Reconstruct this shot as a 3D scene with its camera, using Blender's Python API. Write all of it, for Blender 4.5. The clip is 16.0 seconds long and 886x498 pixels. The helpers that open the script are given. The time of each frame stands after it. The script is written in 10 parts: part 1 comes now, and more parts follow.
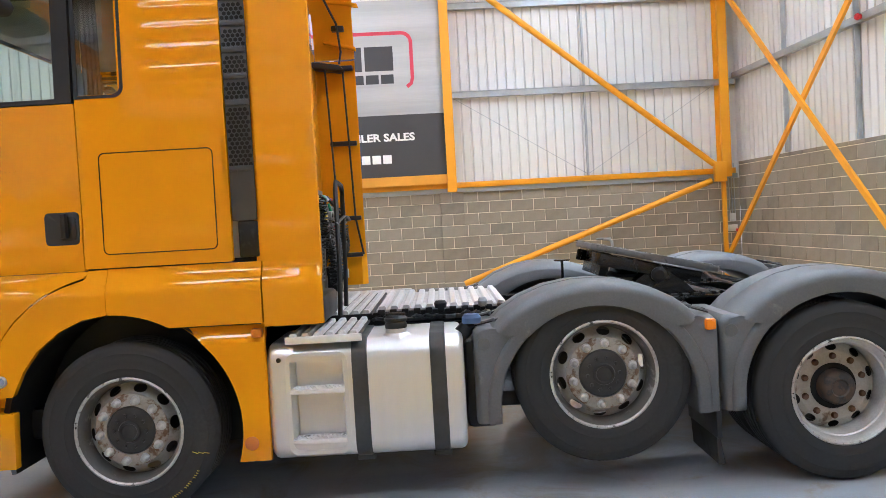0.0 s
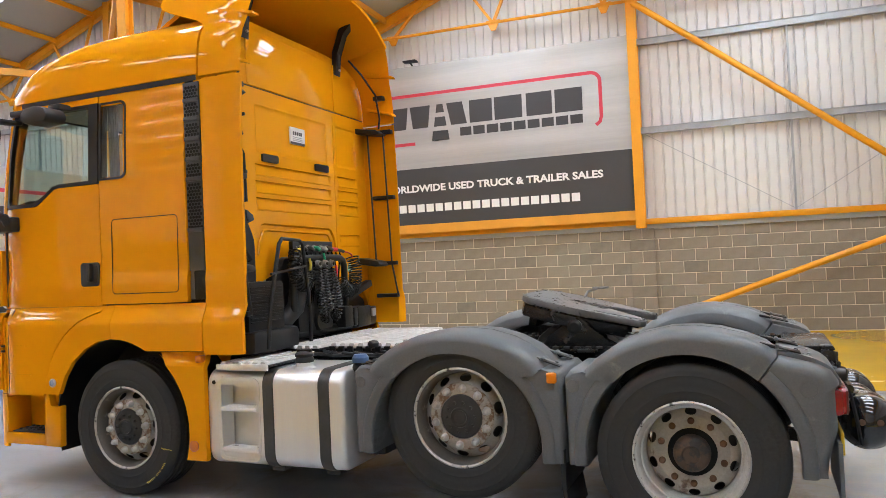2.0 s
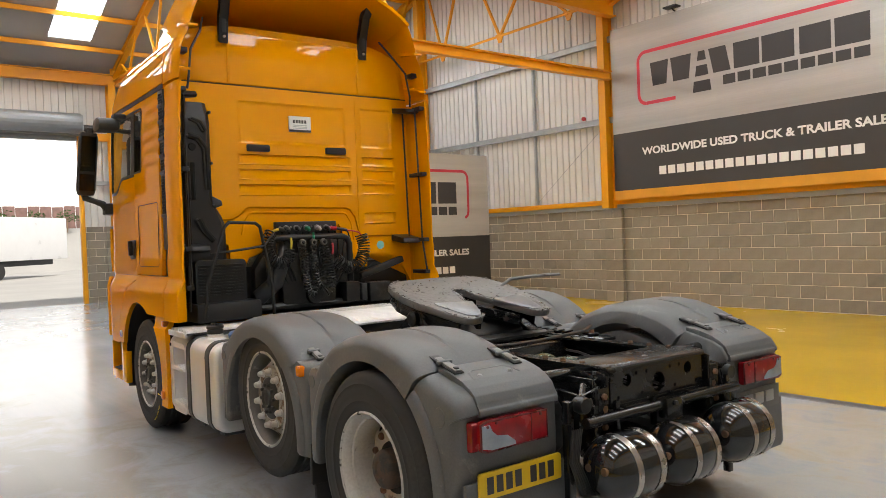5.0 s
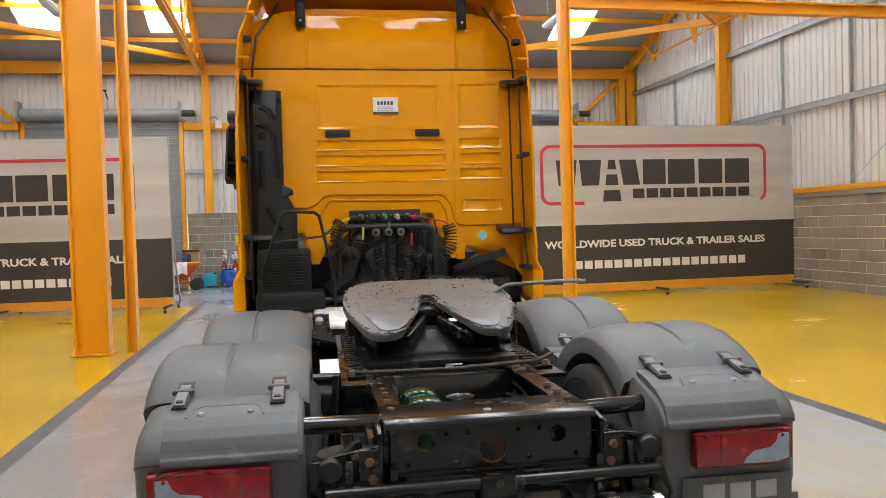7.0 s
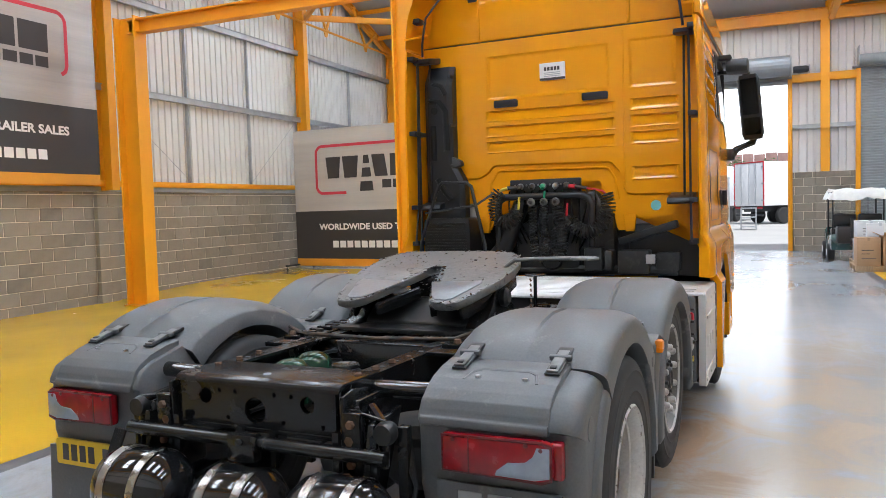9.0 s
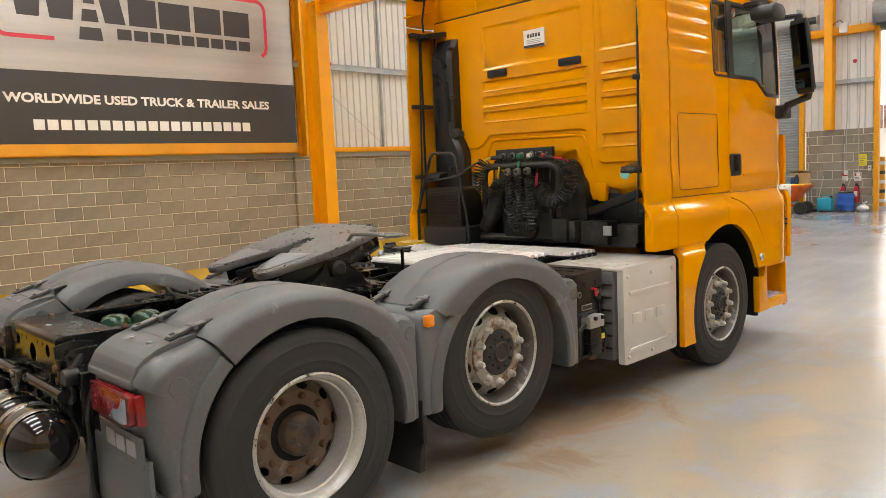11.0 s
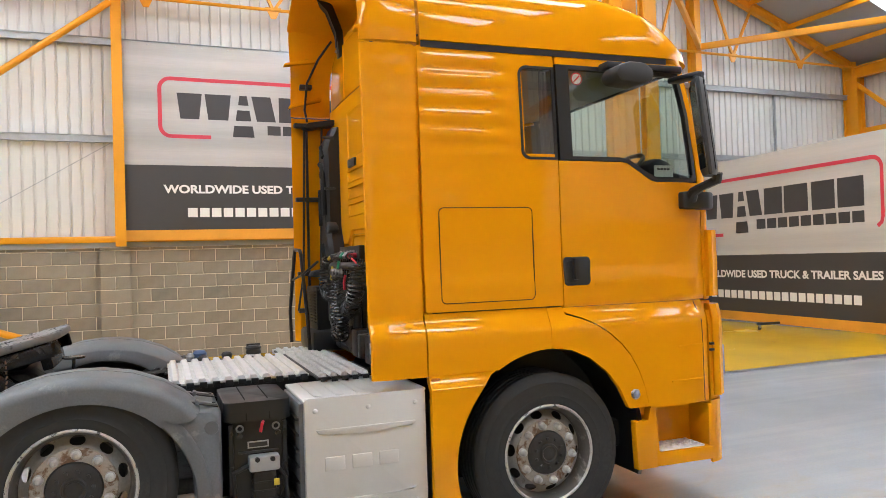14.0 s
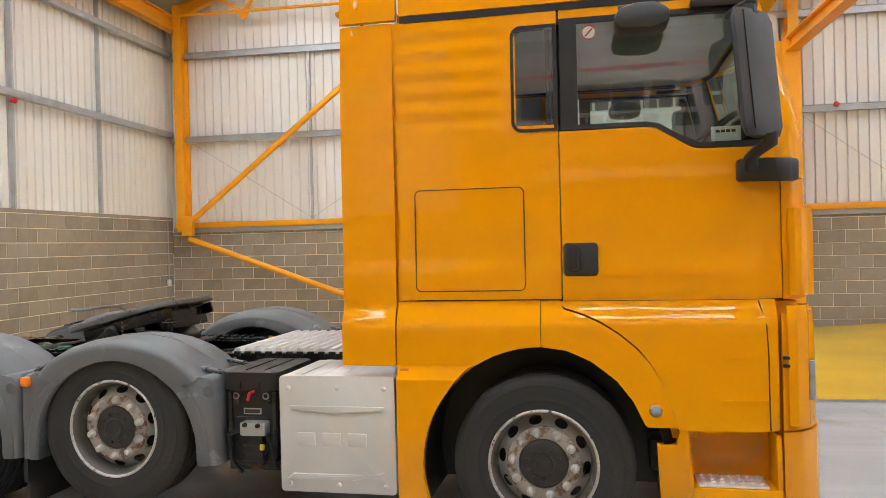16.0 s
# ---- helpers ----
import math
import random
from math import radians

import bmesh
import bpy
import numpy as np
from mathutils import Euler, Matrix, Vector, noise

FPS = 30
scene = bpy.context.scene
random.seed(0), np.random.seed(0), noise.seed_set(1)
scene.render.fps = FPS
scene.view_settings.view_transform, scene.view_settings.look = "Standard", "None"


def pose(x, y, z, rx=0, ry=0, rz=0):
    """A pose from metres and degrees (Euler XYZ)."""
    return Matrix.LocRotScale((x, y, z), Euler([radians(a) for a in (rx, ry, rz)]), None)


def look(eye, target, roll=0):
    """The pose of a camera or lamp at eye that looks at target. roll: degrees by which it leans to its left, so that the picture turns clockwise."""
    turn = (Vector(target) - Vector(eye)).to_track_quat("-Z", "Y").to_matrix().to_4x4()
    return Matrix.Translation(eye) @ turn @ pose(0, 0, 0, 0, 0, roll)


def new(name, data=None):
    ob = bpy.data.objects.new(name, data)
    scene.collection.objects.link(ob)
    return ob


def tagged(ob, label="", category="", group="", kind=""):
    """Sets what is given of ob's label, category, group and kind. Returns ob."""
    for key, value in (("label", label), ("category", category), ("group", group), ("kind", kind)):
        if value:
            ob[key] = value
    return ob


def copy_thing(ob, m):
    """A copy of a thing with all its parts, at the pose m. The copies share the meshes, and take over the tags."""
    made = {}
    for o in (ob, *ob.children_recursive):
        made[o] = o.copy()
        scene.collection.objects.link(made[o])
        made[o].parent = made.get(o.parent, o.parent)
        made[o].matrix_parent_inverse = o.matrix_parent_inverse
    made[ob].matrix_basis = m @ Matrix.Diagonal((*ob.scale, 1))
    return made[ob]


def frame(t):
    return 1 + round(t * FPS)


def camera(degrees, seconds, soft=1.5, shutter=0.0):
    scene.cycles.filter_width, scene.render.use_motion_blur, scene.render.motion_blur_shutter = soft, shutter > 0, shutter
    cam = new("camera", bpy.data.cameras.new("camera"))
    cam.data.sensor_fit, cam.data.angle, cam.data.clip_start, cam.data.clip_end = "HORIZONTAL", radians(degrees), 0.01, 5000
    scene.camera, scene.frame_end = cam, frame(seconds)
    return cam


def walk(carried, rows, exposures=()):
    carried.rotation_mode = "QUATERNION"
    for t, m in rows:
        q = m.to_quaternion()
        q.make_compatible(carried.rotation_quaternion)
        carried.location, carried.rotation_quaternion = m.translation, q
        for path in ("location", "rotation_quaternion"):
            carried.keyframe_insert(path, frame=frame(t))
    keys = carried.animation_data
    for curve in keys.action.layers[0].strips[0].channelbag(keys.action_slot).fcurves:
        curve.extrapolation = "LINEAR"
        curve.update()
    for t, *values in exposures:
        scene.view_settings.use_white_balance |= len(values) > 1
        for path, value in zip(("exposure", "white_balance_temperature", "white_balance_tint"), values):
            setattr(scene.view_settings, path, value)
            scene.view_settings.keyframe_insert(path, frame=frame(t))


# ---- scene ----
cam = camera(60.8, 16.0, soft=0.7)
PATH = [
    (0, (1.546, -5.332, 1.545), (1.625, -3.335, 1.467), -3.22),
    (0.5, (2.167, -5.527, 1.584), (2.013, -3.533, 1.576), -2.63),
    (1, (2.781, -5.611, 1.588), (2.419, -3.645, 1.622), -2.50),
    (1.5, (3.437, -5.641, 1.588), (2.901, -3.715, 1.634), -2.54),
    (2, (4.064, -5.513, 1.569), (3.365, -3.640, 1.608), -2.61),
    (2.5, (4.689, -5.342, 1.572), (3.823, -3.539, 1.607), -2.86),
    (3, (5.234, -5.061, 1.550), (4.209, -3.344, 1.575), -2.85),
    (3.5, (5.776, -4.733, 1.564), (4.577, -3.132, 1.591), -2.82),
    (3.7, (6.006, -4.627, 1.590), (4.746, -3.073, 1.610), -2.78),
    (5.8, (7.126, -2.307, 1.629), (5.390, -1.315, 1.568), -1.86),
    (6, (7.156, -2.073, 1.621), (5.376, -1.162, 1.556), -1.82),
    (6.5, (7.172, -1.455, 1.631), (5.288, -0.786, 1.568), -1.83),
    (7, (7.171, -0.839, 1.640), (5.211, -0.448, 1.583), -1.67),
    (7.5, (7.109, -0.251, 1.646), (5.111, -0.170, 1.596), -1.66),
    (8, (7.098, 0.365, 1.642), (5.112, 0.136, 1.583), -1.65),
    (8.5, (7.006, 0.952, 1.616), (5.074, 0.441, 1.533), -1.61),
    (8.7, (6.974, 1.193, 1.599), (5.075, 0.572, 1.509), -1.63),
    (10.8, (5.995, 3.572, 1.637), (4.547, 2.213, 1.405), -2.69),
    (11, (5.824, 3.767, 1.649), (4.398, 2.379, 1.443), -2.61),
    (11.5, (5.334, 4.101, 1.647), (3.960, 2.651, 1.550), -1.88),
    (12, (4.789, 4.410, 1.678), (3.495, 2.886, 1.634), -1.66),
    (12.5, (4.201, 4.672, 1.674), (3.005, 3.069, 1.646), -1.73),
    (13, (3.604, 4.889, 1.687), (2.524, 3.206, 1.678), -1.96),
    (13.5, (3.005, 5.072, 1.680), (2.070, 3.304, 1.687), -1.71),
    (14, (2.377, 5.192, 1.689), (1.602, 3.349, 1.716), -1.75),
    (14.5, (1.727, 5.286, 1.712), (1.127, 3.379, 1.777), -1.49),
    (15, (1.094, 5.327, 1.717), (0.723, 3.363, 1.796), -1.05),
    (15.5, (0.458, 5.361, 1.701), (0.437, 3.362, 1.737), -1.16),
    (16, (-0.124, 5.265, 1.686), (0.209, 3.293, 1.675), -1.40),
]
walk(cam, [(t, look(eye, target, roll)) for t, eye, target, roll in PATH], exposures=[(0.0, 0.28, 5600), (1.5, 0.15, 6050), (2.5, 0.08, 6100), (3.7, -0.03, 6400), (5.8, -0.25, 7000), (6.6, -0.16, 6800), (7.5, 0.04, 6050), (8.5, 0.03, 5750), (11.0, 0.04, 7250), (12.0, 0.02, 6850), (12.5, 0.13, 6600), (13.0, 0.13, 6300), (14.2, 0.12, 6200), (15.0, 0.0, 6250), (16.0, 0.13, 6450)])

# ---- hall dimensions, in metres ----
NORTH, SOUTH, WEST, EAST = 10.95, -10.6, -17.5, 8.75
EAVE, SLOPE = 7.0, 0.37
RIDGES, VALLEY = (-10.85, 2.2), -4.25
AISLE_S, AISLE_N, YELLOW_W = -3.05, 3.68, -10.9
SKYLIGHTS_Y = (-7.5, -4.1, -0.9, 1.9, 4.8, 7.95)


def roof_z(x):
    """Height of the roof's inner face at x: two gables side by side."""
    ridge = RIDGES[0] if x < VALLEY else RIDGES[1]
    return EAVE + SLOPE * (6.6 - abs(x - ridge))


# ---- daylight ----
world = bpy.data.worlds.new("sky")
scene.world = world
world.use_nodes = True
sky = world.node_tree.nodes.new("ShaderNodeTexSky")
sky.sky_type, sky.sun_disc = "NISHITA", False
sky.sun_elevation, sky.sun_rotation = radians(57), radians(60)
sky.air_density, sky.dust_density = 1.0, 4.0
world.node_tree.links.new(sky.outputs[0], world.node_tree.nodes["Background"].inputs[0])
world.node_tree.nodes["Background"].inputs[1].default_value = 0.085
sun_data = bpy.data.lights.new("sun", "SUN")
sun_data.energy, sun_data.angle, sun_data.color = 4.5, radians(3), (1.0, 0.97, 0.93)
sun = new("sun", sun_data)
sun.matrix_world = look((28, 16, 50), (0, 0, 0))


def area(name, m, sx, sy, watts, color=(1, 1, 1)):
    d = bpy.data.lights.new(name, "AREA")
    d.shape, d.size, d.size_y, d.energy, d.color = "RECTANGLE", sx, sy, watts, color
    ob = new(name, d)
    ob.matrix_world = m
    return ob


SLANT = math.degrees(math.atan(SLOPE))
# Daylight through the open roller door in the west wall.
area("doorway_daylight", look((WEST - 0.05, 0.1, 2.4), (0, 0.1, 1.6)), 4.2, 4.5, 10.0, (0.95, 0.98, 1.0))


# ---- mesh helpers ----
def finish(bm, name, sharp=35):
    bmesh.ops.recalc_face_normals(bm, faces=bm.faces)
    me = bpy.data.meshes.new(name)
    bm.to_mesh(me)
    bm.free()
    me.polygons.foreach_set("use_smooth", [True] * len(me.polygons))
    me.set_sharp_from_angle(angle=radians(sharp))
    return me


def part(name, bm, material, parent=None, label="", sharp=35):
    """One mesh object out of bm, under a thing or a part."""
    ob = new(name, finish(bm, name, sharp))
    ob.data.materials.append(material)
    if parent is not None:
        ob.parent = parent
    if label:
        ob["label"] = label
    return ob


def thing(name, label, category, group="", kind="", m=None):
    ob = new(name)
    ob.empty_display_size = 0.2
    if m is not None:
        ob.matrix_world = m
    return tagged(ob, label, category, group, kind)


def structure(name, bm, material, label="", category="", sharp=35):
    return tagged(part(name, bm, material, None, "", sharp), label, category, kind="structure")


def bevelled(bm, verts, offset, segments=2):
    vs = set(verts)
    edges = [e for e in bm.edges if e.verts[0] in vs and e.verts[1] in vs]
    bmesh.ops.bevel(bm, geom=edges, offset=offset, segments=segments, affect="EDGES", clamp_overlap=True, profile=0.5)


def box(lo, hi, bevel=0.0, bm=None, m=None, segments=2):
    bm = bm or bmesh.new()
    verts = bmesh.ops.create_cube(bm, size=1)["verts"]
    for v in verts:
        v.co = Vector([(l + h) / 2 + c * (h - l) for l, h, c in zip(lo, hi, v.co)])
        if m is not None:
            v.co = m @ v.co
    if bevel:
        bevelled(bm, verts, bevel, segments)
    return bm


def prism(poly, axis, a, b, bevel=0.0, bm=None, m=None, segments=2):
    """A polygon of (u, v) pushed along an axis from a to b; u, v are the other two axes in order."""
    bm = bm or bmesh.new()

    def at(u, v, w):
        p = {"x": (w, u, v), "y": (u, w, v), "z": (u, v, w)}[axis]
        return m @ Vector(p) if m is not None else Vector(p)

    lows = [bm.verts.new(at(u, v, a)) for u, v in poly]
    tops = [bm.verts.new(at(u, v, b)) for u, v in poly]
    n = len(poly)
    bm.faces.new(lows)
    bm.faces.new(tops[::-1])
    for i in range(n):
        bm.faces.new((lows[i], lows[(i + 1) % n], tops[(i + 1) % n], tops[i]))
    if bevel:
        bevelled(bm, lows + tops, bevel, segments)
    return bm


def tube(points, r, seg=8, bm=None, closed=False, caps=True):
    """A round bar along a line of points; r is one radius or one for each point."""
    bm = bm or bmesh.new()
    pts = [Vector(p) for p in points]
    n = len(pts)
    radii = [r] * n if isinstance(r, (int, float)) else list(r)
    rings, side = [], None
    for i, p in enumerate(pts):
        before = pts[i - 1] if (i or closed) else None
        after = pts[(i + 1) % n] if (i < n - 1 or closed) else None
        way = Vector((0, 0, 0))
        if before is not None:
            way += (p - before).normalized()
        if after is not None:
            way += (after - p).normalized()
        way = way.normalized() if way.length > 1e-6 else Vector((0, 0, 1))
        if side is None:
            side = way.orthogonal().normalized()
        side = (side - way * side.dot(way)).normalized()
        other = way.cross(side)
        rings.append([bm.verts.new(p + radii[i] * (math.cos(t) * side + math.sin(t) * other)) for t in (2 * math.pi * k / seg for k in range(seg))])
    for i in range(n if closed else n - 1):
        a, b = rings[i], rings[(i + 1) % n]
        for k in range(seg):
            bm.faces.new((a[k], a[(k + 1) % seg], b[(k + 1) % seg], b[k]))
    if caps and not closed:
        bm.faces.new(rings[0][::-1])
        bm.faces.new(rings[-1])
    return bm


def lathe(profile, center, axis="y", seg=40, bm=None, caps=True):
    """A profile of (radius, along) turned about an axis through center."""
    bm = bm or bmesh.new()
    c = Vector(center)
    rings = []
    for r, h in profile:
        ring = []
        for k in range(seg):
            t = 2 * math.pi * k / seg
            u, v = r * math.cos(t), r * math.sin(t)
            d = {"x": (h, u, v), "y": (u, h, v), "z": (u, v, h)}[axis]
            ring.append(bm.verts.new(c + Vector(d)))
        rings.append(ring)
    for a, b in zip(rings, rings[1:]):
        for k in range(seg):
            bm.faces.new((a[k], a[(k + 1) % seg], b[(k + 1) % seg], b[k]))
    if caps and profile[0][0] > 1e-4:
        bm.faces.new(rings[0][::-1])
    if caps and profile[-1][0] > 1e-4:
        bm.faces.new(rings[-1])
    return bm


def loft(loops, bm=None, cap_start=True, cap_end=True, closed=True):
    bm = bm or bmesh.new()
    rings = [[bm.verts.new(p) for p in loop] for loop in loops]
    n = len(rings[0])
    for a, b in zip(rings, rings[1:]):
        for k in range(n if closed else n - 1):
            bm.faces.new((a[k], a[(k + 1) % n], b[(k + 1) % n], b[k]))
    if cap_start:
        bm.faces.new(rings[0][::-1])
    if cap_end:
        bm.faces.new(rings[-1])
    return bm


def rounded(u0, v0, u1, v1, r, n=5):
    """The outline of a rectangle with round corners."""
    out = []
    for cu, cv, start in ((u1 - r, v1 - r, 0), (u0 + r, v1 - r, 90), (u0 + r, v0 + r, 180), (u1 - r, v0 + r, 270)):
        out += [(cu + r * math.cos(radians(start + 90 * k / n)), cv + r * math.sin(radians(start + 90 * k / n))) for k in range(n + 1)]
    return out


def half_round(u0, v0, u1, v1, r, n=5):
    """A rectangle with round corners at its far end u1 only."""
    out = []
    for cv, start in ((v1 - r, 90), (v0 + r, 0)):
        out += [(u1 - r + r * math.cos(radians(start - 90 * k / n)), cv + r * math.sin(radians(start - 90 * k / n))) for k in range(n + 1)]
    return out + [(u0, v0), (u0, v1)]


def bar_between(a, b, wide, high, bm=None, bevel=0.0):
    """A rectangular bar from a to b."""
    a, b = Vector(a), Vector(b)
    way = (b - a).normalized()
    up = Vector((0, 0, 1)) if abs(way.z) < 0.95 else Vector((1, 0, 0))
    side = way.cross(up).normalized()
    up = side.cross(way)
    m = Matrix.Translation((a + b) / 2) @ Matrix((side, way, up)).transposed().to_4x4()
    half = (b - a).length / 2
    return box((-wide / 2, -half, -high / 2), (wide / 2, half, high / 2), bevel, bm, m)


def i_section(a, b, wide, deep, facing, bm=None, web=0.02, flange=0.025):
    """A rolled steel joist from a to b; facing: the way its flanges look."""
    bm = bm or bmesh.new()
    a, b, f = Vector(a), Vector(b), Vector(facing).normalized()
    way = (b - a).normalized()
    side = way.cross(f).normalized()
    m = Matrix.Translation((a + b) / 2) @ Matrix((side, way, f)).transposed().to_4x4()
    half = (b - a).length / 2
    box((-wide / 2, -half, -deep / 2), (wide / 2, half, -deep / 2 + flange), 0, bm, m)
    box((-wide / 2, -half, deep / 2 - flange), (wide / 2, half, deep / 2), 0, bm, m)
    box((-web / 2, -half, -deep / 2 + flange), (web / 2, half, deep / 2 - flange), 0, bm, m)
    return bm


# ---- materials ----
class Nodes:
    """A small hand for building a material's nodes."""

    def __init__(self, name):
        self.m = bpy.data.materials.new(name)
        self.m.use_nodes = True
        self.t = self.m.node_tree
        self.bsdf = self.t.nodes["Principled BSDF"]
        self.out = self.t.nodes["Material Output"]
        self.coord = self.t.nodes.new("ShaderNodeTexCoord")

    def node(self, kind, **values):
        n = self.t.nodes.new(kind)
        for key, value in values.items():
            n.inputs[key].default_value = value
        return n

    def link(self, a, b):
        self.t.links.new(a, b)

    def noise(self, scale, detail=4.0, rough=0.55, stretch=None, distort=0.0):
        n = self.node("ShaderNodeTexNoise", Scale=scale, Detail=detail, Roughness=rough, Distortion=distort)
        src = self.coord.outputs["Object"]
        if stretch:
            mp = self.node("ShaderNodeMapping", Scale=stretch)
            self.link(src, mp.inputs[0])
            src = mp.outputs[0]
        self.link(src, n.inputs["Vector"])
        return n.outputs["Fac"]

    def ramp(self, fac, stops):
        n = self.t.nodes.new("ShaderNodeValToRGB")
        el = n.color_ramp.elements
        while len(el) < len(stops):
            el.new(0.5)
        for e, (p, c) in zip(el, stops):
            e.position = p
            e.color = (*c, 1) if len(c) == 3 else c
        self.link(fac, n.inputs[0])
        return n.outputs["Color"]

    def grey(self, fac, a, b, lo=0.3, hi=0.7):
        n = self.node("ShaderNodeMapRange")
        for k, v in zip((1, 2, 3, 4), (lo, hi, a, b)):
            n.inputs[k].default_value = v
        self.link(fac, n.inputs[0])
        return n.outputs[0]

    def mix(self, fac, a, b, mode="MIX"):
        n = self.t.nodes.new("ShaderNodeMix")
        n.data_type, n.blend_type = "RGBA", mode
        for sock, v in ((n.inputs[0], fac), (n.inputs[6], a), (n.inputs[7], b)):
            if isinstance(v, (int, float)):
                sock.default_value = v
            elif isinstance(v, tuple):
                sock.default_value = (*v, 1)
            else:
                self.link(v, sock)
        return n.outputs[2]

    def bump(self, fac, strength, distance=0.01, base=None):
        n = self.node("ShaderNodeBump", Strength=strength, Distance=distance)
        self.link(fac, n.inputs["Height"])
        if base is not None:
            self.link(base, n.inputs["Normal"])
        self.link(n.outputs[0], self.bsdf.inputs["Normal"])
        return n.outputs[0]

    def set(self, **values):
        for key, value in values.items():
            sock = self.bsdf.inputs[key.replace("_", " ")]
            if isinstance(value, (int, float)):
                sock.default_value = value
            elif isinstance(value, tuple):
                sock.default_value = (*value, 1)
            else:
                self.link(value, sock)
        return self.m


def plain(name, base, rough=0.5, metal=0.0, var=0.12, scale=3.0, fine=60.0, bump=0.0, rvar=0.1, coat=0.0, stretch=None, dist=0.004):
    """A surface of one paint or stuff, uneven at two scales."""
    n = Nodes(name)
    big, small = n.noise(scale, 5, stretch=stretch), n.noise(fine, 3, stretch=stretch)
    dark, light = tuple(c * (1 - var) for c in base), tuple(min(1, c * (1 + var)) for c in base)
    c = n.ramp(big, [(0.3, dark), (0.7, light)])
    c = n.mix(n.grey(small, 0, var * 0.8), c, tuple(x * 0.6 for x in base))
    if bump:
        n.bump(small, bump, dist)
    n.set(Base_Color=c, Roughness=n.grey(big, max(0.02, rough - rvar), min(1, rough + rvar)), Metallic=metal)
    if coat:
        n.set(Coat_Weight=coat, Coat_Roughness=0.06)
    return n.m


def worn(name, base, under, rough=0.5, metal=0.0, amount=0.5, scale=6.0, under_rough=0.8, bump=0.15, fine=70.0):
    """Paint worn through, or dirt laid over it, in patches with a shape of their own."""
    n = Nodes(name)
    big, small = n.noise(scale, 8, 0.65, distort=0.4), n.noise(fine, 3)
    mask = n.ramp(big, [(amount - 0.03, (0, 0, 0)), (amount + 0.05, (1, 1, 1))])
    c = n.mix(mask, n.mix(n.grey(small, 0, 0.35), base, tuple(x * 0.55 for x in base)), n.mix(n.grey(small, 0, 0.6), under, tuple(x * 0.5 for x in under)))
    n.bump(small, bump, 0.003)
    r = n.mix(mask, (rough,) * 3, (under_rough,) * 3)
    return n.set(Base_Color=c, Roughness=r, Metallic=metal)


M = {}
M["cab_yellow"] = plain("cab_yellow_paint", (0.79, 0.314, 0.002), 0.30, var=0.015, scale=1.2, fine=8, rvar=0.02, coat=0.85)
M["cab_yellow"].node_tree.nodes["Principled BSDF"].inputs["Specular IOR Level"].default_value = 0.0
M["cab_yellow"].node_tree.nodes["Principled BSDF"].inputs["Coat IOR"].default_value = 1.42
M["cab_yellow"].node_tree.nodes["Principled BSDF"].inputs["Coat Roughness"].default_value = 0.035
M["steel_orange"] = plain("orange_steel_paint", (0.80, 0.34, 0.004), 0.42, var=0.07, scale=1.0, fine=25, bump=0.05)
M["galvanised"] = plain("galvanised_steel", (0.42, 0.44, 0.46), 0.45, 0.6, var=0.15, scale=4, fine=40)
M["cladding"] = plain("white_cladding", (0.67, 0.66, 0.64), 0.45, var=0.05, scale=0.5, fine=14, stretch=(1, 1, 0.12))
M["lining"] = plain("grey_roof_lining", (0.38, 0.38, 0.385), 0.6, var=0.06, scale=0.5, fine=8)
M["flashing"] = plain("grey_flashing", (0.33, 0.35, 0.36), 0.5, 0.2, var=0.08)
M["roller"] = plain("roller_door_steel", (0.29, 0.31, 0.325), 0.45, 0.3, var=0.1, scale=1.5, fine=20)
M["mortar"] = plain("pale_mortar", (0.74, 0.66, 0.50), 0.9, var=0.12, scale=3, fine=90, bump=0.4)
M["line"] = plain("dark_floor_line", (0.10, 0.10, 0.105), 0.5, var=0.25, scale=4, fine=30)
M["black_plastic"] = plain("black_plastic", (0.0115, 0.012, 0.0135), 0.45, var=0.2, scale=4, fine=120, bump=0.06)
M["trim"] = plain("dark_grey_trim", (0.028, 0.030, 0.034), 0.5, var=0.15, scale=5, fine=140, bump=0.05)
M["mudguard"] = worn("grey_mudguard_plastic", (0.115, 0.122, 0.128), (0.21, 0.215, 0.215), 0.48, 0.0, 0.63, 5.0, 0.7, 0.1, 110.0)
M["chassis"] = worn("black_chassis_paint", (0.010, 0.010, 0.0105), (0.030, 0.028, 0.027), 0.20, 0.0, 0.62, 5.0, 0.5, 0.1, 40.0)
M["rubber"] = worn("tyre_rubber", (0.024, 0.024, 0.0245), (0.041, 0.039, 0.037), 0.72, 0.0, 0.54, 3.5, 0.9, 0.12, 60.0)
M["alu"] = plain("brushed_aluminium", (0.76, 0.765, 0.77), 0.37, 0.6, var=0.05, scale=1.5, fine=70, stretch=(4, 4, 0.6))
M["tread"] = plain("aluminium_tread", (0.80, 0.80, 0.80), 0.34, 0.35, var=0.12, scale=6, fine=60)
M["tread_grey"] = plain("grey_tread_bar", (0.66, 0.66, 0.655), 0.42, 0.35, var=0.25, scale=30, fine=160, bump=0.5)
M["silver"] = plain("silver_painted_cover", (0.62, 0.615, 0.60), 0.38, 0.2, var=0.05, scale=2, fine=40)
M["banner_silver"] = plain("silver_banner_vinyl", (0.46, 0.448, 0.437), 0.40, 0.4, var=0.16, scale=0.9, fine=30, stretch=(0.12, 0.12, 3))
# The same silver vinyl, lightened for the stronger light on the standing banners.
M["banner_silver_lit"] = plain("silver_vinyl_lit_copy", (0.55, 0.535, 0.515), 0.45, 0.1, var=0.14, scale=0.9, fine=30, stretch=(0.12, 0.12, 3))
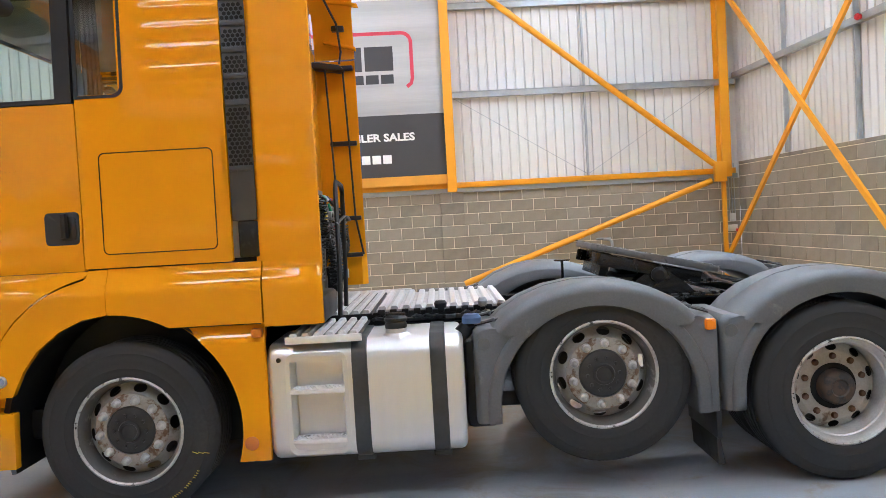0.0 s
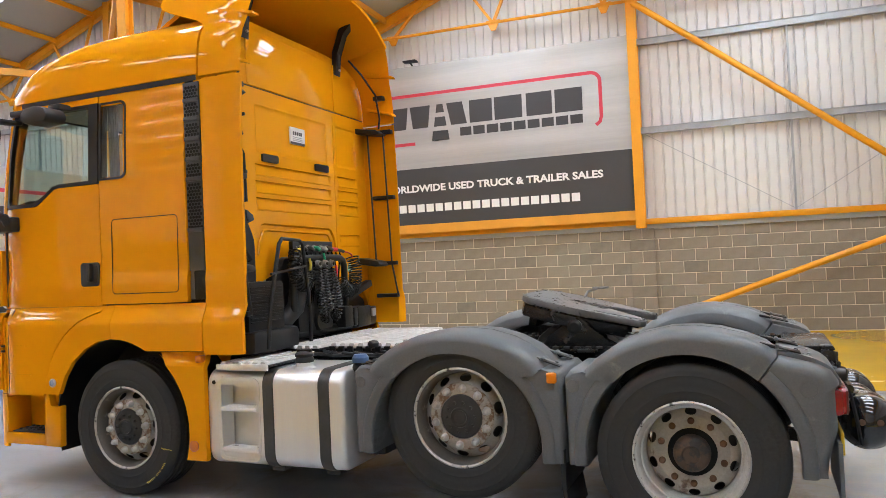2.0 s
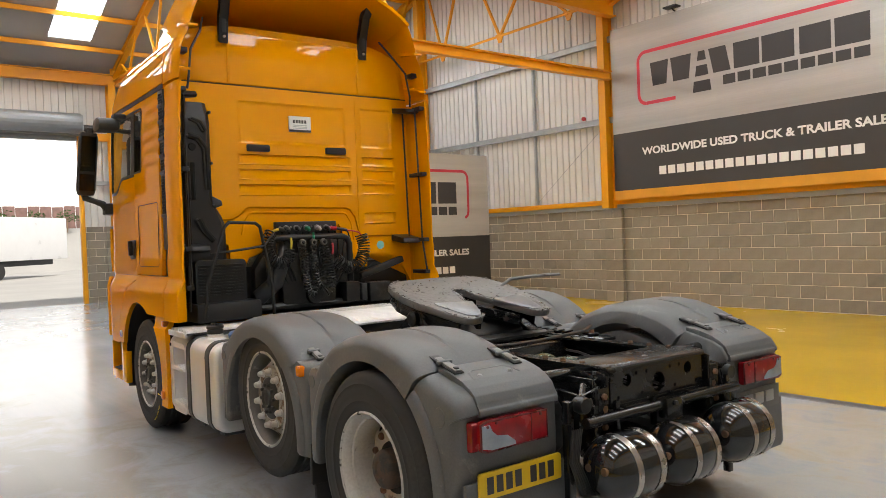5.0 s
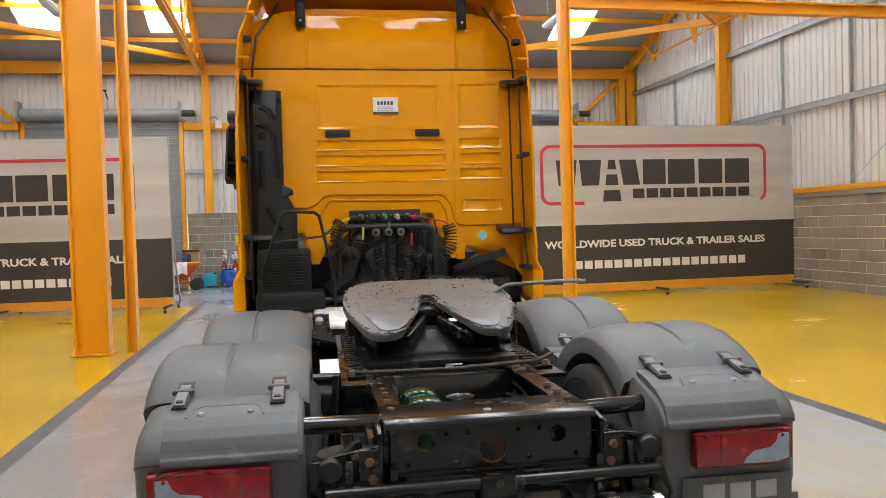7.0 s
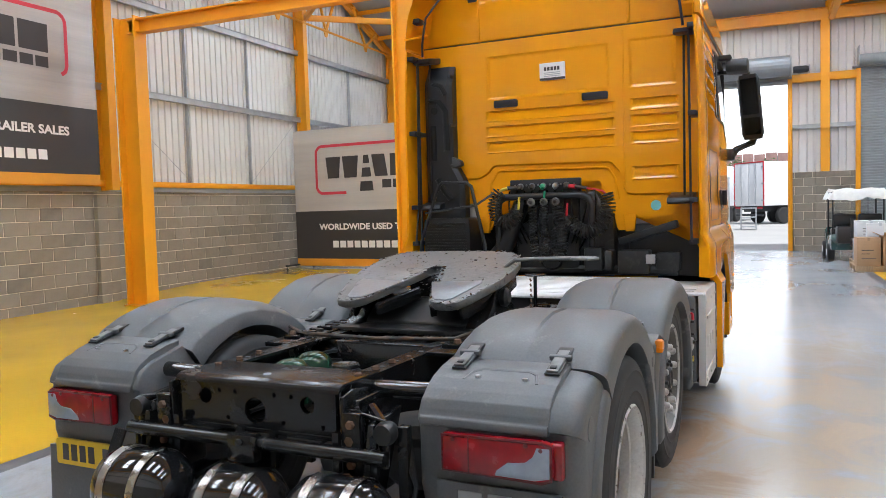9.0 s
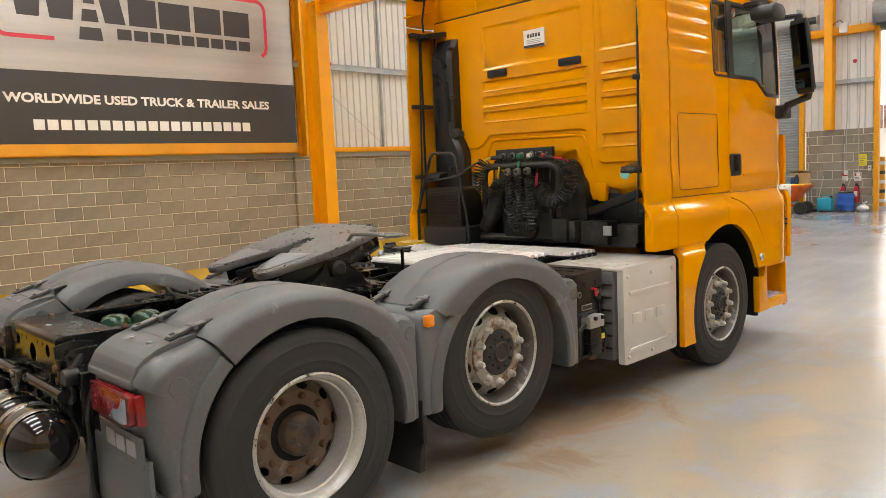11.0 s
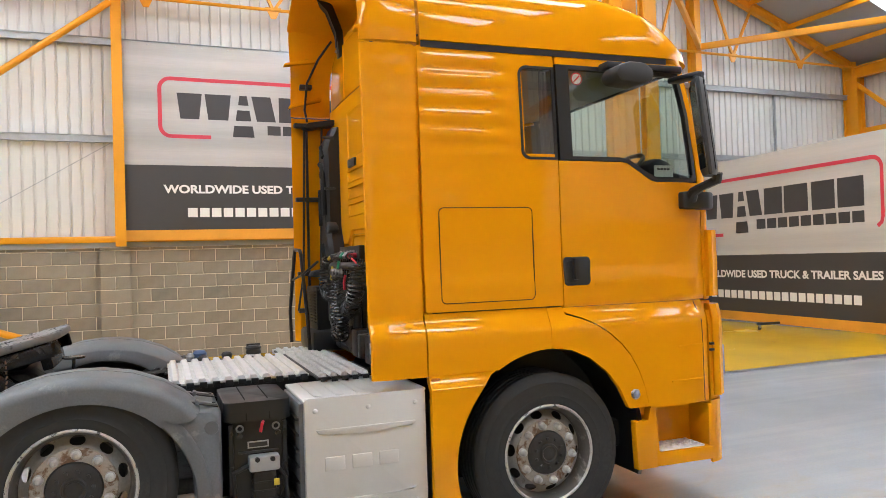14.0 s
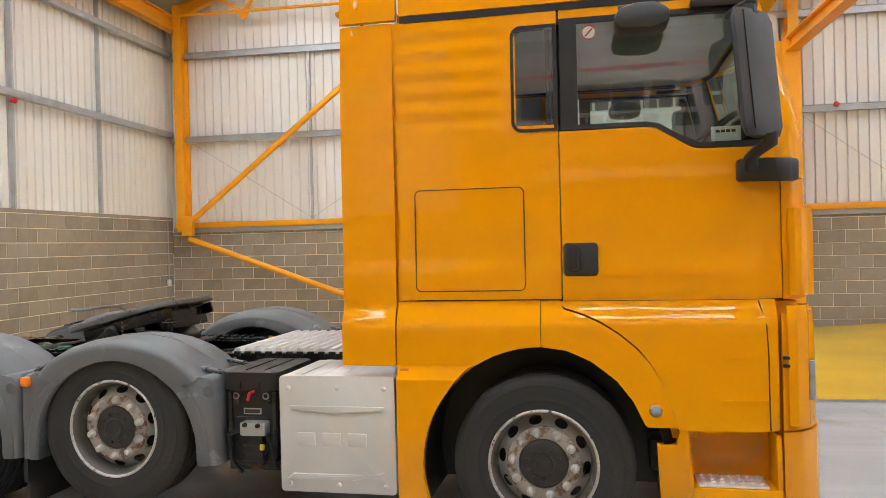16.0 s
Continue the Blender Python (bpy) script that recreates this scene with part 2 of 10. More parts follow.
M["banner_dark"] = plain("charcoal_banner_vinyl", (0.050, 0.047, 0.047), 0.5, var=0.08, scale=1, fine=20)
M["banner_orange"] = plain("orange_banner_hem", (0.74, 0.33, 0.03), 0.45, var=0.08, scale=2, fine=30)
M["banner_red"] = plain("red_banner_print", (0.62, 0.045, 0.075), 0.5, var=0.04)
M["white_print"] = plain("white_print", (0.80, 0.79, 0.77), 0.5, var=0.03)
M["dark_print"] = plain("dark_print", (0.045, 0.042, 0.045), 0.5, var=0.05)


def make_block():
    n = Nodes("concrete_block")
    info = n.t.nodes.new("ShaderNodeObjectInfo")
    geo = n.t.nodes.new("ShaderNodeNewGeometry")
    pick = n.node("ShaderNodeMath")
    pick.operation = "ADD"
    n.link(info.outputs["Random"], pick.inputs[0])
    n.link(geo.outputs["Random Per Island"], pick.inputs[1])
    wrap = n.node("ShaderNodeMath")
    wrap.operation = "FRACT"
    n.link(pick.outputs[0], wrap.inputs[0])
    tone = n.ramp(wrap.outputs[0], [(0.0, (0.236, 0.198, 0.148)), (0.35, (0.292, 0.247, 0.190)), (0.8, (0.326, 0.280, 0.220)), (1.0, (0.188, 0.162, 0.128))])
    big, small = n.noise(5, 5), n.noise(110, 3)
    c = n.mix(n.grey(small, 0, 0.45), tone, (0.15, 0.138, 0.118))
    c = n.mix(n.grey(big, 0, 0.3), c, (0.375, 0.335, 0.278))
    n.bump(small, 0.5, 0.006)
    return n.set(Base_Color=c, Roughness=0.9)


# rusty and oily spills on the aisle, some with light or shade in their colour: (x, y, half length, half width), colour,
# strength
SPILLS_AND_TONES = (
    ((0.8, 2.5, 3.6, 1.5), (0.27, 0.245, 0.21), 0.5),
    ((5.4, 0.9, 3.2, 2.6), (0.45, 0.395, 0.32), 0.45),
    ((3.6, 2.6, 2.6, 1.0), (0.47, 0.41, 0.33), 0.5),
    ((0.2, 2.3, 4.2, 1.9), (0.36, 0.33, 0.285), 0.5),
    # brown-grey tone that stands in for a weaker reflection on the floor
    ((0.9, -2.4, 3.4, 1.3), (0.25, 0.228, 0.198), 0.6),
    ((2.1, 1.35, 2.4, 1.0), (0.39, 0.315, 0.235), 0.6),
    ((1.85, 1.05, 1.0, 0.45), (0.37, 0.215, 0.11), 0.7),
    # brown under the truck: dirt, with shade and reflected light in its colour
    ((1.3, 0.3, 1.6, 0.7), (0.25, 0.19, 0.14), 0.5),
    ((2.6, 0.1, 2.4, 1.3), (0.27, 0.225, 0.185), 0.65),
    ((0.2, 2.1, 1.1, 0.6), (0.42, 0.35, 0.27), 0.5),
)


def make_floor(name, base, rough, stain, wet=0.0):
    n = Nodes(name)
    big, mid, small = n.noise(0.35, 6, 0.6), n.noise(2.2, 6, 0.65, distort=0.6), n.noise(45, 3)
    c = n.ramp(big, [(0.3, tuple(x * 0.90 for x in base)), (0.7, tuple(min(1, x * 1.08) for x in base))])
    c = n.mix(n.grey(mid, 0, 0.10, 0.35, 0.9), c, stain)
    c = n.mix(n.grey(small, 0, 0.10), c, tuple(x * 0.5 for x in base))
    scr = n.noise(6, 4, 0.7, stretch=(0.15, 3, 1))
    if wet:
        tracks = n.noise(1.6, 5, 0.62, stretch=(0.07, 1.9, 1))
        c = n.mix(n.grey(tracks, 0, 0.45, 0.45, 0.75), c, (0.45, 0.445, 0.435))
        for (x, y, sx, sy), colour, most in SPILLS_AND_TONES:
            mp = n.node("ShaderNodeMapping", Location=(-x / sx, -y / sy, 0), Scale=(1 / sx, 1 / sy, 0))
            n.link(n.coord.outputs["Object"], mp.inputs[0])
            away = n.node("ShaderNodeVectorMath")
            away.operation = "LENGTH"
            n.link(mp.outputs[0], away.inputs[0])
            patch = n.node("ShaderNodeMath")
            patch.operation = "ADD"
            n.link(away.outputs["Value"], patch.inputs[0])
            n.link(n.grey(n.noise(1.7, 7, 0.66, distort=0.8), -0.7, 0.7), patch.inputs[1])
            c = n.mix(n.grey(patch.outputs[0], most, 0.0, 0.35, 0.95), c, colour)
    r = n.grey(big, rough - 0.06, rough + 0.08)
    n.bump(n.mix(0.5, small, scr), 0.04, 0.002)
    return n.set(Base_Color=c, Roughness=r)


M["block"] = make_block()
M["concrete"] = make_floor("painted_grey_floor", (0.328, 0.347, 0.377), 0.17, (0.25, 0.24, 0.225), 1.0)
M["yellow_floor"] = make_floor("yellow_floor_paint", (0.60, 0.36, 0.006), 0.22, (0.50, 0.31, 0.03))


def make_glass(name, tint, head_on=0.10):
    """Thin tinted sheet: clear straight on, more of a mirror towards grazing."""
    n = Nodes(name)
    see = n.node("ShaderNodeBsdfTransparent", Color=(*tint, 1))
    gloss = n.node("ShaderNodeBsdfGlossy", Color=(1, 1, 1, 1), Roughness=0.01)
    facing = n.t.nodes.new("ShaderNodeLayerWeight")
    facing.inputs["Blend"].default_value = 0.5
    power = n.t.nodes.new("ShaderNodeMath")
    power.operation = "POWER"
    power.inputs[1].default_value = 4.5
    n.link(facing.outputs["Facing"], power.inputs[0])
    amount = n.t.nodes.new("ShaderNodeMath")
    amount.operation = "MULTIPLY_ADD"
    amount.inputs[1].default_value, amount.inputs[2].default_value = 1 - head_on, head_on
    n.link(power.outputs[0], amount.inputs[0])
    mix = n.t.nodes.new("ShaderNodeMixShader")
    n.link(amount.outputs[0], mix.inputs[0])
    n.link(see.outputs[0], mix.inputs[1])
    n.link(gloss.outputs[0], mix.inputs[2])
    n.link(mix.outputs[0], n.out.inputs["Surface"])
    return n.m


M["glass"] = make_glass("tinted_cab_glass", (0.74, 0.85, 0.81), 0.14)
M["clear"] = make_glass("clear_roof_glazing", (0.92, 0.94, 0.95))


def make_rooflight(name, strength):
    """Clouded plastic roof glazing; its own glow stands in for the daylight."""
    n = Nodes(name)
    c = n.ramp(n.noise(0.8, 3), [(0.3, (0.84, 0.93, 1.0)), (0.7, (0.90, 0.96, 1.0))])
    return n.set(Base_Color=(0.8, 0.8, 0.8), Roughness=0.4, Emission_Color=c, Emission_Strength=strength)


M["rooflight"] = make_rooflight("clouded_roof_glazing", 14.0)
# West panes glow weaker only to balance the hall's brightness.
M["rooflight_west"] = make_rooflight("dimmed_roof_glazing", 12.0)


# ---- floor ----
FLOOR_X = (WEST - 0.3, EAST + 0.3)


def slab(name, x0, x1, y0, y1, top, material, label, category):
    return structure(name, box((x0, y0, -0.25), (x1, y1, top)), material, label, category)


slab("floor_aisle", FLOOR_X[0], FLOOR_X[1], AISLE_S + 0.16, AISLE_N - 0.16, 0.0, M["concrete"], "grey painted concrete floor, worn and stained", "floor")


def falling_floor(name, edge, wall, fall):
    """A yellow floor that falls a little from the aisle's line to the wall, in the east bays."""
    bm, rows = bmesh.new(), []
    for i in range(41):
        x = YELLOW_W + (FLOOR_X[1] - YELLOW_W) * i / 40
        east = max(0.0, min(1.0, (x + 7.5) / 3.5))
        row = []
        for j in range(13):
            f = j / 12
            row.append(bm.verts.new((x, edge + (wall - edge) * f, -fall * east * east * (3 - 2 * east) * f)))
        rows.append(row)
    for a, b in zip(rows, rows[1:]):
        for j in range(12):
            bm.faces.new((a[j], b[j], b[j + 1], a[j + 1]))
    rim = [r[0] for r in rows] + rows[-1][1:] + [r[-1] for r in rows[-2::-1]] + rows[0][-2:0:-1]
    low = [bm.verts.new((v.co.x, v.co.y, -0.25)) for v in rim]
    for k in range(len(rim)):
        j = (k + 1) % len(rim)
        bm.faces.new((rim[k], rim[j], low[j], low[k]))
    bm.faces.new(low[::-1])
    return structure(name, bm, M["yellow_floor"], "glossy yellow painted concrete floor", "floor")


falling_floor("floor_south", AISLE_S, SOUTH - 0.3, 0.13)
falling_floor("floor_north", AISLE_N, NORTH + 0.3, 0.08)
slab("floor_south_west", FLOOR_X[0], YELLOW_W - 0.16, SOUTH - 0.3, AISLE_S + 0.16, 0.0, M["concrete"], "grey painted concrete floor", "floor")
slab("floor_north_west", FLOOR_X[0], YELLOW_W - 0.16, AISLE_N - 0.16, NORTH + 0.3, 0.0, M["concrete"], "grey painted concrete floor", "floor")
slab("floor_line_1", YELLOW_W, FLOOR_X[1], AISLE_S, AISLE_S + 0.16, 0.001, M["line"], "dark grey painted floor line", "floor marking")
slab("floor_line_2", YELLOW_W, FLOOR_X[1], AISLE_N - 0.16, AISLE_N, 0.001, M["line"], "dark grey painted floor line", "floor marking")
slab("floor_line_3", YELLOW_W - 0.16, YELLOW_W, SOUTH - 0.3, AISLE_S + 0.16, 0.001, M["line"], "dark grey painted floor line", "floor marking")
slab("floor_line_4", YELLOW_W - 0.16, YELLOW_W, AISLE_N - 0.16, NORTH + 0.3, 0.001, M["line"], "dark grey painted floor line", "floor marking")


# ---- cladding above the block walls ----
def ribbed(start, end, z0, top, inward, pitch=0.2, depth=0.036):
    """A ribbed metal sheet from start to end (x, y), up to the height top(x, y)."""
    a, b = Vector((*start, 0)), Vector((*end, 0))
    way, length = (b - a).normalized(), (b - a).length
    inn = Vector((*inward, 0))
    bm, s, line = bmesh.new(), 0.0, []
    shape = ((0.0, 0.0), (0.40, 0.0), (0.46, 1.0), (0.58, 1.0), (0.64, 0.0))
    while s < length:
        for f, d in shape:
            if s + f * pitch <= length:
                line.append((s + f * pitch, d))
        s += pitch
    line.append((length, 0.0))
    low, high = [], []
    for s, d in line:
        p = a + way * s + inn * (depth * (1 - d))
        low.append(bm.verts.new((p.x, p.y, z0)))
        high.append(bm.verts.new((p.x, p.y, top(p.x, p.y))))
    for i in range(len(low) - 1):
        bm.faces.new((low[i], low[i + 1], high[i + 1], high[i]))
    back = [bm.verts.new((v.co - inn * 0.12)) for v in (low[0], low[-1], high[-1], high[0])]
    bm.faces.new(back)
    return bm


BLOCK_N, BLOCK_E = 2.10, 2.45
gable = lambda x, y: roof_z(x) + 0.05
structure("wall_north", ribbed((EAST + 0.1, NORTH + 0.06), (WEST - 0.1, NORTH + 0.06), BLOCK_N, gable, (0, -1)), M["cladding"], "white ribbed steel cladding wall above blockwork", "wall")
structure("wall_south", ribbed((WEST - 0.1, SOUTH - 0.06), (EAST + 0.1, SOUTH - 0.06), BLOCK_N, gable, (0, 1)), M["cladding"], "white ribbed steel cladding wall above blockwork", "wall")
structure("wall_east", ribbed((EAST + 0.06, SOUTH - 0.1), (EAST + 0.06, NORTH + 0.1), BLOCK_E, lambda x, y: EAVE + 0.1, (-1, 0)), M["cladding"], "white ribbed steel cladding wall above blockwork", "wall")

# West wall: cladding round three door openings.
DOORS = ((-8.6, -4.1, 5.15), (-2.15, 2.35, 5.0), (4.1, 8.75, 5.15))
edges = [SOUTH - 0.1] + [v for d in DOORS for v in d[:2]] + [NORTH + 0.1]
wall_west = None
for i in range(0, len(edges), 2):
    w = ribbed((WEST - 0.06, edges[i + 1]), (WEST - 0.06, edges[i]), 2.3, lambda x, y: EAVE + 0.1, (1, 0))
    tagged(part(f"wall_west_{i // 2 + 1}", w, M["cladding"]), "white ribbed steel cladding beside a roller door", "wall", kind="structure")
for k, (y0, y1, h) in enumerate(DOORS):
    w = ribbed((WEST - 0.06, y1), (WEST - 0.06, y0), h, lambda x, y: EAVE + 0.1, (1, 0))
    tagged(part(f"wall_west_over_door_{k + 1}", w, M["cladding"]), "white ribbed steel cladding over a roller door", "wall", kind="structure")

# ---- roof: two ridges, glazed strips ----
def roof_sheet():
    bm = bmesh.new()
    ys = [SOUTH - 0.3]
    for y in SKYLIGHTS_Y:
        ys += [y - 0.55, y + 0.55]
    ys.append(NORTH + 0.3)
    for ridge in RIDGES:
        for side in (-1, 1):
            xs = [ridge + side * d for d in (0.0, 1.8, 5.2, 6.75)]
            for j in range(len(ys) - 1):
                for i in range(3):
                    if i == 1 and j % 2:
                        continue
                    q = [(xs[i], ys[j]), (xs[i + 1], ys[j]), (xs[i + 1], ys[j + 1]), (xs[i], ys[j + 1])]
                    low = [bm.verts.new((x, y, EAVE + SLOPE * (6.6 - abs(x - ridge)))) for x, y in q]
                    up = [bm.verts.new(v.co + Vector((0, 0, 0.1))) for v in low]
                    bm.faces.new(low)
                    bm.faces.new(up[::-1])
                    for k in range(4):
                        bm.faces.new((low[k], low[(k + 1) % 4], up[(k + 1) % 4], up[k]))
    return bm


structure("ceiling", roof_sheet(), M["lining"], "grey lined pitched roof with glazed strips", "roof")
n_win = 0
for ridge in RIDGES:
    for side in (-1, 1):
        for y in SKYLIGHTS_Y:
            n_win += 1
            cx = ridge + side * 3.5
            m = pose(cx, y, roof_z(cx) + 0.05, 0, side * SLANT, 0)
            structure(f"window_{n_win}", box((-1.82, -0.56, 0), (1.82, 0.56, 0.015), 0, None, m), M["rooflight_west"] if ridge < VALLEY else M["rooflight"], "clouded roof glazing strip, glowing in place of daylight", "skylight")

# ---- steel frame ----
ST = M["steel_orange"]


def steel(name, bm, label="orange painted steel frame member", category="steel beam", group="steel frame"):
    return tagged(part(name, bm, ST), label, category, group, "structure")


COLS = (8.35, 2.45, -4.45, -11.5, -17.2)
for wall, inner in ((NORTH, -1), (SOUTH, 1)):
    for x in COLS:
        yc = wall + inner * 0.2
        top = roof_z(x) - 0.05
        col = steel("wall_column", i_section((x, yc, 2.12 if x > -17 else 0.0), (x, yc, top), 0.19, 0.32, (0, 1, 0)), "orange painted steel wall column", "column")
    # gable rafters and the lattice under them
    for a, b in ((-17.3, RIDGES[0]), (RIDGES[0], VALLEY), (VALLEY, RIDGES[1]), (RIDGES[1], 8.5)):
        steel("gable_rafter", i_section((a, yc, roof_z(a) - 0.16), (b, yc, roof_z(b) - 0.16), 0.16, 0.26, (0, 0, 1)), "orange painted steel rafter", "rafter")
    yl = wall + inner * 0.34
    steel("lattice_chord", tube([(-17.2, yl, 6.88), (8.4, yl, 6.88)], 0.035, 8), "orange painted tubular lattice chord", "lattice girder")
    x = -15.1
    while x < 8.2:
        gusset = prism([(x - 0.16, 6.93), (x + 0.16, 6.93), (x + 0.05, 6.70), (x - 0.05, 6.70)], "y", yl - 0.012, yl + 0.012)
        steel("gusset_plate", gusset, "orange painted gusset plate", "gusset plate")
        for dx in (-0.75, 0.75):
            z = roof_z(x + dx) - 0.2
            if z > 7.1:
                steel("lattice_web", bar_between((x, yl, 6.86), (x + dx, yl, z), 0.06, 0.06), "orange painted lattice bar", "lattice girder")
        x += 2.43
    # orange rail and grey flashing along the top of the blockwork
    steel("sheeting_rail", box((WEST + 0.1, min(wall, wall + inner * 0.09), 2.2), (EAST - 0.1, max(wall, wall + inner * 0.09), 2.32), 0.008), "orange painted steel rail over the blockwork", "rail")
    structure(f"trim_{'north' if inner < 0 else 'south'}", box((WEST + 0.1, min(wall, wall + inner * 0.05), BLOCK_N), (EAST - 0.05, max(wall, wall + inner * 0.05), 2.2)), M["flashing"], "grey metal flashing on blockwork", "flashing")
    # wall bracing in the east bay
    yb = wall + inner * 0.38
    (ux, uz), (vx, vz), (lx, lz), (kx, kz) = ((2.5, 6.82), (8.05, 2.40), (7.98, 2.05), (2.6, 0.16)) if inner < 0 else ((2.55, 6.72), (8.2, 2.25), (8.15, 1.95), (2.75, 0.0))
    steel("wind_brace", tube([(ux, yb, uz), (vx, yb, vz)], 0.065, 12), "orange painted tubular diagonal brace", "brace")
    steel("wind_brace", tube([(lx, yb, lz), (kx, yb, kz)], 0.065, 12), "orange painted tubular diagonal brace", "brace")
    steel("brace_node", box((8.05, yb - 0.06, 2.02), (8.3, yb + 0.06, 2.45), 0.01), "orange painted brace connection plate", "gusset plate")
    # plan bracing under the eaves
    for x, ends in ((2.45, ((8.5, 3.5), (-4.2, 3.5))), (-11.5, ((-17.3, 3.3), (-4.2, 3.5)))):
        for ex, ey in ends:
            steel("plan_brace", bar_between((x, wall + inner * 0.4, 7.0), (ex, ey if inner < 0 else -ey, 7.0), 0.10, 0.16, bevel=0.01), "orange painted steel plan brace", "brace")

# valley and eaves beams, inner lattice girders
for x in (VALLEY, -17.25, 8.5):
    deep = 0.4 if x == VALLEY else 0.34
    steel("eaves_beam", i_section((x, SOUTH + 0.1, 6.72), (x, NORTH - 0.1, 6.72), 0.2, deep, (0, 0, 1)), "orange painted steel eaves beam", "beam")
for y in (-3.4, 3.4):
    steel("girder_chord", i_section((-17.2, y, 6.62), (8.5, y, 6.62), 0.16, 0.18, (0, 0, 1)), "orange painted girder chord", "lattice girder")
    for a, b in ((-17.3, RIDGES[0]), (RIDGES[0], VALLEY), (VALLEY, RIDGES[1]), (RIDGES[1], 8.5)):
        steel("rafter", i_section((a, y, roof_z(a) - 0.16), (b, y, roof_z(b) - 0.16), 0.16, 0.24, (0, 0, 1)), "orange painted steel rafter", "rafter")
    x = -15.8
    while x < 8.0:
        for dx in (-0.8, 0.8):
            z = roof_z(x + dx) - 0.2
            if z > 7.0:
                steel("lattice_web", bar_between((x, y, 6.66), (x + dx, y, z), 0.06, 0.06), "orange painted lattice bar", "lattice girder")
        x += 2.4
for ridge in RIDGES:
    for side in (-1, 1):
        for d in (1.2, 2.6, 4.0, 5.4):
            x = ridge + side * d
            steel("purlin", box((x - 0.03, SOUTH, roof_z(x) - 0.15), (x + 0.03, NORTH, roof_z(x) - 0.02)), "orange painted roof purlin", "purlin")

# posts and cross beams in the valley line
def post(x, y, wide, deep, facing, top=6.6):
    bm = i_section((x, y, -0.15), (x, y, top), wide, deep, facing, flange=0.03)
    box((x - 0.24, y - 0.24, -0.15), (x + 0.24, y + 0.24, -0.085), 0.0, bm)
    return steel("valley_post", bm, "orange painted steel post on a base plate", "column", "posts")


steel("valley_post", i_section((-4.13, -3.61, 0.0), (-4.13, -3.61, 6.6), 0.24, 0.46, (0, 1, 0), box((-4.29, -3.88, 0.0), (-3.97, -3.34, 0.02)), 0.02, 0.03), "wide orange painted steel post beside the aisle", "column", "posts")
steel("valley_post", i_section((-4.21, -3.10, 0.0), (-4.21, -3.10, 6.6), 0.20, 0.14, (0, 1, 0)), "slim orange painted steel post at the aisle's edge", "column", "posts")
steel("valley_post", i_section((-4.25, 3.49, 0.0), (-4.25, 3.49, 6.6), 0.16, 0.17, (0, 1, 0)), "slim orange painted steel post at the aisle's edge", "column", "posts")
post(-4.1, -9.35, 0.30, 0.5, (0, 1, 0), 5.3)
steel("cross_beam", i_section((-4.1, -9.35, 5.12), (-4.1, -3.8, 5.12), 0.2, 0.26, (0, 0, 1)), "orange painted steel cross beam between posts", "beam")
steel("cross_beam", i_section((-4.25, 3.6, 5.15), (-4.25, NORTH - 0.3, 5.15), 0.16, 0.2, (0, 0, 1)), "orange painted steel cross beam between posts", "beam")

# ---- galvanised rails and uprights on the cladding ----
def wall_rail(wall, inner, z):
    bm = box((WEST + 0.05, min(wall, wall + inner * 0.11), z - 0.06), (EAST - 0.05, max(wall, wall + inner * 0.11), z - 0.045))
    box((WEST + 0.05, min(wall + inner * 0.1, wall + inner * 0.112), z - 0.045), (EAST - 0.05, max(wall + inner * 0.1, wall + inner * 0.112), z + 0.06), 0, bm)
    box((WEST + 0.05, min(wall + inner * 0.1, wall + inner * 0.14), z + 0.06), (EAST - 0.05, max(wall + inner * 0.1, wall + inner * 0.14), z + 0.072), 0, bm)
    return bm


for wall, inner, nm in ((NORTH, -1, "north"), (SOUTH, 1, "south")):
    for z in (4.17, 6.04):
        tagged(part("sheeting_rail_galvanised", wall_rail(wall, inner, z), M["galvanised"]), "galvanised steel sheeting rail on cladding", "rail", "sheeting rails", "structure")
    for x in (5.42, -0.9, -6.93, -9.2, -14.4):
        tagged(part("rail_strut", box((x - 0.02, wall + min(0, inner * 0.08), 2.3), (x + 0.02, wall + max(0, inner * 0.08), 6.0)), M["galvanised"]), "galvanised steel strut between rails", "strut", "sheeting rails", "structure")
    for x0, x1 in ((2.6, 5.42), (8.2, 5.42), (-4.6, -6.93), (-11.3, -9.2)):
        tagged(part("tie_wire", tube([(x0, wall + inner * 0.06, 4.1), (x1, wall + inner * 0.06, 2.35)], 0.006, 5), M["galvanised"]), "thin steel tie wire across cladding", "wire", "sheeting rails", "structure")
for z in (4.3, 6.1):
    bm = box((EAST - 0.11, SOUTH + 0.05, z - 0.06), (EAST, NORTH - 0.05, z - 0.045))
    box((EAST - 0.112, SOUTH + 0.05, z - 0.045), (EAST - 0.1, NORTH - 0.05, z + 0.06), 0, bm)
    tagged(part("sheeting_rail_galvanised", bm, M["galvanised"]), "galvanised steel sheeting rail on cladding", "rail", "sheeting rails", "structure")
for y in (-7.9, -5.6, -3.2, 0.0, 3.6, 6.4, 8.7):
    tagged(part("rail_strut", box((EAST - 0.08, y - 0.02, 2.45), (EAST, y + 0.02, 6.6)), M["galvanised"]), "galvanised steel strut between rails", "strut", "sheeting rails", "structure")
# crossed braces on the east wall, a post in the north-east corner
steel("cross_brace", bar_between((8.3, 10.5, 0.50), (8.3, 4.0, 6.14), 0.05, 0.10), "orange painted flat cross brace", "brace")
steel("cross_brace", bar_between((8.24, 10.5, 6.22), (8.24, 3.95, 0.08), 0.05, 0.10), "orange painted flat cross brace", "brace")
steel("corner_post", box((8.24, 10.62, -0.1), (8.32, 10.70, 2.1), 0.004), "thin orange painted steel corner post", "column")
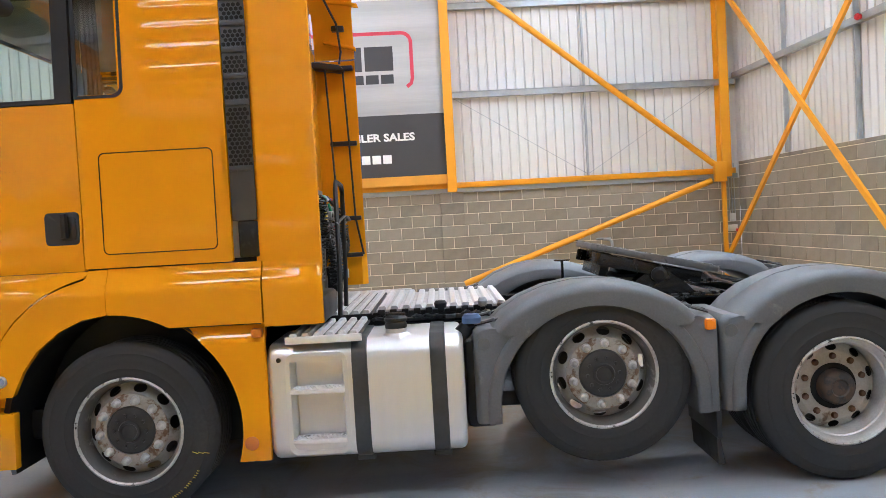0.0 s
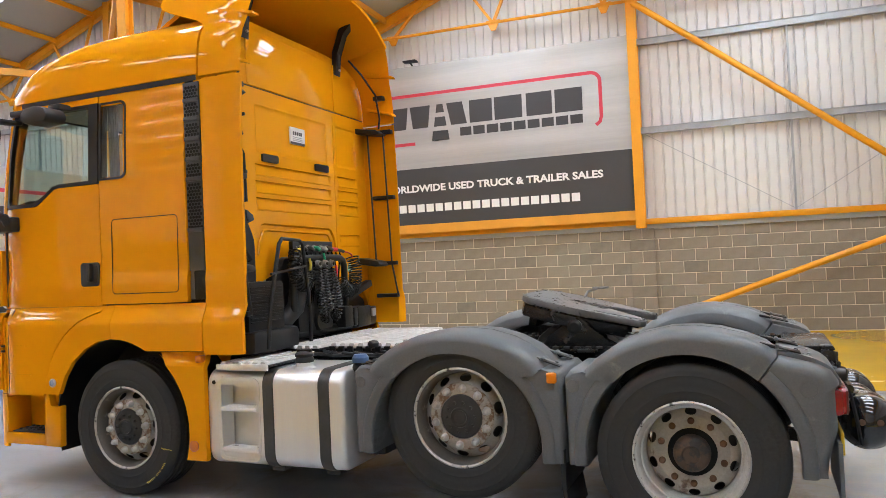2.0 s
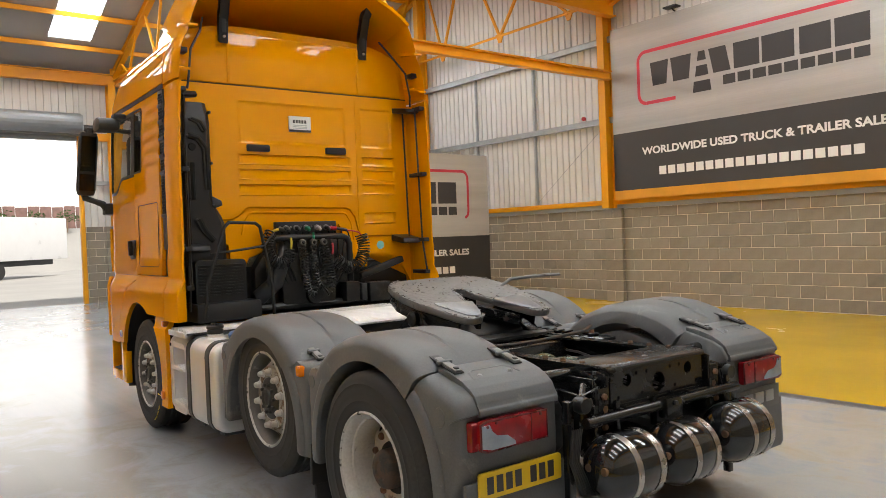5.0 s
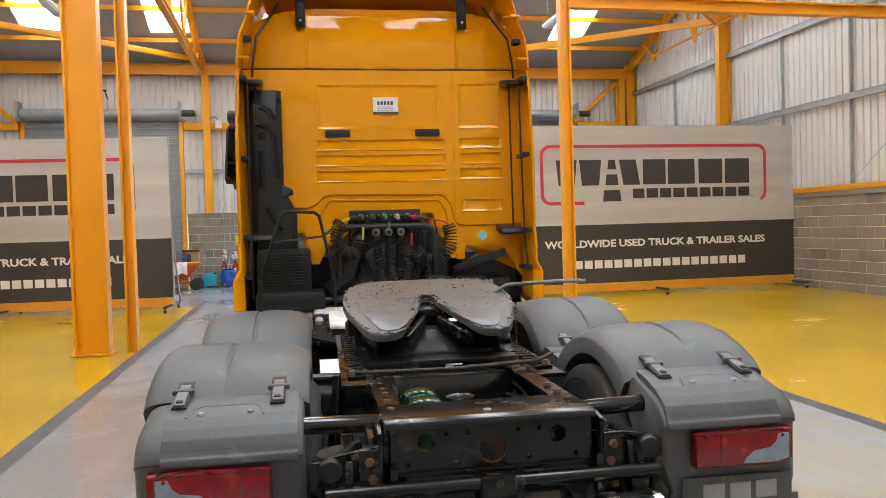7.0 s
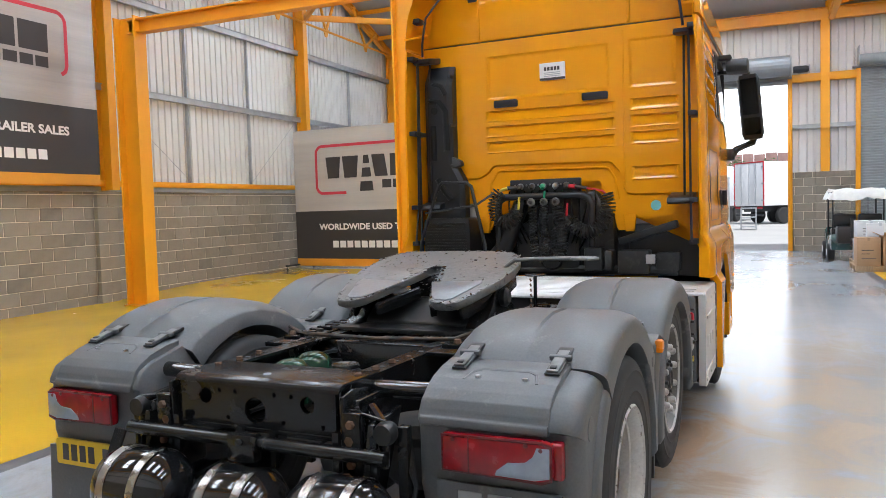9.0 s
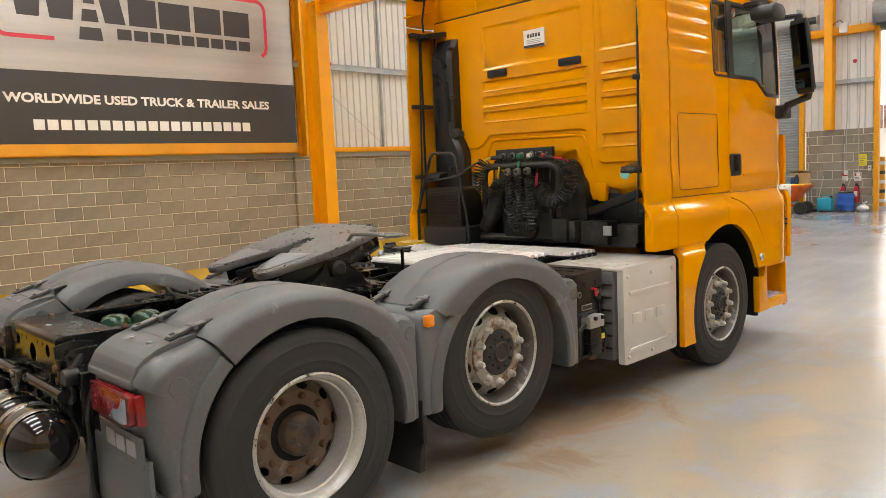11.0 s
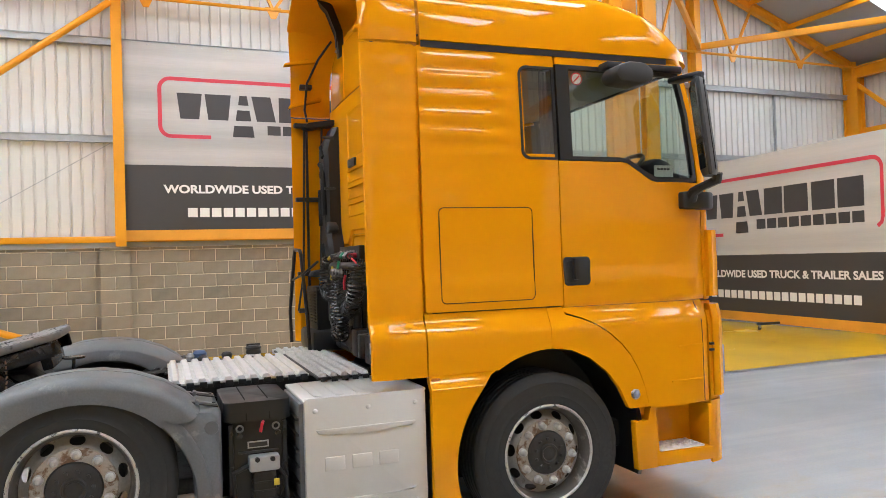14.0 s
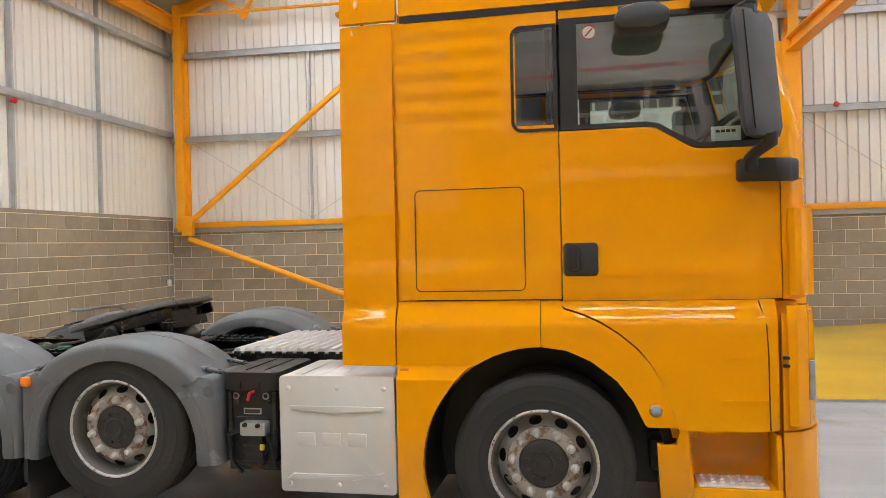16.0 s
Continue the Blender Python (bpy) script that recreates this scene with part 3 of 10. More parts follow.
# west wall: columns between the doors, rail over the piers, door jambs
for y in (-10.2, -3.3, 3.25, 10.4):
    steel("west_column", i_section((WEST + 0.25, y, 2.3 if abs(y) < 5 else 0.0), (WEST + 0.25, y, 6.6), 0.22, 0.3, (1, 0, 0)), "orange painted steel wall column", "column")
for y0, y1 in ((-4.0, -2.2), (2.4, 4.05), (8.85, 10.7), (-10.5, -8.7)):
    steel("west_rail", box((WEST, y0, 4.88), (WEST + 0.2, y1, 5.10), 0.01), "orange painted steel door header", "beam")
    structure(f"trim_west_{int((y0 + 20) * 10)}", box((WEST, y0, 3.55), (WEST + 0.1, y1, 3.67)), M["galvanised"], "galvanised rail on cladding", "rail")
for y0, y1, h in DOORS:
    for y in (y0, y1):
        steel("door_jamb", box((WEST - 0.05, y - 0.06, 0.0), (WEST + 0.12, y + 0.06, h), 0.008), "orange painted steel door jamb", "door frame")
for s in (-1, 1):
    steel("knee_brace", bar_between((WEST + 0.3, s * 10.2, 6.4), (WEST + 0.3, s * 8.7, 5.1), 0.08, 0.12), "orange painted steel knee brace", "brace")


# ---- the tractor unit: front axle at its origin, nose towards -x ----
M["grille_grey"] = plain("dark_grey_grille_plastic", (0.055, 0.058, 0.062), 0.45, var=0.15, scale=5, fine=120)
M["seam_black"] = plain("black_opening", (0.006, 0.006, 0.006), 0.9, var=0.1)
M["mirror_face"] = plain("silvered_mirror", (0.13, 0.14, 0.15), 0.03, 1.0, var=0.03, rvar=0.0)
M["rim"] = worn("rusty_grey_rim", (0.36, 0.35, 0.335), (0.13, 0.085, 0.055), 0.45, 0.1, 0.60, 7.0, 0.8)
M["stud_ring"] = worn("dirty_stud_ring", (0.36, 0.33, 0.285), (0.185, 0.115, 0.07), 0.7, 0.05, 0.535, 15.0, 0.85, 0.4)
M["rim_lip"] = worn("worn_silver_rim", (0.58, 0.57, 0.55), (0.19, 0.14, 0.10), 0.4, 0.3, 0.64, 8.0, 0.8)
M["dirty_disc"] = worn("grimy_wheel_disc", (0.42, 0.39, 0.34), (0.17, 0.12, 0.085), 0.55, 0.05, 0.61, 5.0, 0.8)
M["barrel"] = worn("grimy_rim_barrel", (0.115, 0.108, 0.098), (0.33, 0.315, 0.29), 0.38, 0.1, 0.60, 9.0, 0.45)
M["rusty_disc"] = worn("rusty_wheel_disc", (0.16, 0.115, 0.085), (0.27, 0.24, 0.20), 0.6, 0.05, 0.60, 6.0, 0.7)
M["chipped_lip"] = worn("chipped_rim_lip", (0.50, 0.49, 0.47), (0.055, 0.050, 0.045), 0.40, 0.2, 0.60, 26.0, 0.7)
M["rust"] = worn("rusty_steel", (0.085, 0.055, 0.038), (0.045, 0.040, 0.036), 0.75, 0.1, 0.5, 14.0, 0.7)
M["nut"] = plain("grey_wheel_nut_cap", (0.47, 0.46, 0.44), 0.5, 0.15, var=0.35, scale=24)
M["rust_nut"] = plain("rusty_wheel_nut", (0.15, 0.085, 0.05), 0.8, 0.2, var=0.35, scale=20)
M["hub"] = plain("greasy_black_hub", (0.034, 0.033, 0.032), 0.5, 0.1, var=0.4, scale=14, fine=60, bump=0.3)
M["strap"] = plain("black_tank_strap", (0.052, 0.054, 0.055), 0.45, 0.1, var=0.3, scale=7, fine=60, bump=0.1)
M["fifth"] = worn("worn_fifth_wheel_plate", (0.150, 0.148, 0.144), (0.045, 0.043, 0.041), 0.42, 0.05, 0.60, 17.0, 0.3, 1.0, 30.0)
M["strap_steel"] = plain("grey_strap_steel", (0.17, 0.172, 0.17), 0.5, 0.15, var=0.35, scale=18)
M["steel_dull"] = plain("dull_bare_steel", (0.20, 0.20, 0.195), 0.5, 0.4, var=0.2, scale=8)
M["ramp_steel"] = worn("bare_ramp_steel", (0.20, 0.21, 0.225), (0.05, 0.05, 0.05), 0.36, 0.35, 0.66, 9.0, 0.5, 0.3, 40.0)
M["grease"] = worn("thick_black_grease", (0.013, 0.013, 0.014), (0.11, 0.10, 0.09), 0.25, 0.0, 0.62, 7.0, 0.5, 0.9, 24.0)
M["red_lens"] = plain("red_lamp_lens", (0.27, 0.005, 0.012), 0.22, var=0.3, scale=14, coat=0.35)
M["red_dark"] = plain("dark_red_lamp_rim", (0.10, 0.004, 0.008), 0.3, var=0.2, scale=12, coat=0.3)
M["clear_lens"] = plain("grey_clear_lamp_lens", (0.30, 0.34, 0.42), 0.12, var=0.2, scale=9, coat=0.8)
M["amber"] = plain("amber_lamp_lens", (0.80, 0.22, 0.008), 0.25, var=0.08, coat=0.5)
M["amber_dark"] = plain("brown_amber_reflector", (0.58, 0.16, 0.006), 0.3, var=0.15, coat=0.5)
M["plate_yellow"] = plain("yellow_plate", (0.75, 0.50, 0.02), 0.4, var=0.05)
M["blue_cap"] = plain("blue_plastic_cap", (0.06, 0.12, 0.26), 0.45, var=0.15)
M["red_line"] = plain("red_plastic", (0.55, 0.02, 0.04), 0.4)
M["green_line"] = plain("green_plastic", (0.01, 0.25, 0.12), 0.4)
M["yellow_line"] = plain("yellow_plastic", (0.65, 0.50, 0.05), 0.4)
M["olive_tank"] = plain("dark_green_air_bag", (0.012, 0.045, 0.024), 0.15, 0.2, var=0.2)
M["black_gloss"] = plain("gloss_black_tank", (0.012, 0.012, 0.013), 0.12, 0.0, var=0.2, scale=4, coat=0.6)
M["airline"] = plain("black_rubber_airline", (0.014, 0.014, 0.014), 0.32, var=0.2, scale=12)
M["chrome"] = plain("bright_steel_band", (0.45, 0.43, 0.41), 0.28, 1.0, var=0.12, scale=8)
M["dark_glass"] = plain("dark_tinted_window", (0.022, 0.027, 0.026), 0.04, var=0.1, coat=1.0)
M["dark_glass"].node_tree.nodes["Principled BSDF"].inputs["Coat IOR"].default_value = 2.4
M["cab_inside"] = plain("grey_cab_lining", (0.42, 0.42, 0.40), 0.85, var=0.12)
M["seam"] = plain("dark_panel_gap", (0.03, 0.012, 0.002), 0.8, var=0.1)
M["teal"] = plain("turquoise_sticker", (0.20, 0.52, 0.50), 0.5)
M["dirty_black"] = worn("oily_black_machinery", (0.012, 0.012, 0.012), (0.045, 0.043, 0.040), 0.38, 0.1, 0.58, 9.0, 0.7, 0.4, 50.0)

truck = thing("tractor_unit", "yellow three-axle truck tractor unit with a high sleeper cab", "truck", m=pose(0, 0, 0, 0, 0, -2.2))
YP, BP, TR = M["cab_yellow"], M["black_plastic"], M["trim"]
sm = lambda t: max(0.0, min(1.0, t)) ** 2 * (3 - 2 * max(0.0, min(1.0, t)))


def skin(x, z):
    """Half width of the cab's outer skin."""
    y = 1.218 + 0.055 * sm((1.385 - z) / 0.15)
    if 1.38 < z < 1.62:
        y += 0.010 * sm((1.62 - z) / 0.1)
    if z > 2.1:
        y -= 0.03 * ((z - 2.1) / 0.8) ** 2
    if x < -0.95:
        y -= 0.22 * ((-0.95 - x) / 0.5) ** 2
    if x > 0.12 and 2.26 < z < 2.9:
        fade = sm((x - 0.12) / 0.15) * sm((z - 2.26) / 0.08) * sm((2.92 - z) / 0.05) * (1 - 0.6 * sm((x - 0.70) / 0.1))
        y += 0.005 * fade * math.cos(2 * math.pi * (z - 2.30) / 0.112)
    return y


def panel(name, x0, x1, zb, zt, side, parent, material=None, nx=24, nz=24, label="", out=0.0, lip=0.035, bm=None, drop=None):
    """A pressed sheet of the cab's side between two lines zb(x) and zt(x)."""
    own = bm is None
    bm = bm or bmesh.new()
    zb = zb if callable(zb) else (lambda x, v=zb: v)
    zt = zt if callable(zt) else (lambda x, v=zt: v)
    rows = []
    for i in range(nx + 1):
        x = x0 + (x1 - x0) * i / nx
        a, b = zb(x), zt(x)
        rows.append([bm.verts.new((x, side * (skin(x, a + (b - a) * j / nz) + out), a + (b - a) * j / nz)) for j in range(nz + 1)])
    for i in range(nx):
        for j in range(nz):
            bm.faces.new((rows[i][j], rows[i + 1][j], rows[i + 1][j + 1], rows[i][j + 1]))
    rim = [rows[i][0] for i in range(nx + 1)] + rows[nx][1:] + [rows[i][nz] for i in range(nx - 1, -1, -1)] + rows[0][nz - 1 : 0 : -1]
    inner = [bm.verts.new(v.co + Vector((0, -side * lip, 0))) for v in rim]
    n = len(rim)
    for k in range(n):
        bm.faces.new((rim[k], rim[(k + 1) % n], inner[(k + 1) % n], inner[k]))
    if own:
        return part(name, bm, material or YP, parent, label, 40)
    return bm


ARCH_Z, ARCH_R = 0.50, 0.635
FRONT_ARCH = ((-0.560, 0.66), (-0.536, 0.726), (-0.473, 0.858), (-0.394, 0.961), (-0.267, 1.061), (-0.139, 1.118), (0.0, 1.137))
DOOR_SEAM = ((-0.70, 0.66), (-0.684, 0.728), (-0.655, 0.856), (-0.615, 0.961), (-0.561, 1.055), (-0.497, 1.13), (-0.41, 1.205), (-0.32, 1.262), (-0.24, 1.299), (-0.176, 1.32), (-0.128, 1.334), (-0.118, 1.352))
line = lambda x, points: float(np.interp(x, [p[0] for p in points], [p[1] for p in points]))
arch = lambda x: line(x, FRONT_ARCH) if x < 0 else ARCH_Z + math.sqrt(max(0.0, ARCH_R**2 - x * x))
door_seam = lambda x: line(x, DOOR_SEAM)
sill = lambda x: 2.27 if x > -0.58 else (2.27 - 0.125 * sm((-0.58 - x) / 0.26))

# Body core: floor, rear wall, linings that close the cab behind its skins.
cab = part("cab", box((-1.15, -1.12, 1.20), (0.70, 1.12, 1.42), 0.02), M["dirty_black"], truck, "dark cab floor and frame")
part("lining", box((0.66, -1.15, 1.42), (0.70, 1.15, 2.95)), M["cab_inside"], cab)
part("roof_lining", prism([(0.70, -1.12), (0.70, 1.12), (-1.0, 1.12), (-1.10, 1.0), (-1.17, 0.8), (-1.17, -0.8), (-1.10, -1.0), (-1.0, -1.12)], "z", 2.935, 2.952), M["cab_inside"], cab)
for s in (-1, 1):
    part("side_lining", box((-0.12, s * 1.15 - 0.012, 1.4), (0.70, s * 1.15 + 0.012, 2.27)), M["cab_inside"], cab)
    part("side_lining", box((0.13, s * 1.15 - 0.012, 2.27), (0.70, s * 1.15 + 0.012, 2.9)), M["cab_inside"], cab)
    part("door_lining", box((-1.2, s * 1.12 - 0.02, 1.4), (-0.12, s * 1.12 + 0.02, 2.14)), M["cab_inside"], cab)
    part("cab_seat", prism([(-0.55, 1.42), (-0.55, 1.80), (-0.12, 1.78), (0.0, 2.36), (0.11, 2.36), (0.11, 1.42)], "y", s * 0.62 - 0.24, s * 0.62 + 0.24, 0.05), M["trim"], cab, "dark cloth cab seat")
for s in (-1, 1):
    folds = [(-0.15 + 0.012 * k, s * (1.125 + 0.004 * (k % 2))) for k in range(9)]
    part("cab_curtain", loft([[(x, y, z) for x, y in folds] + [(x, y - s * 0.006, z) for x, y in reversed(folds)] for z in (2.25, 2.5, 2.86)]), M["trim"], cab, "dark grey folded cab curtain")
part("front_inner", box((-1.30, -1.13, 0.33), (-1.19, 1.13, 1.36), 0.01), YP, cab)
for s in (-1, 1):
    part("gap_backing", box((0.745, min(s * 1.165, s * 1.185), 1.03), (0.80, max(s * 1.165, s * 1.185), 2.92)), YP, cab)
ring = lathe([(0.032, 0.0), (0.040, 0.0), (0.040, 0.003), (0.032, 0.003)], (-0.29, 1.178, 2.79), "y", 28, None, False)
sticker = part("window_sticker", lathe([(0.0, 0.0), (0.038, 0.0), (0.038, 0.002), (0.0, 0.002)], (-0.29, 1.177, 2.79), "y", 28), M["white_print"], truck, "round white and red sticker on the window")
part("sticker_ring", ring, M["red_line"], sticker)
part("sticker_bar", bar_between((-0.31, 1.181, 2.81), (-0.27, 1.181, 2.77), 0.003, 0.008), M["red_line"], sticker)
part("dashboard", prism([(-1.31, 1.4), (-1.31, 2.20), (-1.10, 2.24), (-0.98, 2.12), (-0.95, 1.4)], "y", -1.04, 1.04, 0.04), M["trim"], cab)
part("instrument_hood", prism([(-1.28, 2.19), (-1.22, 2.33), (-1.12, 2.36), (-1.03, 2.31), (-1.06, 2.19)], "y", 0.40, 0.86, 0.03), M["trim"], cab)
wheel_ring = []
for k in range(28):
    t = 2 * math.pi * k / 28
    wheel_ring.append(Vector((-0.93 - 0.17 * math.sin(t), 0.62 + 0.23 * math.cos(t), 2.28 + 0.12 * math.sin(t))))
bm = tube(wheel_ring, 0.016, 8, closed=True)
tube([(-0.93, 0.40, 2.28), (-0.95, 0.62, 2.25), (-0.93, 0.84, 2.28)], 0.018, 6, bm)
tube([(-0.95, 0.62, 2.25), (-1.05, 0.62, 2.10)], 0.035, 8, bm)
part("steering_wheel", bm, BP, cab)
part("card_on_dashboard", box((-1.052, 1.10, 2.192), (-0.905, 1.106, 2.268)), M["white_print"], cab, "white printed card behind the window")
for k in range(4):
    part("card_bar", box((-1.025 + 0.026 * k, 1.106, 2.236), (-1.005 + 0.026 * k, 1.1072, 2.250)), M["dark_print"], cab)

for s in (-1, 1):
    # rear side skin, with an outlined locker hatch and a dark quarter window
    o = 0.0 if s > 0 else -0.042
    up = 0.0 if s > 0 else 0.016
    side = panel("side_panel", -0.1205 + o, 0.765 if s > 0 else 0.622, 1.385, 2.925, s, truck, nx=40, nz=70)
    hatch = rounded(0.07, 1.432, 0.668, 1.985, 0.03) if s > 0 else rounded(-0.055, 1.458, 0.552, 1.998, 0.03)
    part("locker_hatch_gap", tube([(x, s * (skin(x, z) - 0.001), z) for x, z in hatch], 0.0035, 5, closed=True), M["seam"], side)
    q = half_round(-0.1195 + o, 2.275 + up, 0.126 + 0.6 * o, 2.848 + up, 0.055)
    bm = bmesh.new()
    bm.from_mesh(side.data)
    gone = [f for f in bm.faces if all(-0.125 + o < v.co.x < 0.116 + 0.6 * o and 2.287 + up < v.co.z < 2.838 + up for v in f.verts) and all(abs(v.co.y) > 1.175 for v in f.verts)]
    bmesh.ops.delete(bm, geom=gone, context="FACES")
    bm.to_mesh(side.data)
    bm.free()
    p = half_round(-0.100 + o, 2.291 + up, 0.110 + 0.6 * o, 2.832 + up, 0.045)
    at = lambda points, out: [(x, s * (skin(x, z) + out), z) for x, z in points]
    ring = [at(q, -0.03), at(q, 0.006), at(p, 0.005), at(p, -0.055)]
    part("quarter_window_frame", loft(ring, None, False, False), BP, side, "black window frame", 30)
    bm = bmesh.new()
    bm.faces.new([bm.verts.new(v) for v in at(p, -0.0005)])
    pane = part("quarter_window", bm, M["glass"], side, "tinted quarter window")
    pane.visible_shadow = False
    # door: skin below the glass, black window frame, tinted glass, handle
    door = panel("door", -1.222, -0.1265 + o, 1.375, sill, s, truck, nx=40, nz=30)
    panel("door_head", -1.10, -0.132 + o, 2.872, 2.925, s, door, nx=20, nz=3)
    panel("door_crease", -1.19, -0.35, 1.50, 1.512, s, door, nx=20, nz=1, out=0.005, lip=0.01)
    panel("door_crease", -1.20, -0.50, 1.925, 1.931, s, door, nx=20, nz=1, out=0.0025, lip=0.006)
    outer = [(-0.135 + o, 2.275), (-0.135 + o, 2.87), (-0.6, 2.87), (-1.05, 2.865), (-1.12, 2.6), (-1.185, 2.17), (-1.15, 2.15), (-0.86, 2.147), (-0.80, 2.155), (-0.72, 2.20), (-0.62, 2.262), (-0.56, 2.274)]
    inner = [(-0.225 + o, 2.300), (-0.225 + o, 2.845), (-0.6, 2.845), (-1.03, 2.84), (-1.095, 2.58), (-1.148, 2.20), (-1.13, 2.178), (-0.88, 2.172), (-0.825, 2.18), (-0.735, 2.222), (-0.635, 2.285), (-0.57, 2.298)]
    bm = bmesh.new()
    o1 = [bm.verts.new((x, s * (skin(x, z) + 0.004), z)) for x, z in outer]
    i1 = [bm.verts.new((x, s * (skin(x, z) + 0.002), z)) for x, z in inner]
    o2 = [bm.verts.new((x, s * (skin(x, z) - 0.03), z)) for x, z in outer]
    i2 = [bm.verts.new((x, s * (skin(x, z) - 0.04), z)) for x, z in inner]
    for k in range(len(outer)):
        j = (k + 1) % len(outer)
        bm.faces.new((o1[k], o1[j], i1[j], i1[k]))
        bm.faces.new((i1[k], i1[j], i2[j], i2[k]))
        bm.faces.new((o1[k], o2[k], o2[j], o1[j]))
    part("window_frame", bm, BP, door, "black door window frame")
    bm = bmesh.new()
    bm.faces.new([bm.verts.new((x, s * (skin(x, z) - 0.012), z)) for x, z in inner])
    pane = part("window_glass", bm, M["glass"], door, "tinted door window")
    pane.visible_shadow = False
    hx, hz = (-0.223 + o * 1.15, 1.594 + up)
    bm = prism(rounded(hx - 0.09, hz - 0.09, hx + 0.09, hz + 0.085, 0.022), "y", s * (skin(hx, hz) - 0.01), s * (skin(hx, hz) + 0.012), 0.006)
    handle = part("door_handle", bm, TR, door, "black recessed door handle")
    bm = prism(rounded(hx - 0.005, hz - 0.068, hx + 0.078, hz + 0.06, 0.018), "y", s * (skin(hx, hz) + 0.006), s * (skin(hx, hz) + 0.016), 0.004)
    box((hx + 0.012, min(s * 1.235, s * 1.275), hz - 0.055), (hx + 0.04, max(s * 1.235, s * 1.275), hz + 0.078), 0.008, bm)
    part("grip", bm, BP, door)
    # lower skins
    panel("lower_rear_panel", -0.006 + o, 0.775, lambda x: max(arch(x - o), 1.035 + up), 1.378, s, truck, nx=40, nz=14)
    panel("wheel_arch_panel", -0.690 + o, -0.0095 + o, lambda x: max(arch(x - o), 0.726), lambda x: 1.376 if x - o > -0.114 else max(0.727, door_seam(x - o) - 0.005), s, truck, nx=60, nz=14)
    panel("lower_door_panel", -1.185, -0.1165 + o, lambda x: max(0.714, min(1.366, door_seam(x - o) + 0.005)) if x - o > -0.690 else 0.714, 1.372, s, truck, nx=70, nz=24)
    panel("lower_door_crease", -1.13, -0.86, 0.860, 0.872, s, truck, nx=8, nz=1, out=0.006, lip=0.01)
    panel("lower_door_crease", -1.13, -0.92, 1.080, 1.090, s, truck, nx=8, nz=1, out=0.005, lip=0.01)
    part("corner_seam", tube([(x, s * (skin(x, z) - 0.001), z) for x, z in ((-1.10, 1.366), (-1.128, 1.24), (-1.135, 1.10), (-1.136, 0.86), (-1.138, 0.716))], 0.004, 5), M["seam"], truck)
    # skirt behind the wheel
    bm, rows = bmesh.new(), []
    for j in range(17):
        z = 0.31 + (1.04 - 0.31) * j / 16
        xa = math.sqrt(max(0.0, ARCH_R**2 - (z - ARCH_Z) ** 2))
        rows.append([bm.verts.new((xa + (0.775 - xa) * i / 6, s * (1.270 - 0.045 * sm((z - 0.955) / 0.06)), z)) for i in range(7)])
    for j in range(16):
        for i in range(6):
            bm.faces.new((rows[j][i], rows[j][i + 1], rows[j + 1][i + 1], rows[j + 1][i]))
    bm.normal_update()
    bmesh.ops.solidify(bm, geom=bm.faces[:], thickness=0.04)
    skirt = part("wheel_skirt", bm, YP, truck)
    part("side_reflector", lathe([(0.0, -s * 0.004), (0.034, -s * 0.002), (0.038, s * 0.012), (0.03, s * 0.018), (0.0, s * 0.02)], (0.68, s * 1.272, 0.41), "y", 20), M["amber_dark"], skirt, "brown round side reflector")
    part("marker_lamp", box((0.71, s * 1.25 - 0.03, 0.975), (0.765, s * 1.25 + 0.03, 1.02), 0.008), M["amber_dark"], truck, "small brown marker lamp")
    lamp_x = -0.583 + 1.2 * o
    lamp = part("side_lamp", lathe([(0.0, -s * 0.01), (0.024, -s * 0.004), (0.024, s * 0.008), (0.018, s * 0.013), (0.0, s * 0.016)], (lamp_x, s * 1.275, 0.812), "y", 22), M["clear_lens"], truck, "round clear side lamp in bright ring")
    part("lamp_ring", lathe([(0.023, -s * 0.006), (0.031, -s * 0.004), (0.033, s * 0.004), (0.028, s * 0.012), (0.023, s * 0.011)], (lamp_x, s * 1.274, 0.812), "y", 24, None, False), M["chrome"], lamp)
    # black wheel arch lining
    bm = bmesh.new()
    loops = []
    for k in range(25):
        a = radians(-18 + 216 * k / 24)
        c, d = math.cos(a), math.sin(a)
        loops.append([(0.64 * c, s * 1.235, 0.5 + 0.64 * d), (0.64 * c, s * 0.80, 0.5 + 0.64 * d), (0.69 * c, s * 0.80, 0.5 + 0.69 * d), (0.69 * c, s * 1.2, 0.5 + 0.69 * d)])
    loft(loops, bm)
    part("wheel_arch_liner", bm, BP, truck, "black plastic wheel arch liner")
    part("wheel_arch_back", prism([(0.64 * math.cos(radians(-18 + 216 * k / 24)), 0.5 + 0.64 * math.sin(radians(-18 + 216 * k / 24))) for k in range(25)], "y", s * 0.78, s * 0.80), BP, truck)
    # entry steps
    bm = box((-1.185, s * 1.02 - 0.02, 0.36), (-0.73, s * 1.02 + 0.02, 0.735))
    prism([(-0.60, 0.33), (-0.745, 0.33), (-0.745, 0.70), (-0.735, 0.735), (-0.70, 0.735), (-0.69, 0.63), (-0.588, 0.635)], "y", s * 1.255, s * 1.20, 0.006, bm)
    prism([(-0.745, 0.36), (-0.77, 0.36), (-0.745, 0.72), (-0.735, 0.72)], "y", s * 1.03, s * 1.25, 0.0, bm)
    box((-1.19, min(s * 1.03, s * 1.24), 0.36), (-1.165, max(s * 1.03, s * 1.24), 0.69), 0.006, bm)
    prism([(-1.19, 0.33), (-1.19, 0.42), (-0.74, 0.42), (-0.74, 0.33)], "y", s * 1.0, s * 1.25, 0.012, bm)
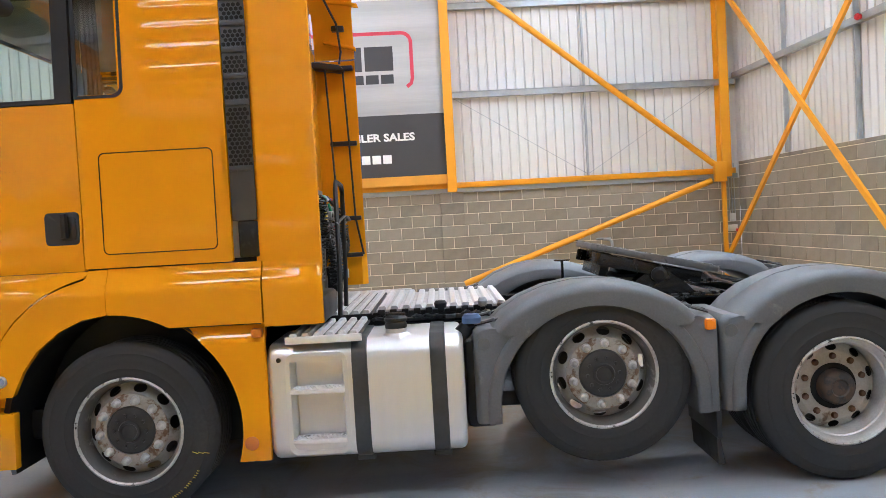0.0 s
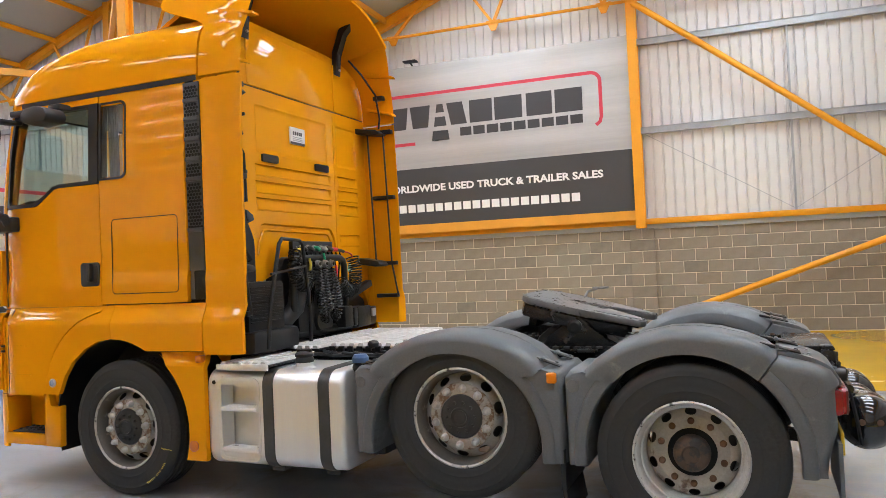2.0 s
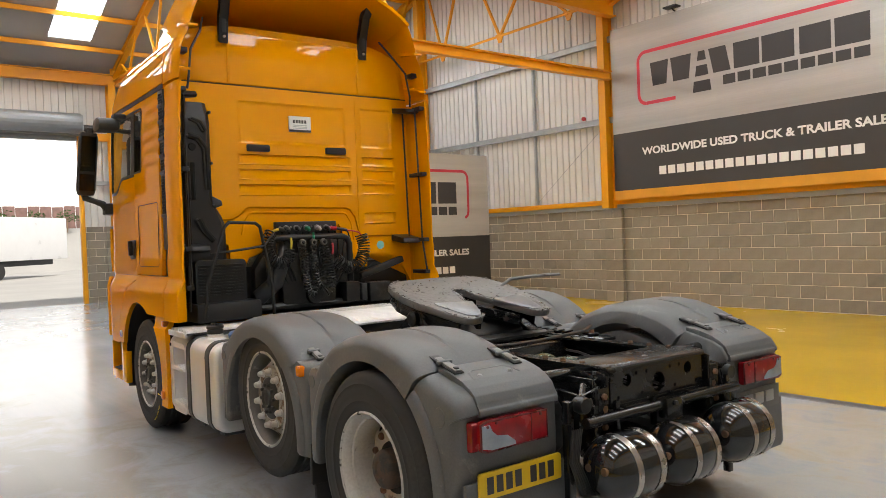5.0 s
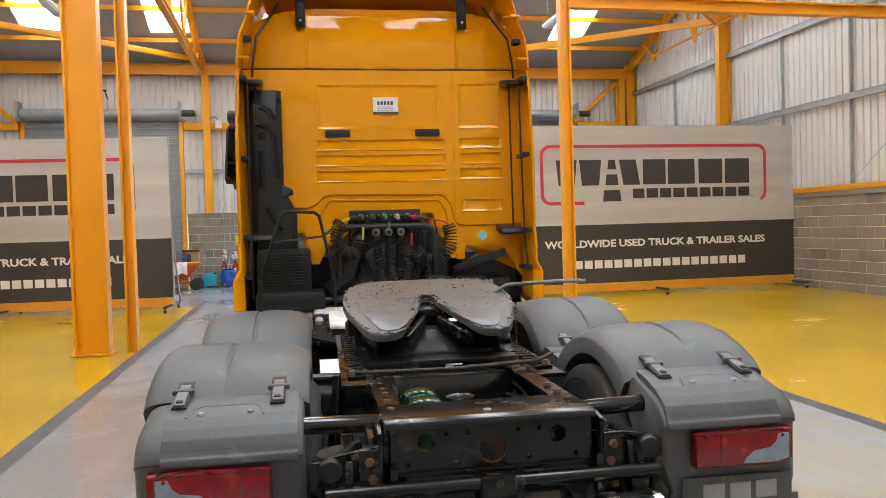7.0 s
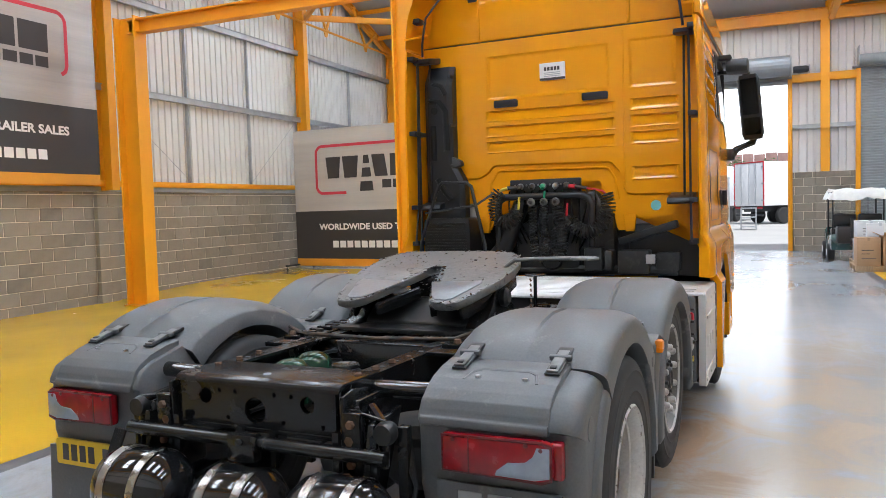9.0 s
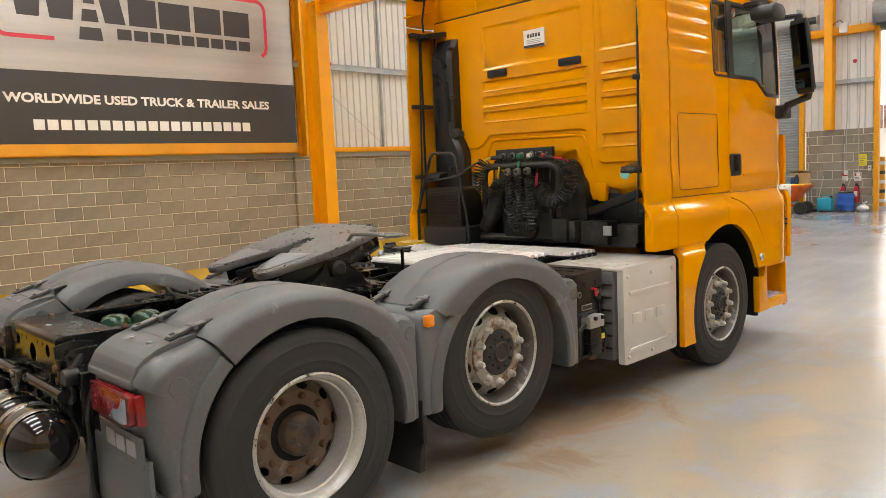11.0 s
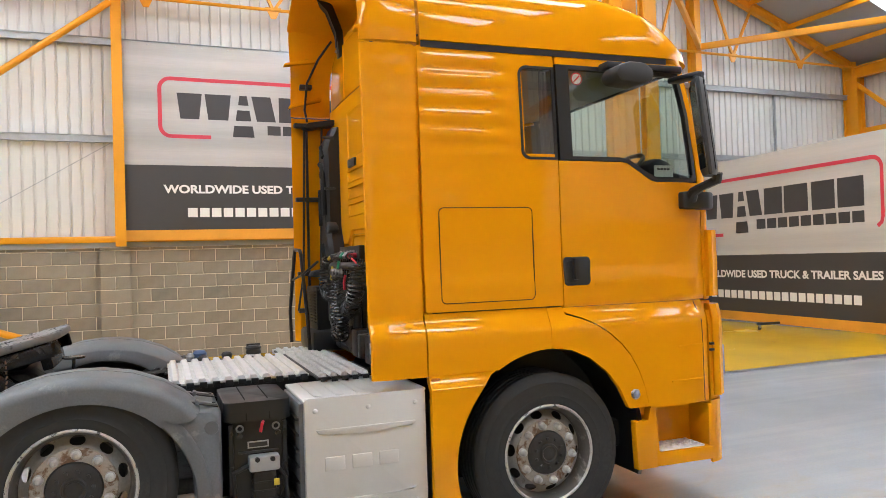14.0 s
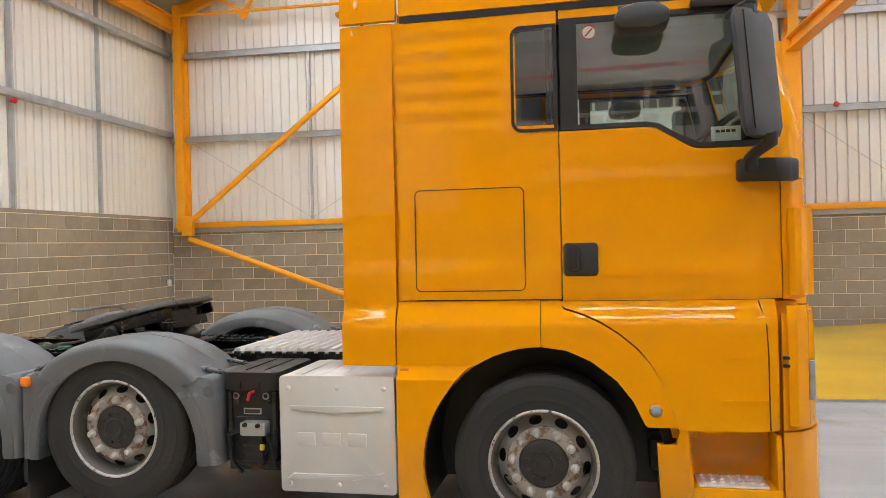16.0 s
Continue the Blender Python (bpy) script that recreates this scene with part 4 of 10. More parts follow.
    box((-0.80, min(s * 1.05, s * 1.20), 0.655), (-0.655, max(s * 1.05, s * 1.20), 0.74), 0.01, bm)
    steps = part("entry_step", bm, YP, truck)
    bm = box((-1.13, min(s * 1.04, s * 1.235), 0.42), (-0.79, max(s * 1.04, s * 1.235), 0.432), 0.004)
    for i in range(7):
        for j in range(3):
            lathe([(0.0, 0.010), (0.011, 0.010), (0.014, 0.0)], (-1.10 + i * 0.047, s * (1.075 + j * 0.055), 0.431), "z", 8, bm)
    part("tread_plate", bm, M["tread"] if s > 0 else BP, steps, "perforated aluminium step plate" if s > 0 else "black studded step plate")
    part("under_step_bracket", box((-0.72, s * 0.9 - 0.1, 0.42), (-0.56, s * 0.9 + 0.1, 0.6), 0.03), BP, truck)
    # fixed side fairing behind the cab, and its inner side
    bm = bmesh.new()
    rows = []
    for j in range(71):
        z = 1.03 + 1.895 * j / 70
        rows.append([(0.785, s * skin(0.785, z), z), (0.93, s * (skin(0.9, z) + 0.004), z), (1.06, s * (skin(0.9, z) - 0.004), z), (1.095, s * (skin(0.9, z) - 0.018), z), (1.10, s * (skin(0.9, z) - 0.034), z), (1.06, s * (skin(0.6, 1.7) - 0.042), z), (0.785, s * (skin(0.6, 1.7) - 0.05), z)])
    loft(rows, bm)
    fairing = part("side_fairing", bm, YP, truck, "", 50)
    # fairing stays: rods with clips on the inner side
    bm = tube([(1.0, s * 1.11, 2.86), (1.035, s * 1.12, 1.6), (1.085, s * 1.13, 1.29)], 0.009, 6)
    tube([(0.86, s * 1.06, 2.84), (0.9, s * 1.06, 1.62)], 0.009, 6, bm)
    rods = part("fairing_stay", bm, BP, fairing)
    for z in (2.86, 2.23, 1.60, 1.29):
        part("stay_clip", box((0.86, s * 1.14 - 0.03, z - 0.018), (1.08, s * 1.14 + 0.03, z + 0.018), 0.005), BP, fairing)
    part("fairing_hinge", prism([(0.76, 2.90), (0.98, 2.865), (1.02, 2.83), (0.98, 2.815), (0.76, 2.85)], "y", s * 1.0, s * 1.15, 0.008), BP, fairing)
    part("fairing_hinge", prism([(0.76, 1.66), (0.98, 1.62), (1.0, 1.58), (0.95, 1.57), (0.76, 1.60)], "y", s * 0.94, s * 1.13, 0.008), BP, fairing)
    # mirrors
    loops = []
    for j in range(13):
        u = 1.02 * (-1 + 2 * j / 12)
        rim = 0.030 * max(0.0, (abs(u) - 0.86) / 0.16) ** 2
        d = 0.5 - 0.5 * u / 1.02
        z = 2.468 + 0.305 * u / 1.02
        top = ((-1.030, 1.318), (-0.943, 1.490), (-0.948, 1.503), (-0.962, 1.506), (-1.005, 1.488), (-1.07, 1.428), (-1.145, 1.350), (-1.163, 1.325), (-1.152, 1.306), (-1.07, 1.304))
        cx, cy = -1.045 - 0.036 * d, 1.395 + 0.048 * d
        k = 1 - rim * 6
        loops.append([(cx + (x + 1.045) * k, s * (cy + (y - 1.395) * k), z) for x, y in top])
    mirror = part("mirror", loft(loops), TR, truck, "black main mirror housing", 28)
    for z0, z1 in ((2.395, 2.735), (2.205, 2.365)):
        pane = []
        for z, f in ((z0, 0.10), (z0, 0.93), (z1, 0.93), (z1, 0.10)):
            d = (2.773 - z) / 0.61
            pane.append((-1.030 - 0.036 * d + 0.087 * f, s * (1.318 + 0.048 * d + 0.172 * f), z))
        part("mirror_glass", loft([[(x - 0.004, y + s * 0.003, z) for x, y, z in pane], [(x + 0.004, y - s * 0.003, z) for x, y, z in pane]]), M["mirror_face"], mirror)
    part("mirror_seam", tube([(-1.006, s * 1.489, 2.758), (-1.023, s * 1.513, 2.47), (-1.041, s * 1.535, 2.19)], 0.003, 5), M["seam_black"], mirror)
    bm = prism([(-1.0, 1.16), (-0.965, 1.19), (-1.0, 1.36), (-1.03, 1.42), (-1.08, 1.42), (-1.10, 1.36), (-1.07, 1.20)], "z", 2.795, 2.828, 0.012, None, Matrix.Diagonal((1, s, 1, 1)))
    tube([(-1.05, s * 1.39, 2.80), (-1.05, s * 1.395, 2.755)], [0.035, 0.04], 10, bm)
    prism([(-0.80, 1.17), (-0.80, 1.225), (-1.06, 1.225), (-1.09, 1.17)], "z", 2.862, 2.905, 0.01, bm, Matrix.Diagonal((1, s, 1, 1)))
    part("mirror_arm", bm, BP, mirror)
    bm = tube([(-1.12, s * 1.45, 2.18), (-1.125, s * 1.44, 2.135), (-1.075, s * 1.36, 2.10), (-1.06, s * 1.30, 2.075), (-1.065, s * 1.26, 2.03)], [0.036, 0.034, 0.028, 0.034, 0.04], 10)
    part("mirror_arm", bm, BP, mirror)
    bm = prism([(-1.0, 1.14), (-1.005, 1.265), (-1.03, 1.285), (-1.20, 1.275), (-1.26, 1.24), (-1.315, 1.17), (-1.30, 1.10)], "z", 1.968, 2.08, 0.016, None, Matrix.Diagonal((1, s, 1, 1)))
    part("mirror_base", bm, BP, truck, "black plastic mirror base on the door")
    bm = prism([(-0.41, 2.775), (-0.44, 2.83), (-0.52, 2.855), (-0.63, 2.85), (-0.685, 2.81), (-0.68, 2.745), (-0.60, 2.72), (-0.44, 2.73)], "y", s * 1.25, s * 1.44, 0.022)
    box((-0.56, min(s * 1.19, s * 1.30), 2.84), (-0.44, max(s * 1.19, s * 1.30), 2.885), 0.012, bm)
    part("kerb_mirror", bm, TR, truck, "black kerb mirror above the door")
    # black strip under the roof
    bm = bmesh.new()
    loft([[(x, s * (skin(x, 2.93) - 0.02), 2.915), (x, s * (skin(x, 2.93) + 0.006), 2.918), (x, s * (skin(x, 2.93) + 0.006), 2.955), (x, s * (skin(x, 2.93) - 0.02), 2.958)] for x in [0.74 - 1.70 * k / 30 for k in range(31)]], bm)
    part("roof_strip", bm, BP, truck, "black rain strip under the roof")
    # corner air deflectors at the front
    bm = bmesh.new()
    loops = []
    for j in range(10):
        z = 1.39 + 0.44 * j / 9
        k = 1 - 0.25 * abs(j - 4.5) / 4.5
        loops.append([(-1.252, s * 1.13, z), (-1.256, s * (1.165 + 0.02 * k), z), (-1.28, s * (1.175 + 0.02 * k), z), (-1.345, s * (1.14 + 0.02 * k), z), (-1.395, s * 1.07, z), (-1.36, s * 1.03, z)])
    loft(loops, bm)
    part("corner_deflector", bm, YP, truck)
    part("corner_gap", box((-1.236, s * 1.12 - 0.04, 1.385), (-1.216, s * 1.12 + 0.02, 1.97)), BP, truck)


def nose(z0, z1, name, material, grow=0.0, x0=-1.205, nz=6, label="", taper=0.0, thick=0.02):
    """A band round the front of the cab from one side to the other."""
    loops = []
    for j in range(nz + 1):
        z = z0 + (z1 - z0) * j / nz
        half = []
        for k in range(13):
            a = radians(90 * k / 12)
            half.append((x0 - (0.26 + grow - taper * j / nz) * math.sin(a), skin(x0, z) + 0.002 - 0.40 * (1 - math.cos(a)), z))
        loops.append(half + [(x, -y, z) for x, y, z in reversed(half)])
    bm = bmesh.new()
    rings = [[bm.verts.new(p) for p in loop] for loop in loops]
    for a, b in zip(rings, rings[1:]):
        for k in range(len(a) - 1):
            bm.faces.new((a[k], a[k + 1], b[k + 1], b[k]))
    bm.normal_update()
    if thick:
        bmesh.ops.solidify(bm, geom=bm.faces[:], thickness=thick)
    return part(name, bm, material, truck, label)


nose(1.37, 1.98, "front_panel", YP, -0.08, -1.228)
nose(0.30, 0.705, "bumper", YP, -0.02)
nose(0.715, 1.30, "front_grille", YP, -0.03)


def raked(name, z0, z1, a0, a1, material, label="", thick=0.0, sides=(1, -1), nz=8, out=0.0):
    """A band of the raked front above the waist, between two angles round each corner."""
    bm = bmesh.new()
    rings = []
    for j in range(nz + 1):
        z = z0 + (z1 - z0) * j / nz
        up = max(0.0, z - 2.17)
        x0, deep = -1.205 + 0.215 * up, 0.21 - 0.06 * up + out
        half = []
        for k in range(11):
            a = radians(a0 + (a1 - a0) * k / 10)
            half.append((x0 - deep * math.sin(a), skin(x0, z) + 0.002 + out - 0.40 * (1 - math.cos(a)), z))
        rings.append(half)
    runs = [[loop + [(x, -y, z) for x, y, z in reversed(loop)] for loop in rings]] if len(sides) == 2 else [[[(x, sides[0] * y, z) for x, y, z in loop] for loop in rings]]
    for run in runs:
        made = [[bm.verts.new(p) for p in loop] for loop in run]
        for a, b in zip(made, made[1:]):
            for k in range(len(a) - 1):
                bm.faces.new((a[k], a[k + 1], b[k + 1], b[k]))
    bm.normal_update()
    if thick:
        bmesh.ops.solidify(bm, geom=bm.faces[:], thickness=thick)
    return part(name, bm, material, truck, label)


raked("sun_strip", 2.927, 2.957, 45, 90, TR)
for s in (-1, 1):
    raked("roof_corner", 2.927, 2.960, -20, 46, YP, "", 0.012 * s, (s,))
screen = raked("windscreen", 1.985, 2.928, 56, 90, M["glass"], "tinted windscreen")
screen.visible_shadow = False
for s in (-1, 1):
    raked("front_pillar", 1.985, 2.926, 0, 57, YP, "", 0.012 * s, (s,))
    raked("pillar_lining", 1.99, 2.92, -6, 58, TR, "", 0.006 * s, (s,), 8, -0.024)
for s in (-1, 1):
    bm = bmesh.new()
    loops = []
    for j in range(14):
        z = 0.74 + 0.60 * j / 13
        g = 0.03 * sm((1.36 - z) / 0.12)
        loops.append([(-1.23, s * (1.20 + g), z), (-1.27, s * (1.215 + g), z), (-1.33, s * (1.17 + g), z), (-1.365, s * 1.08, z), (-1.34, s * 1.05, z), (-1.25, s * 1.12, z)])
    loft(loops, bm)
    corner = part("front_corner", bm, YP, truck)
    part("headlamp", prism([(-1.340, 0.86), (-1.372, 0.86), (-1.368, 1.06), (-1.338, 1.06)], "y", s * 1.06, s * 1.172, 0.006), M["clear_lens"], corner, "clear headlamp edge at the front corner")
    for z in (1.08, 1.04):
        part("vent_slot", box((-1.238, s * 1.222 - 0.012, z - 0.008), (-1.205, s * 1.222 + 0.012, z + 0.008), 0.003), BP, corner)

# High roof
def plan(xf, xr, w, r, z, n=10):
    """A closed outline seen from above: round front corners, square back."""
    right = [(xr, w)] + [(xf + r - r * math.sin(radians(90 * k / n)), w - r * 0.9 + r * 0.9 * math.cos(radians(90 * k / n))) for k in range(n + 1)]
    return [(x, y, z) for x, y in right] + [(x, -y, z) for x, y in reversed(right)]


ROOF = ((2.958, -1.285, 1.196, 0.36), (3.02, -1.275, 1.193, 0.37), (3.10, -1.225, 1.185, 0.40), (3.18, -1.165, 1.172, 0.43), (3.25, -1.09, 1.150, 0.46), (3.31, -0.99, 1.115, 0.50), (3.36, -0.85, 1.07, 0.52), (3.40, -0.70, 1.01, 0.55), (3.44, -0.52, 0.92, 0.55), (3.475, -0.30, 0.78, 0.55), (3.50, -0.05, 0.55, 0.45))
bm = loft([plan(xf, 0.745, w, r, z) for z, xf, w, r in ROOF])
roof = part("roof", bm, YP, truck, "", 50)
# side wings and top spoiler behind the roof
def wing_y(z):
    zs = [row[0] for row in ROOF]
    ws = [row[2] for row in ROOF]
    return float(np.interp(z, zs, ws)) if z < 3.31 else 1.115 - 0.20 * ((z - 3.31) / 0.5) ** 1.3


for s in (-1, 1):
    loops = []
    for j in range(30):
        z = 2.94 + 0.87 * j / 29
        y = wing_y(z)
        back = 1.10 + 0.03 * sm((z - 3.2) / 0.4) - 0.10 * sm((z - 3.66) / 0.15)
        front = 0.765 - 0.45 * sm((z - 3.3) / 0.25)
        loops.append([(front, s * y, z), (0.93, s * (y + 0.004), z), (back - 0.04, s * (y - 0.006), z), (back, s * (y - 0.03), z), (back - 0.05, s * (y - 0.045), z), (front, s * (y - 0.035), z)])
    wing = part("roof_wing", loft(loops), YP, truck, "", 50)
    part("wing_step", prism([(0.88, 3.42), (1.16, 3.36), (1.165, 3.34), (0.88, 3.38)], "y", s * 1.02, s * 1.10, 0.004), YP, wing)
    part("wing_step", prism([(0.85, 3.10), (1.12, 3.02), (1.12, 3.0), (0.85, 3.07)], "y", s * 1.08, s * 1.17, 0.004), YP, wing)
    part("wing_stay", tube([(0.80, s * 0.86, 3.52), (0.90, s * 0.92, 3.38), (0.98, s * 1.03, 3.20), (1.0, s * 1.06, 2.98), (0.98, s * 1.07, 2.88)], 0.010, 6), BP, wing, "black bent stay rod")
    part("stay_clip", box((0.93, s * 1.07, 3.16) if s > 0 else (0.93, -1.16, 3.16), (1.03, s * 1.16, 3.20) if s > 0 else (1.03, -1.07, 3.20), 0.004), BP, wing)
loops = []
for i in range(17):
    x = -0.80 + 1.94 * i / 16
    loop_top, loop_low = [], []
    for k in range(25):
        u = -1 + 2 * k / 24
        w = 0.80 + 0.19 * sm((x + 0.25) / 0.9)
        lift = 0.36 * sm((x + 0.35) / 1.5) * (1 - 0.32 * abs(u) ** 3.2)
        base = 3.49 - 0.10 * abs(u) ** 3 - 0.17 * sm((-0.10 - x) / 0.65)
        z = base + lift + 0.06 * (1 - u * u)
        loop_top.append((x, u * w, z))
        loop_low.append((x, u * (w - 0.01), z - 0.03))
    loops.append(loop_top + loop_low[::-1])
part("roof_spoiler", loft(loops), YP, truck, "yellow curved roof spoiler", 50)
for s in (-1, 1):
    bm = prism([(0.745, 3.36), (0.79, 3.33), (0.80, 3.52), (0.87, 3.70), (0.98, 3.80), (0.96, 3.83), (0.83, 3.75), (0.752, 3.55)], "y", s * 0.68 - 0.04, s * 0.68 + 0.04, 0.006)
    strut = part("spoiler_strut", bm, BP, truck, "black spoiler strut with a slotted foot")
    part("strut_slot", box((0.796, s * 0.68 - 0.022, 3.42), (0.806, s * 0.68 + 0.022, 3.56), 0.004), M["trim"], strut)
    part("strut_bolt", lathe([(0.012, 0), (0.012, 0.012), (0.0, 0.014)], (0.80, s * 0.68, 3.385), "x", 8), M["nut"], strut)

# Rear wall of the cab
def back_sheet():
    """Rear wall with a notch for the couplings, cut from a grid."""
    bm = bmesh.new()
    bottom = [(-1.19, 1.62), (-0.70, 1.62), (-0.675, 1.40), (-0.575, 1.385), (-0.52, 1.50), (-0.44, 1.755), (0.375, 1.775), (0.455, 1.63), (0.527, 1.372), (0.62, 1.37), (0.63, 1.483), (0.905, 1.483), (1.055, 1.387), (1.13, 1.25), (1.19, 1.15)]
    top = [(1.19, 2.985), (-1.19, 2.985)]
    poly = bottom + top
    prism(poly, "x", 0.715, 0.742, 0.0, bm)
    bmesh.ops.triangulate(bm, faces=[f for f in bm.faces if len(f.verts) > 4])
    return bm


back = part("rear_wall", back_sheet(), YP, truck)
back.data.polygons.foreach_set("use_smooth", [False] * len(back.data.polygons))


RIBS = [(-0.59, 0.515, low, high) for low, high in ((2.319, 2.400), (2.187, 2.272), (2.053, 2.140))]
RIBS += [(0.635, 1.01, low + 0.006, high + 0.008) for _, _, low, high in RIBS] + [(0.640, 1.005, 1.78, 1.875)]
FIELDS = ((-0.565, 0.465, 2.50, 2.86), (0.635, 0.985, 2.50, 2.87))
LOWER = ((-1.17, 1.842), (-0.66, 1.840), (-0.595, 1.874), (-0.535, 1.935), (-0.50, 1.945), (0.45, 1.930), (0.49, 1.915), (0.545, 1.845), (0.575, 1.72), (0.60, 1.675), (0.64, 1.662), (1.17, 1.656))


def pressing(y, z):
    """How far the rear wall's sheet is pressed in: sloping ribs, deepest at their top, and shallow fields."""
    deep = 0.0
    for y0, y1, low, high in RIBS:
        if y0 < y < y1 and low - 0.012 < z < high:
            ends = min(1.0, (y - y0) / 0.022, (y1 - y) / 0.022)
            deep = max(deep, 0.020 * ends * (z - low) / (high - low)) if z > low else -0.005 * ends * (1 - abs(z - low + 0.006) / 0.006)
    for y0, y1, low, high in FIELDS:
        edge = min(y - y0, y1 - y, z - low, high - z)
        if edge > 0:
            deep = 0.008 * min(1.0, edge / 0.014)
        elif edge > -0.012:
            deep = -0.0015 * (1 - abs(edge + 0.006) / 0.006)
    return deep


def pressed_sheet():
    ys = {round(-1.17 + 0.045 * k, 3) for k in range(53)} | {p[0] for p in LOWER}
    zs = {round(1.656 + 0.03 * k, 3) for k in range(45)} | {2.985}
    for y0, y1, low, high in RIBS:
        ys |= {y0, y0 + 0.022, y1 - 0.022, y1}
        zs |= {low - 0.012, low - 0.006, low, high - 0.002, high + 0.001}
    for y0, y1, low, high in FIELDS:
        for d in (-0.012, -0.006, 0.0, 0.014):
            ys |= {y0 + d, y1 - d}
            zs |= {low + d, high - d}
    ys, zs = sorted(ys), sorted(zs)
    foot = [float(np.interp(y, [p[0] for p in LOWER], [p[1] for p in LOWER])) for y in ys]
    bm = bmesh.new()
    cols = []
    for y, low in zip(ys, foot):
        col = [bm.verts.new((0.742, y, low - 0.012)), bm.verts.new((0.756, y, low - 0.004))]
        col += [bm.verts.new((0.760 - pressing(y, max(z, low)), y, max(z, low + 0.0002 * k))) for k, z in enumerate(zs)]
        cols.append(col)
    for a, b in zip(cols, cols[1:]):
        for k in range(len(a) - 1):
            bm.faces.new((a[k], b[k], b[k + 1], a[k + 1]))
    return bm


part("pressed_sheet", pressed_sheet(), YP, back, "", 30)
bm = tube([(0.745, y, z) for y, z in [(-0.575, 1.70), (-0.555, 1.80), (-0.50, 1.885), (-0.46, 1.895), (0.42, 1.880), (0.455, 1.868), (0.505, 1.79), (0.53, 1.62)]], 0.010, 6)
part("pressed_edge", bm, YP, back)
part("pressed_edge", box((0.752, 0.580, 1.72), (0.764, 0.590, 2.95), 0.003), YP, back)
part("upper_edge", box((0.735, -1.17, 2.985), (0.752, 1.17, 2.998), 0.003), M["seam"], back)
part("upper_rear_panel", prism([(-1.12, 3.0), (1.12, 3.0), (1.06, 3.36), (0.90, 3.44), (-0.90, 3.44), (-1.06, 3.36)], "x", 0.74, 0.756, 0.006), YP, back)
for y in (-0.64, 0.63):
    part("upper_rib", box((0.752, y - 0.012, 3.01), (0.764, y + 0.012, 3.43), 0.004), YP, back)
for y0, y1 in ((-0.507, -0.298), (0.253, 0.463)):
    part("rubber_stop", prism(rounded(y0, 2.425, y1, 2.485, 0.012), "x", 0.74, 0.778, 0.005), BP, back, "dark rubber pad on the rear wall")
sticker = part("sticker", box((0.750, -0.10, 2.617), (0.764, 0.115, 2.757)), M["white_print"], truck, "white printed sticker with a dark band")
part("sticker_band", box((0.764, -0.10, 2.617), (0.7652, 0.115, 2.636)), M["dark_print"], sticker)
for i in range(5):
    part("sticker_bar", box((0.764, -0.062 + i * 0.028, 2.694), (0.7652, -0.042 + i * 0.028, 2.724)), M["dark_print"], sticker)
for z in (2.676, 2.662, 2.649):
    part("sticker_bar", box((0.764, -0.065, z - 0.003), (0.7652, 0.075, z + 0.003)), M["galvanised"], sticker)
part("round_sticker", lathe([(0.0, 0.0), (0.04, 0.0), (0.04, 0.004), (0.0, 0.004)], (0.742, 0.822, 1.563), "x", 24), M["teal"], back, "turquoise round sticker")
for y in (-0.62, 0.62):
    part("tow_eye_bracket", prism([(y - 0.05, 1.50), (y + 0.05, 1.50), (y + 0.035, 1.36), (y - 0.035, 1.36)], "x", 0.72, 0.76, 0.006), YP, back)

# exhaust grille on the left side
grille = part("side_grille", prism([(0.632, 1.60), (0.765, 1.60), (0.765, 2.905), (0.632, 2.905)], "y", -1.205, -1.188, 0.004), M["grille_grey"], truck, "dark grey perforated side grille")
# Openings drawn as raised black hexagons; their inner shade is only colour.
bm = bmesh.new()
for band, (za, zb) in enumerate(((1.90, 2.20), (2.26, 2.34), (2.40, 2.48), (2.54, 2.62), (2.68, 2.76), (2.80, 2.88))):
    z = za
    row = 0
    while z < zb:
        for k in range(5):
            cx = 0.648 + 0.026 * k + (0.013 if row % 2 else 0)
            if cx < 0.76:
                ring = [(cx + 0.0115 * math.cos(radians(60 * q + 30)), z + 0.0115 * math.sin(radians(60 * q + 30))) for q in range(6)]
                prism(ring, "y", -1.2075, -1.2, 0, bm)
        z += 0.0225
        row += 1
tagged(part("grille_mesh", bm, M["seam_black"], grille, "black hexagon plates in place of shaded grille openings"), kind="stuff")
for z in (1.88, 2.23, 2.37, 2.51, 2.65, 2.78):
    part("grille_bar", box((0.636, -1.216, z - 0.014), (0.762, -1.2, z + 0.014), 0.004), M["grille_grey"], grille)
part("grille_foot", box((0.655, -1.19, 1.40), (0.765, -1.13, 1.60), 0.01), M["dirty_black"], grille)
part("grille_edge", panel("grille_edge", 0.60, 0.628, 1.39, 2.925, -1, None, nx=2, nz=70, bm=bmesh.new()), YP, grille)


# ---- wheels ----
def tyre_bm(width=0.30, r=0.50, y0=0.0):
    h = width / 2
    prof = [(0.285, h - 0.02), (0.30, h), (0.315, h + 0.004), (0.330, h + 0.004), (0.350, h + 0.007), (0.354, h + 0.009), (0.358, h + 0.007), (0.385, h + 0.008), (0.415, h + 0.008), (0.432, h + 0.006), (0.436, h + 0.0075), (0.440, h + 0.005), (0.455, h + 0.002), (0.470, h - 0.004), (0.484, h - 0.014), (0.494, h - 0.028), (r, h - 0.048)]
    tread = []
    for k in range(4):
        g = h - 0.075 - k * (width - 0.15) / 3
        tread += [(r, g + 0.012), (r - 0.012, g + 0.008), (r - 0.012, g - 0.008), (r, g - 0.012)]
    prof = prof + tread + [(a, -b) for a, b in reversed(prof)]
    prof = [(a * r / 0.5 if a > 0.30 else a, b) for a, b in prof]
    bm = lathe(prof, (0, y0, 0), "y", 72, None, False)
    return bm


